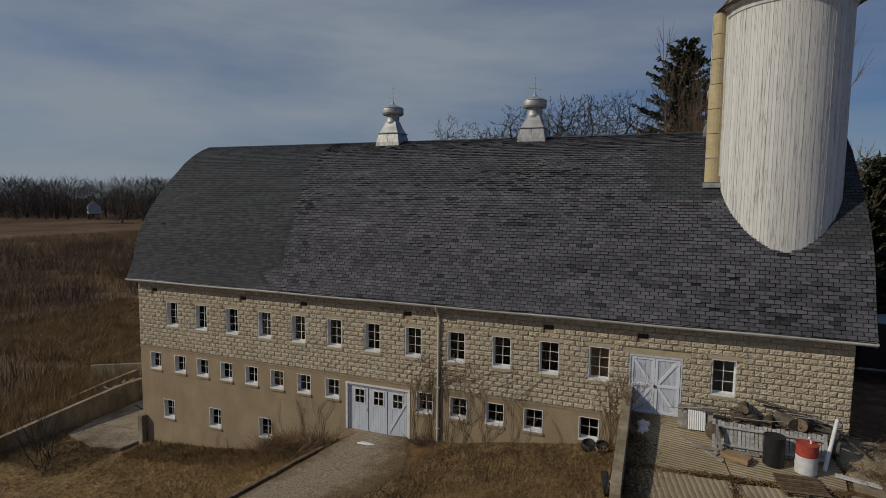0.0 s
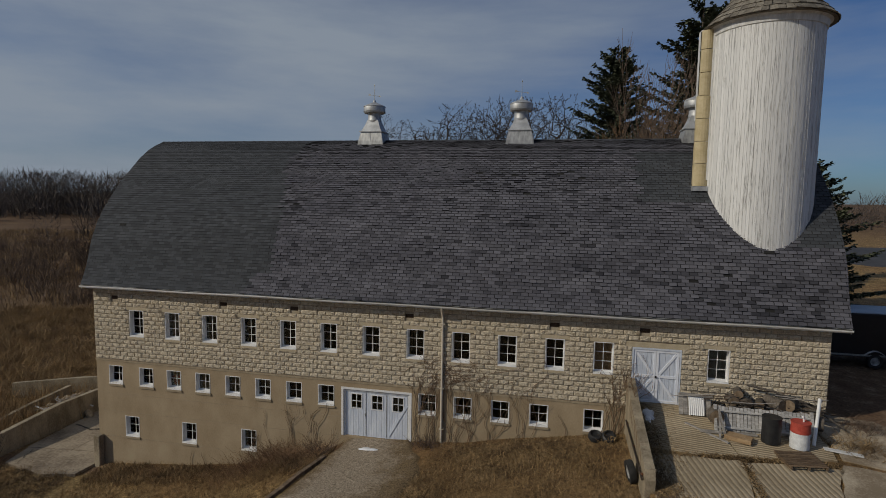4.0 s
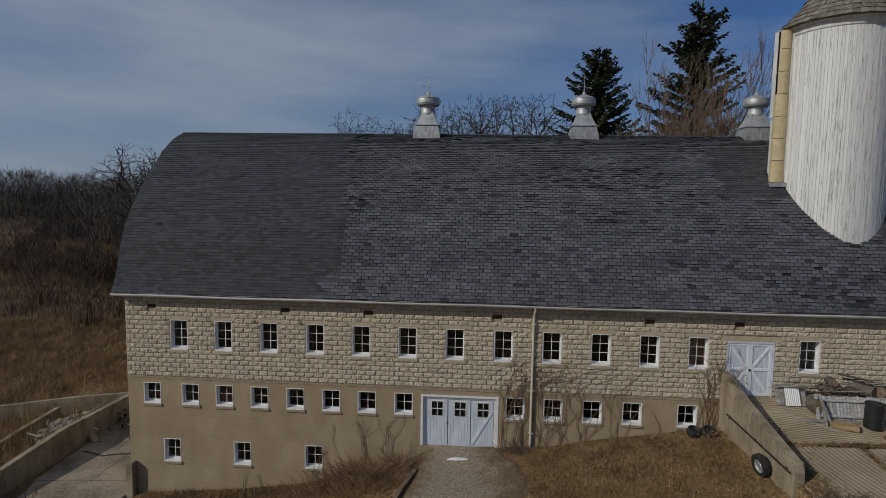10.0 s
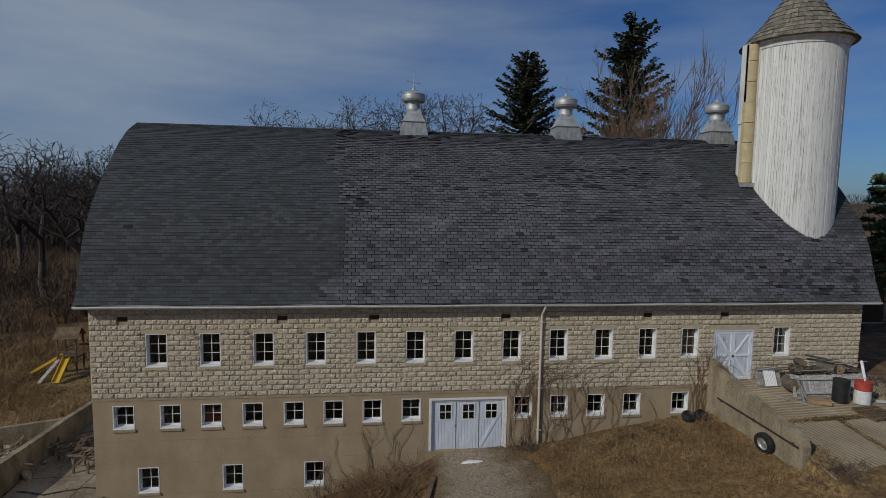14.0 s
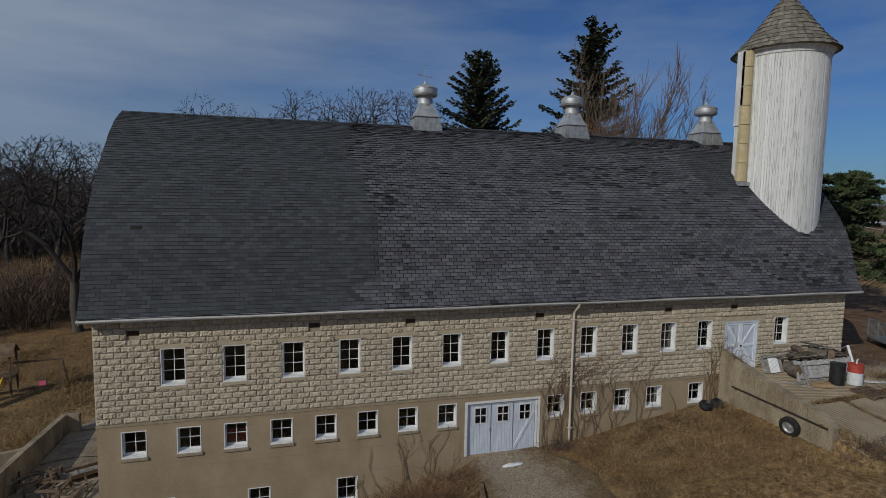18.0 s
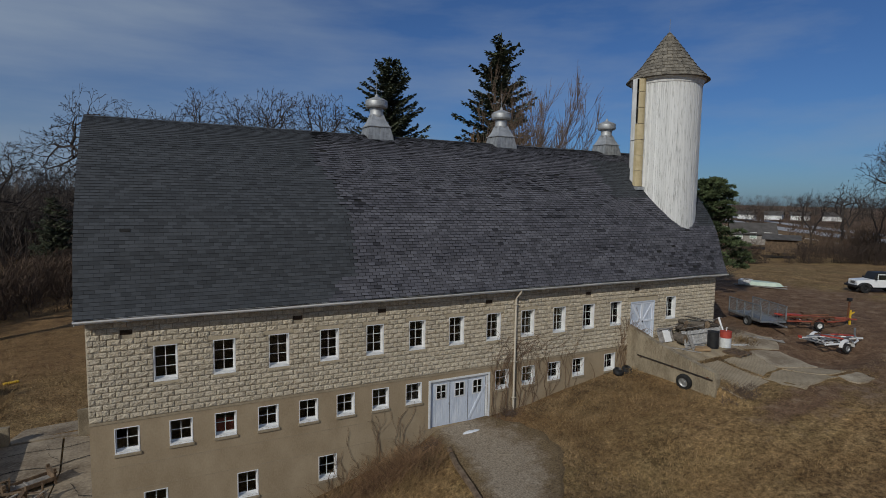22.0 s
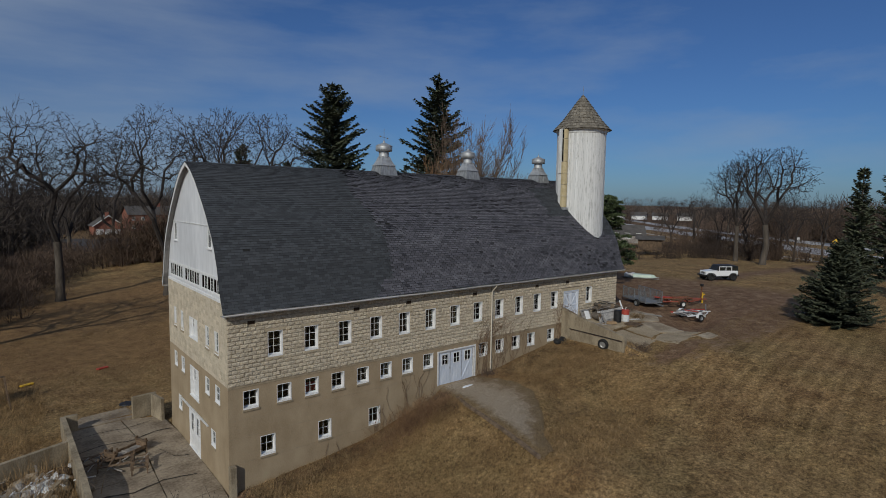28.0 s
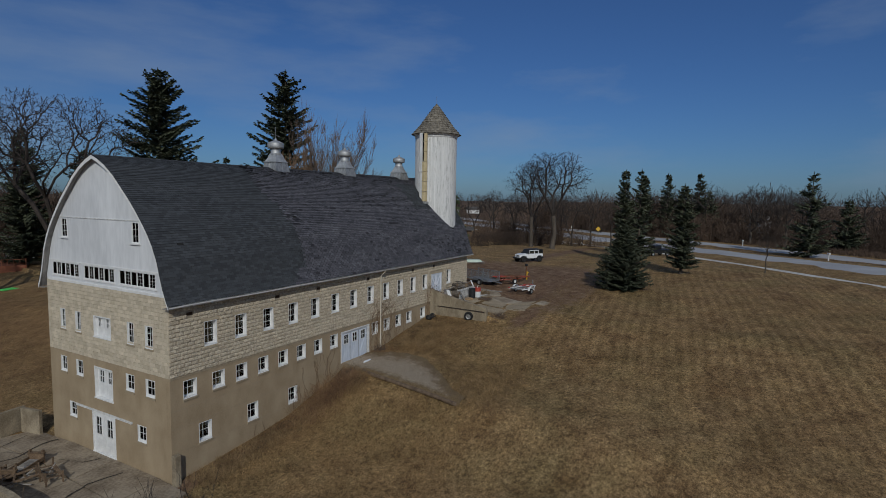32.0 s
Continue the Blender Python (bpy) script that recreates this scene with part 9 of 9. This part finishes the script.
blades("rough_lawn", x[keep_], y[keep_], 0.07 + 0.16 * NP.rand(keep_.sum()), np.full(keep_.sum(), 0.014), M_STRAW, "rough dry lawn grass on the slope", "grass", 0.6, 30)
x, y = clump(6000, -2.0, 46.0, -40.0, -7.0, 10, 0.5, 31)
blades("lawn", x, y, 0.04 + 0.09 * NP.rand(len(x)), np.full(len(x), 0.02), M_LAWN, "short dry lawn grass", "grass", 0.7, 32)
x, y = clump(3500, -14.0, 8.0, 14.5, 40.0, 10, 0.5, 33)
blades("lawn", x, y, 0.05 + 0.12 * NP.rand(len(x)), np.full(len(x), 0.02), M_LAWN, "short dry lawn grass", "grass", 0.7, 34)

# ---- blocks, shakes and shingles ----
blk = [rock_block("block", BW, BH, M_BLOCK, s, 0.036, 0.010) for s in range(10)]
lay(south_blocks, blk, M_BLOCK_J, wall_u, BW, lambda b: b[0] < 8.2)
ash = [rock_block("block", BW, 0.2035, M_ASHLAR, 40 + s, 0.012, 0.006) for s in range(8)]
lay(gable_blocks, ash, M_ASHLAR_J, gable_up, BW, lambda b: b[0] > 4.6)

# wood shakes of the cone
rr_ = random.Random(9)
pr_ = [(0.0, CR, CZ - 0.02)]
for (ra, za), (rb, zb) in zip(cone_prof[:-1], cone_prof[1:]):
    pr_.append((pr_[-1][0] + math.hypot(rb - ra, zb - za), rb, zb))
sl_tot = pr_[-1][0]
rest_v, rest_f, nshake = [], [], 0
row = 0
s0 = 0.0
while s0 < sl_tot - 0.1:
    s1 = min(s0 + 0.30, sl_tot)
    rA, zA = np.interp(s0, [p[0] for p in pr_], [p[1] for p in pr_]), np.interp(s0, [p[0] for p in pr_], [p[2] for p in pr_])
    rB, zB = np.interp(s1, [p[0] for p in pr_], [p[1] for p in pr_]), np.interp(s1, [p[0] for p in pr_], [p[2] for p in pr_])
    n = max(8, int(2 * math.pi * rA / 0.27))
    for k in range(n):
        a0 = 2 * math.pi * (k + 0.5 * (row % 2) + rr_.uniform(-0.08, 0.08)) / n
        a1 = a0 + 2 * math.pi / n * 0.95
        lift = 0.045 * rr_.uniform(0.7, 1.4)
        q = []
        for r, z, a, o in ((rA, zA - rr_.uniform(0, 0.03), a0, lift), (rA, zA - rr_.uniform(0, 0.03), a1, lift), (rB, zB, a1, 0.005), (rB, zB, a0, 0.005), (rA, zA, a0, -0.01), (rA, zA, a1, -0.01)):
            q.append((SX + (r + o * 0.7) * math.cos(a), SY + (r + o * 0.7) * math.sin(a), z + o * 0.7))
        if nshake < 300:
            g = Geo()
            g.v = q
            g.f = [(0, 1, 2, 3), (4, 5, 1, 0), (5, 2, 1), (4, 0, 3)]
            g.m = [0, 0, 0, 0]
            g.link("shake", M_SHAKE, cone)
        else:
            b0 = len(rest_v)
            rest_v += q
            rest_f += [(b0, b0 + 1, b0 + 2), (b0, b0 + 2, b0 + 3), (b0 + 4, b0 + 5, b0 + 1), (b0 + 4, b0 + 1, b0)]
        nshake += 1
    s0, row = s1, row + 1
if rest_v:
    arrays("shake_cover", rest_v, rest_f, M_SHAKE_J, cone)["kind"] = "stuff"

# asphalt shingles of the south slope, tab by tab
ARC = [(0.0, *PROFILE[0])]
for (ya, za), (yb, zb) in zip(PROFILE[:-1], PROFILE[1:]):
    ARC.append((ARC[-1][0] + math.hypot(yb - ya, zb - za), yb, zb))
AS, AY, AZ = (np.array([p[k] for p in ARC]) for k in range(3))
TOT = AS[-1]
EXPO, TAB = 0.142, 0.305
rows_n = int(TOT / EXPO)
rs = np.random.RandomState(12)
allv, allm = [], []
singles = 0
for r in range(rows_n):
    sa, sb = r * EXPO, min((r + 1) * EXPO + 0.02, TOT)
    y0, z0, y1, z1 = np.interp(sa, AS, AY), np.interp(sa, AS, AZ), np.interp(sb, AS, AY), np.interp(sb, AS, AZ)
    t = np.array([y1 - y0, z1 - z0])
    t /= np.linalg.norm(t)
    nrm = np.array([-t[1], t[0]])
    n = int((X1 - X0) / TAB) + 2
    xa = X0 + (np.arange(n) - (0.5 if r % 2 else 0.0)) * TAB + rs.uniform(-0.02, 0.02)
    xb = xa + TAB - np.where(xa > 8.9, rs.uniform(0.018, 0.034, n), 0.008)
    xa, xb = np.clip(xa, X0, X1), np.clip(xb, X0, X1)
    ok = xb - xa > 0.03
    xa, xb = xa[ok], xb[ok]
    n = len(xa)
    xm = (xa + xb) / 2
    edge = float(np.interp(r / rows_n, [0.0, 0.05, 0.095, 0.10, 0.45, 0.60, 0.73, 0.86, 1.0], [8.3, 8.5, 8.9, 9.45, 9.3, 8.9, 8.5, 8.8, 9.0])) + (0.15 if r % 2 else 0.0)
    old = xm > edge
    patch = (xm > 25.4 + 0.2 * math.sin(r)) & (r > rows_n * 0.50) & (r < rows_n * 0.83) & (xm < 28.5)
    east = (xm > 31.0) & (r > rows_n * 0.30)
    old &= ~patch & ~east
    lift = np.where(old, 0.034, 0.021) + rs.uniform(0, 0.004, n)
    worn = old & (rs.rand(n) < 0.15)
    hot = (((xm - 20.6) / 3.2) ** 2 + ((r - rows_n * 0.62) / 6.0) ** 2 < 1) | ((xm > 26.5) & (xm < 31.8) & (r < 13) & (r > 1)) | (np.abs(xm - edge) < 0.9) & (r > rows_n * 0.35)
    worn |= old & hot & (rs.rand(n) < 0.34)
    torn = old & (rs.rand(n) < np.where(hot, 0.15, 0.035))
    torn |= np.roll(torn, 1) & (rs.rand(n) < 0.30) & old
    lift = np.where(worn, lift + rs.uniform(0.006, 0.028, n), lift)
    drop = np.where(worn, rs.uniform(-0.02, 0.02, n), 0.0)
    gone = old & hot & (rs.rand(n) < 0.025)
    xa, xb, lift, drop, old = (q[~gone] for q in (xa, xb, lift, drop, np.where(torn, 3, old.astype(int))))
    n = len(xa)

    def pt(x, y, z, o, along):
        return np.stack([x, np.full(n, y) + nrm[0] * o + t[0] * along, np.full(n, z) + nrm[1] * o + t[1] * along], 1)

    o1 = np.full(n, 0.004)
    oz = np.full(n, 0.001)
    q = np.stack([pt(xa, y0, z0, lift, -drop), pt(xb, y0, z0, lift * rs.uniform(0.7, 1.2, n), -drop), pt(xb, y1, z1, o1, 0.0), pt(xa, y1, z1, o1, 0.0), pt(xa, y0, z0, oz, -drop), pt(xb, y0, z0, oz, -drop)], 1)
    if r < 12 and singles < 300:
        m_ = (xb < 7.6)
        for i in np.nonzero(m_)[0][:300 - singles]:
            g = Geo()
            g.v = [tuple(p) for p in q[i]]
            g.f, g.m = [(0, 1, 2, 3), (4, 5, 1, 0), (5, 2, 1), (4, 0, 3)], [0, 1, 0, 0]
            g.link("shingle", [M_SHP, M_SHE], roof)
        k = min(m_.sum(), 300 - singles)
        drop_i = np.nonzero(m_)[0][:k]
        singles += k
        msk = np.ones(n, bool)
        msk[drop_i] = False
        q, old = q[msk], old[msk]
    allv.append(q.reshape(-1, 3))
    allm.append(old)
V = np.concatenate(allv)
O_ = np.concatenate(allm)
nt_ = len(O_)
b6 = np.arange(nt_)[:, None] * 6
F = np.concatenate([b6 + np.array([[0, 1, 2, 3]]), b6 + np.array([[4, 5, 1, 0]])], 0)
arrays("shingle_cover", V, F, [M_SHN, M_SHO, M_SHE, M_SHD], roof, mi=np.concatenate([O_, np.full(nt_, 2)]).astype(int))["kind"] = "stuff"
# ridge caps
for i in range(int((X1 - X0) / 0.3)):
    x = X0 + i * 0.3
    g = Geo()
    g.face([(x, W / 2 - 0.16, RIDGE - 0.035), (x + 0.31, W / 2 - 0.16, RIDGE - 0.04), (x + 0.31, W / 2, RIDGE + 0.022), (x, W / 2, RIDGE + 0.034)])
    g.face([(x, W / 2, RIDGE + 0.034), (x + 0.31, W / 2, RIDGE + 0.022), (x + 0.31, W / 2 + 0.16, RIDGE - 0.04), (x, W / 2 + 0.16, RIDGE - 0.035)])
    g.link("ridge_cap", M_SHP, roof)
# the north slope in courses
nv, nf = [], []
for r in range(0, rows_n):
    sa, sb = r * EXPO, min((r + 1) * EXPO + 0.02, TOT)
    y0, z0, y1, z1 = np.interp(sa, AS, AY), np.interp(sa, AS, AZ), np.interp(sb, AS, AY), np.interp(sb, AS, AZ)
    b0 = len(nv)
    nv += [(X0, W - y0 + 0.012, z0 + 0.012), (X1, W - y0 + 0.012, z0 + 0.012), (X1, W - y1, z1 + 0.004), (X0, W - y1, z1 + 0.004)]
    nf.append((b0 + 1, b0, b0 + 3, b0 + 2))
arrays("shingle_cover", nv, nf, M_SHN, roof)["kind"] = "stuff"
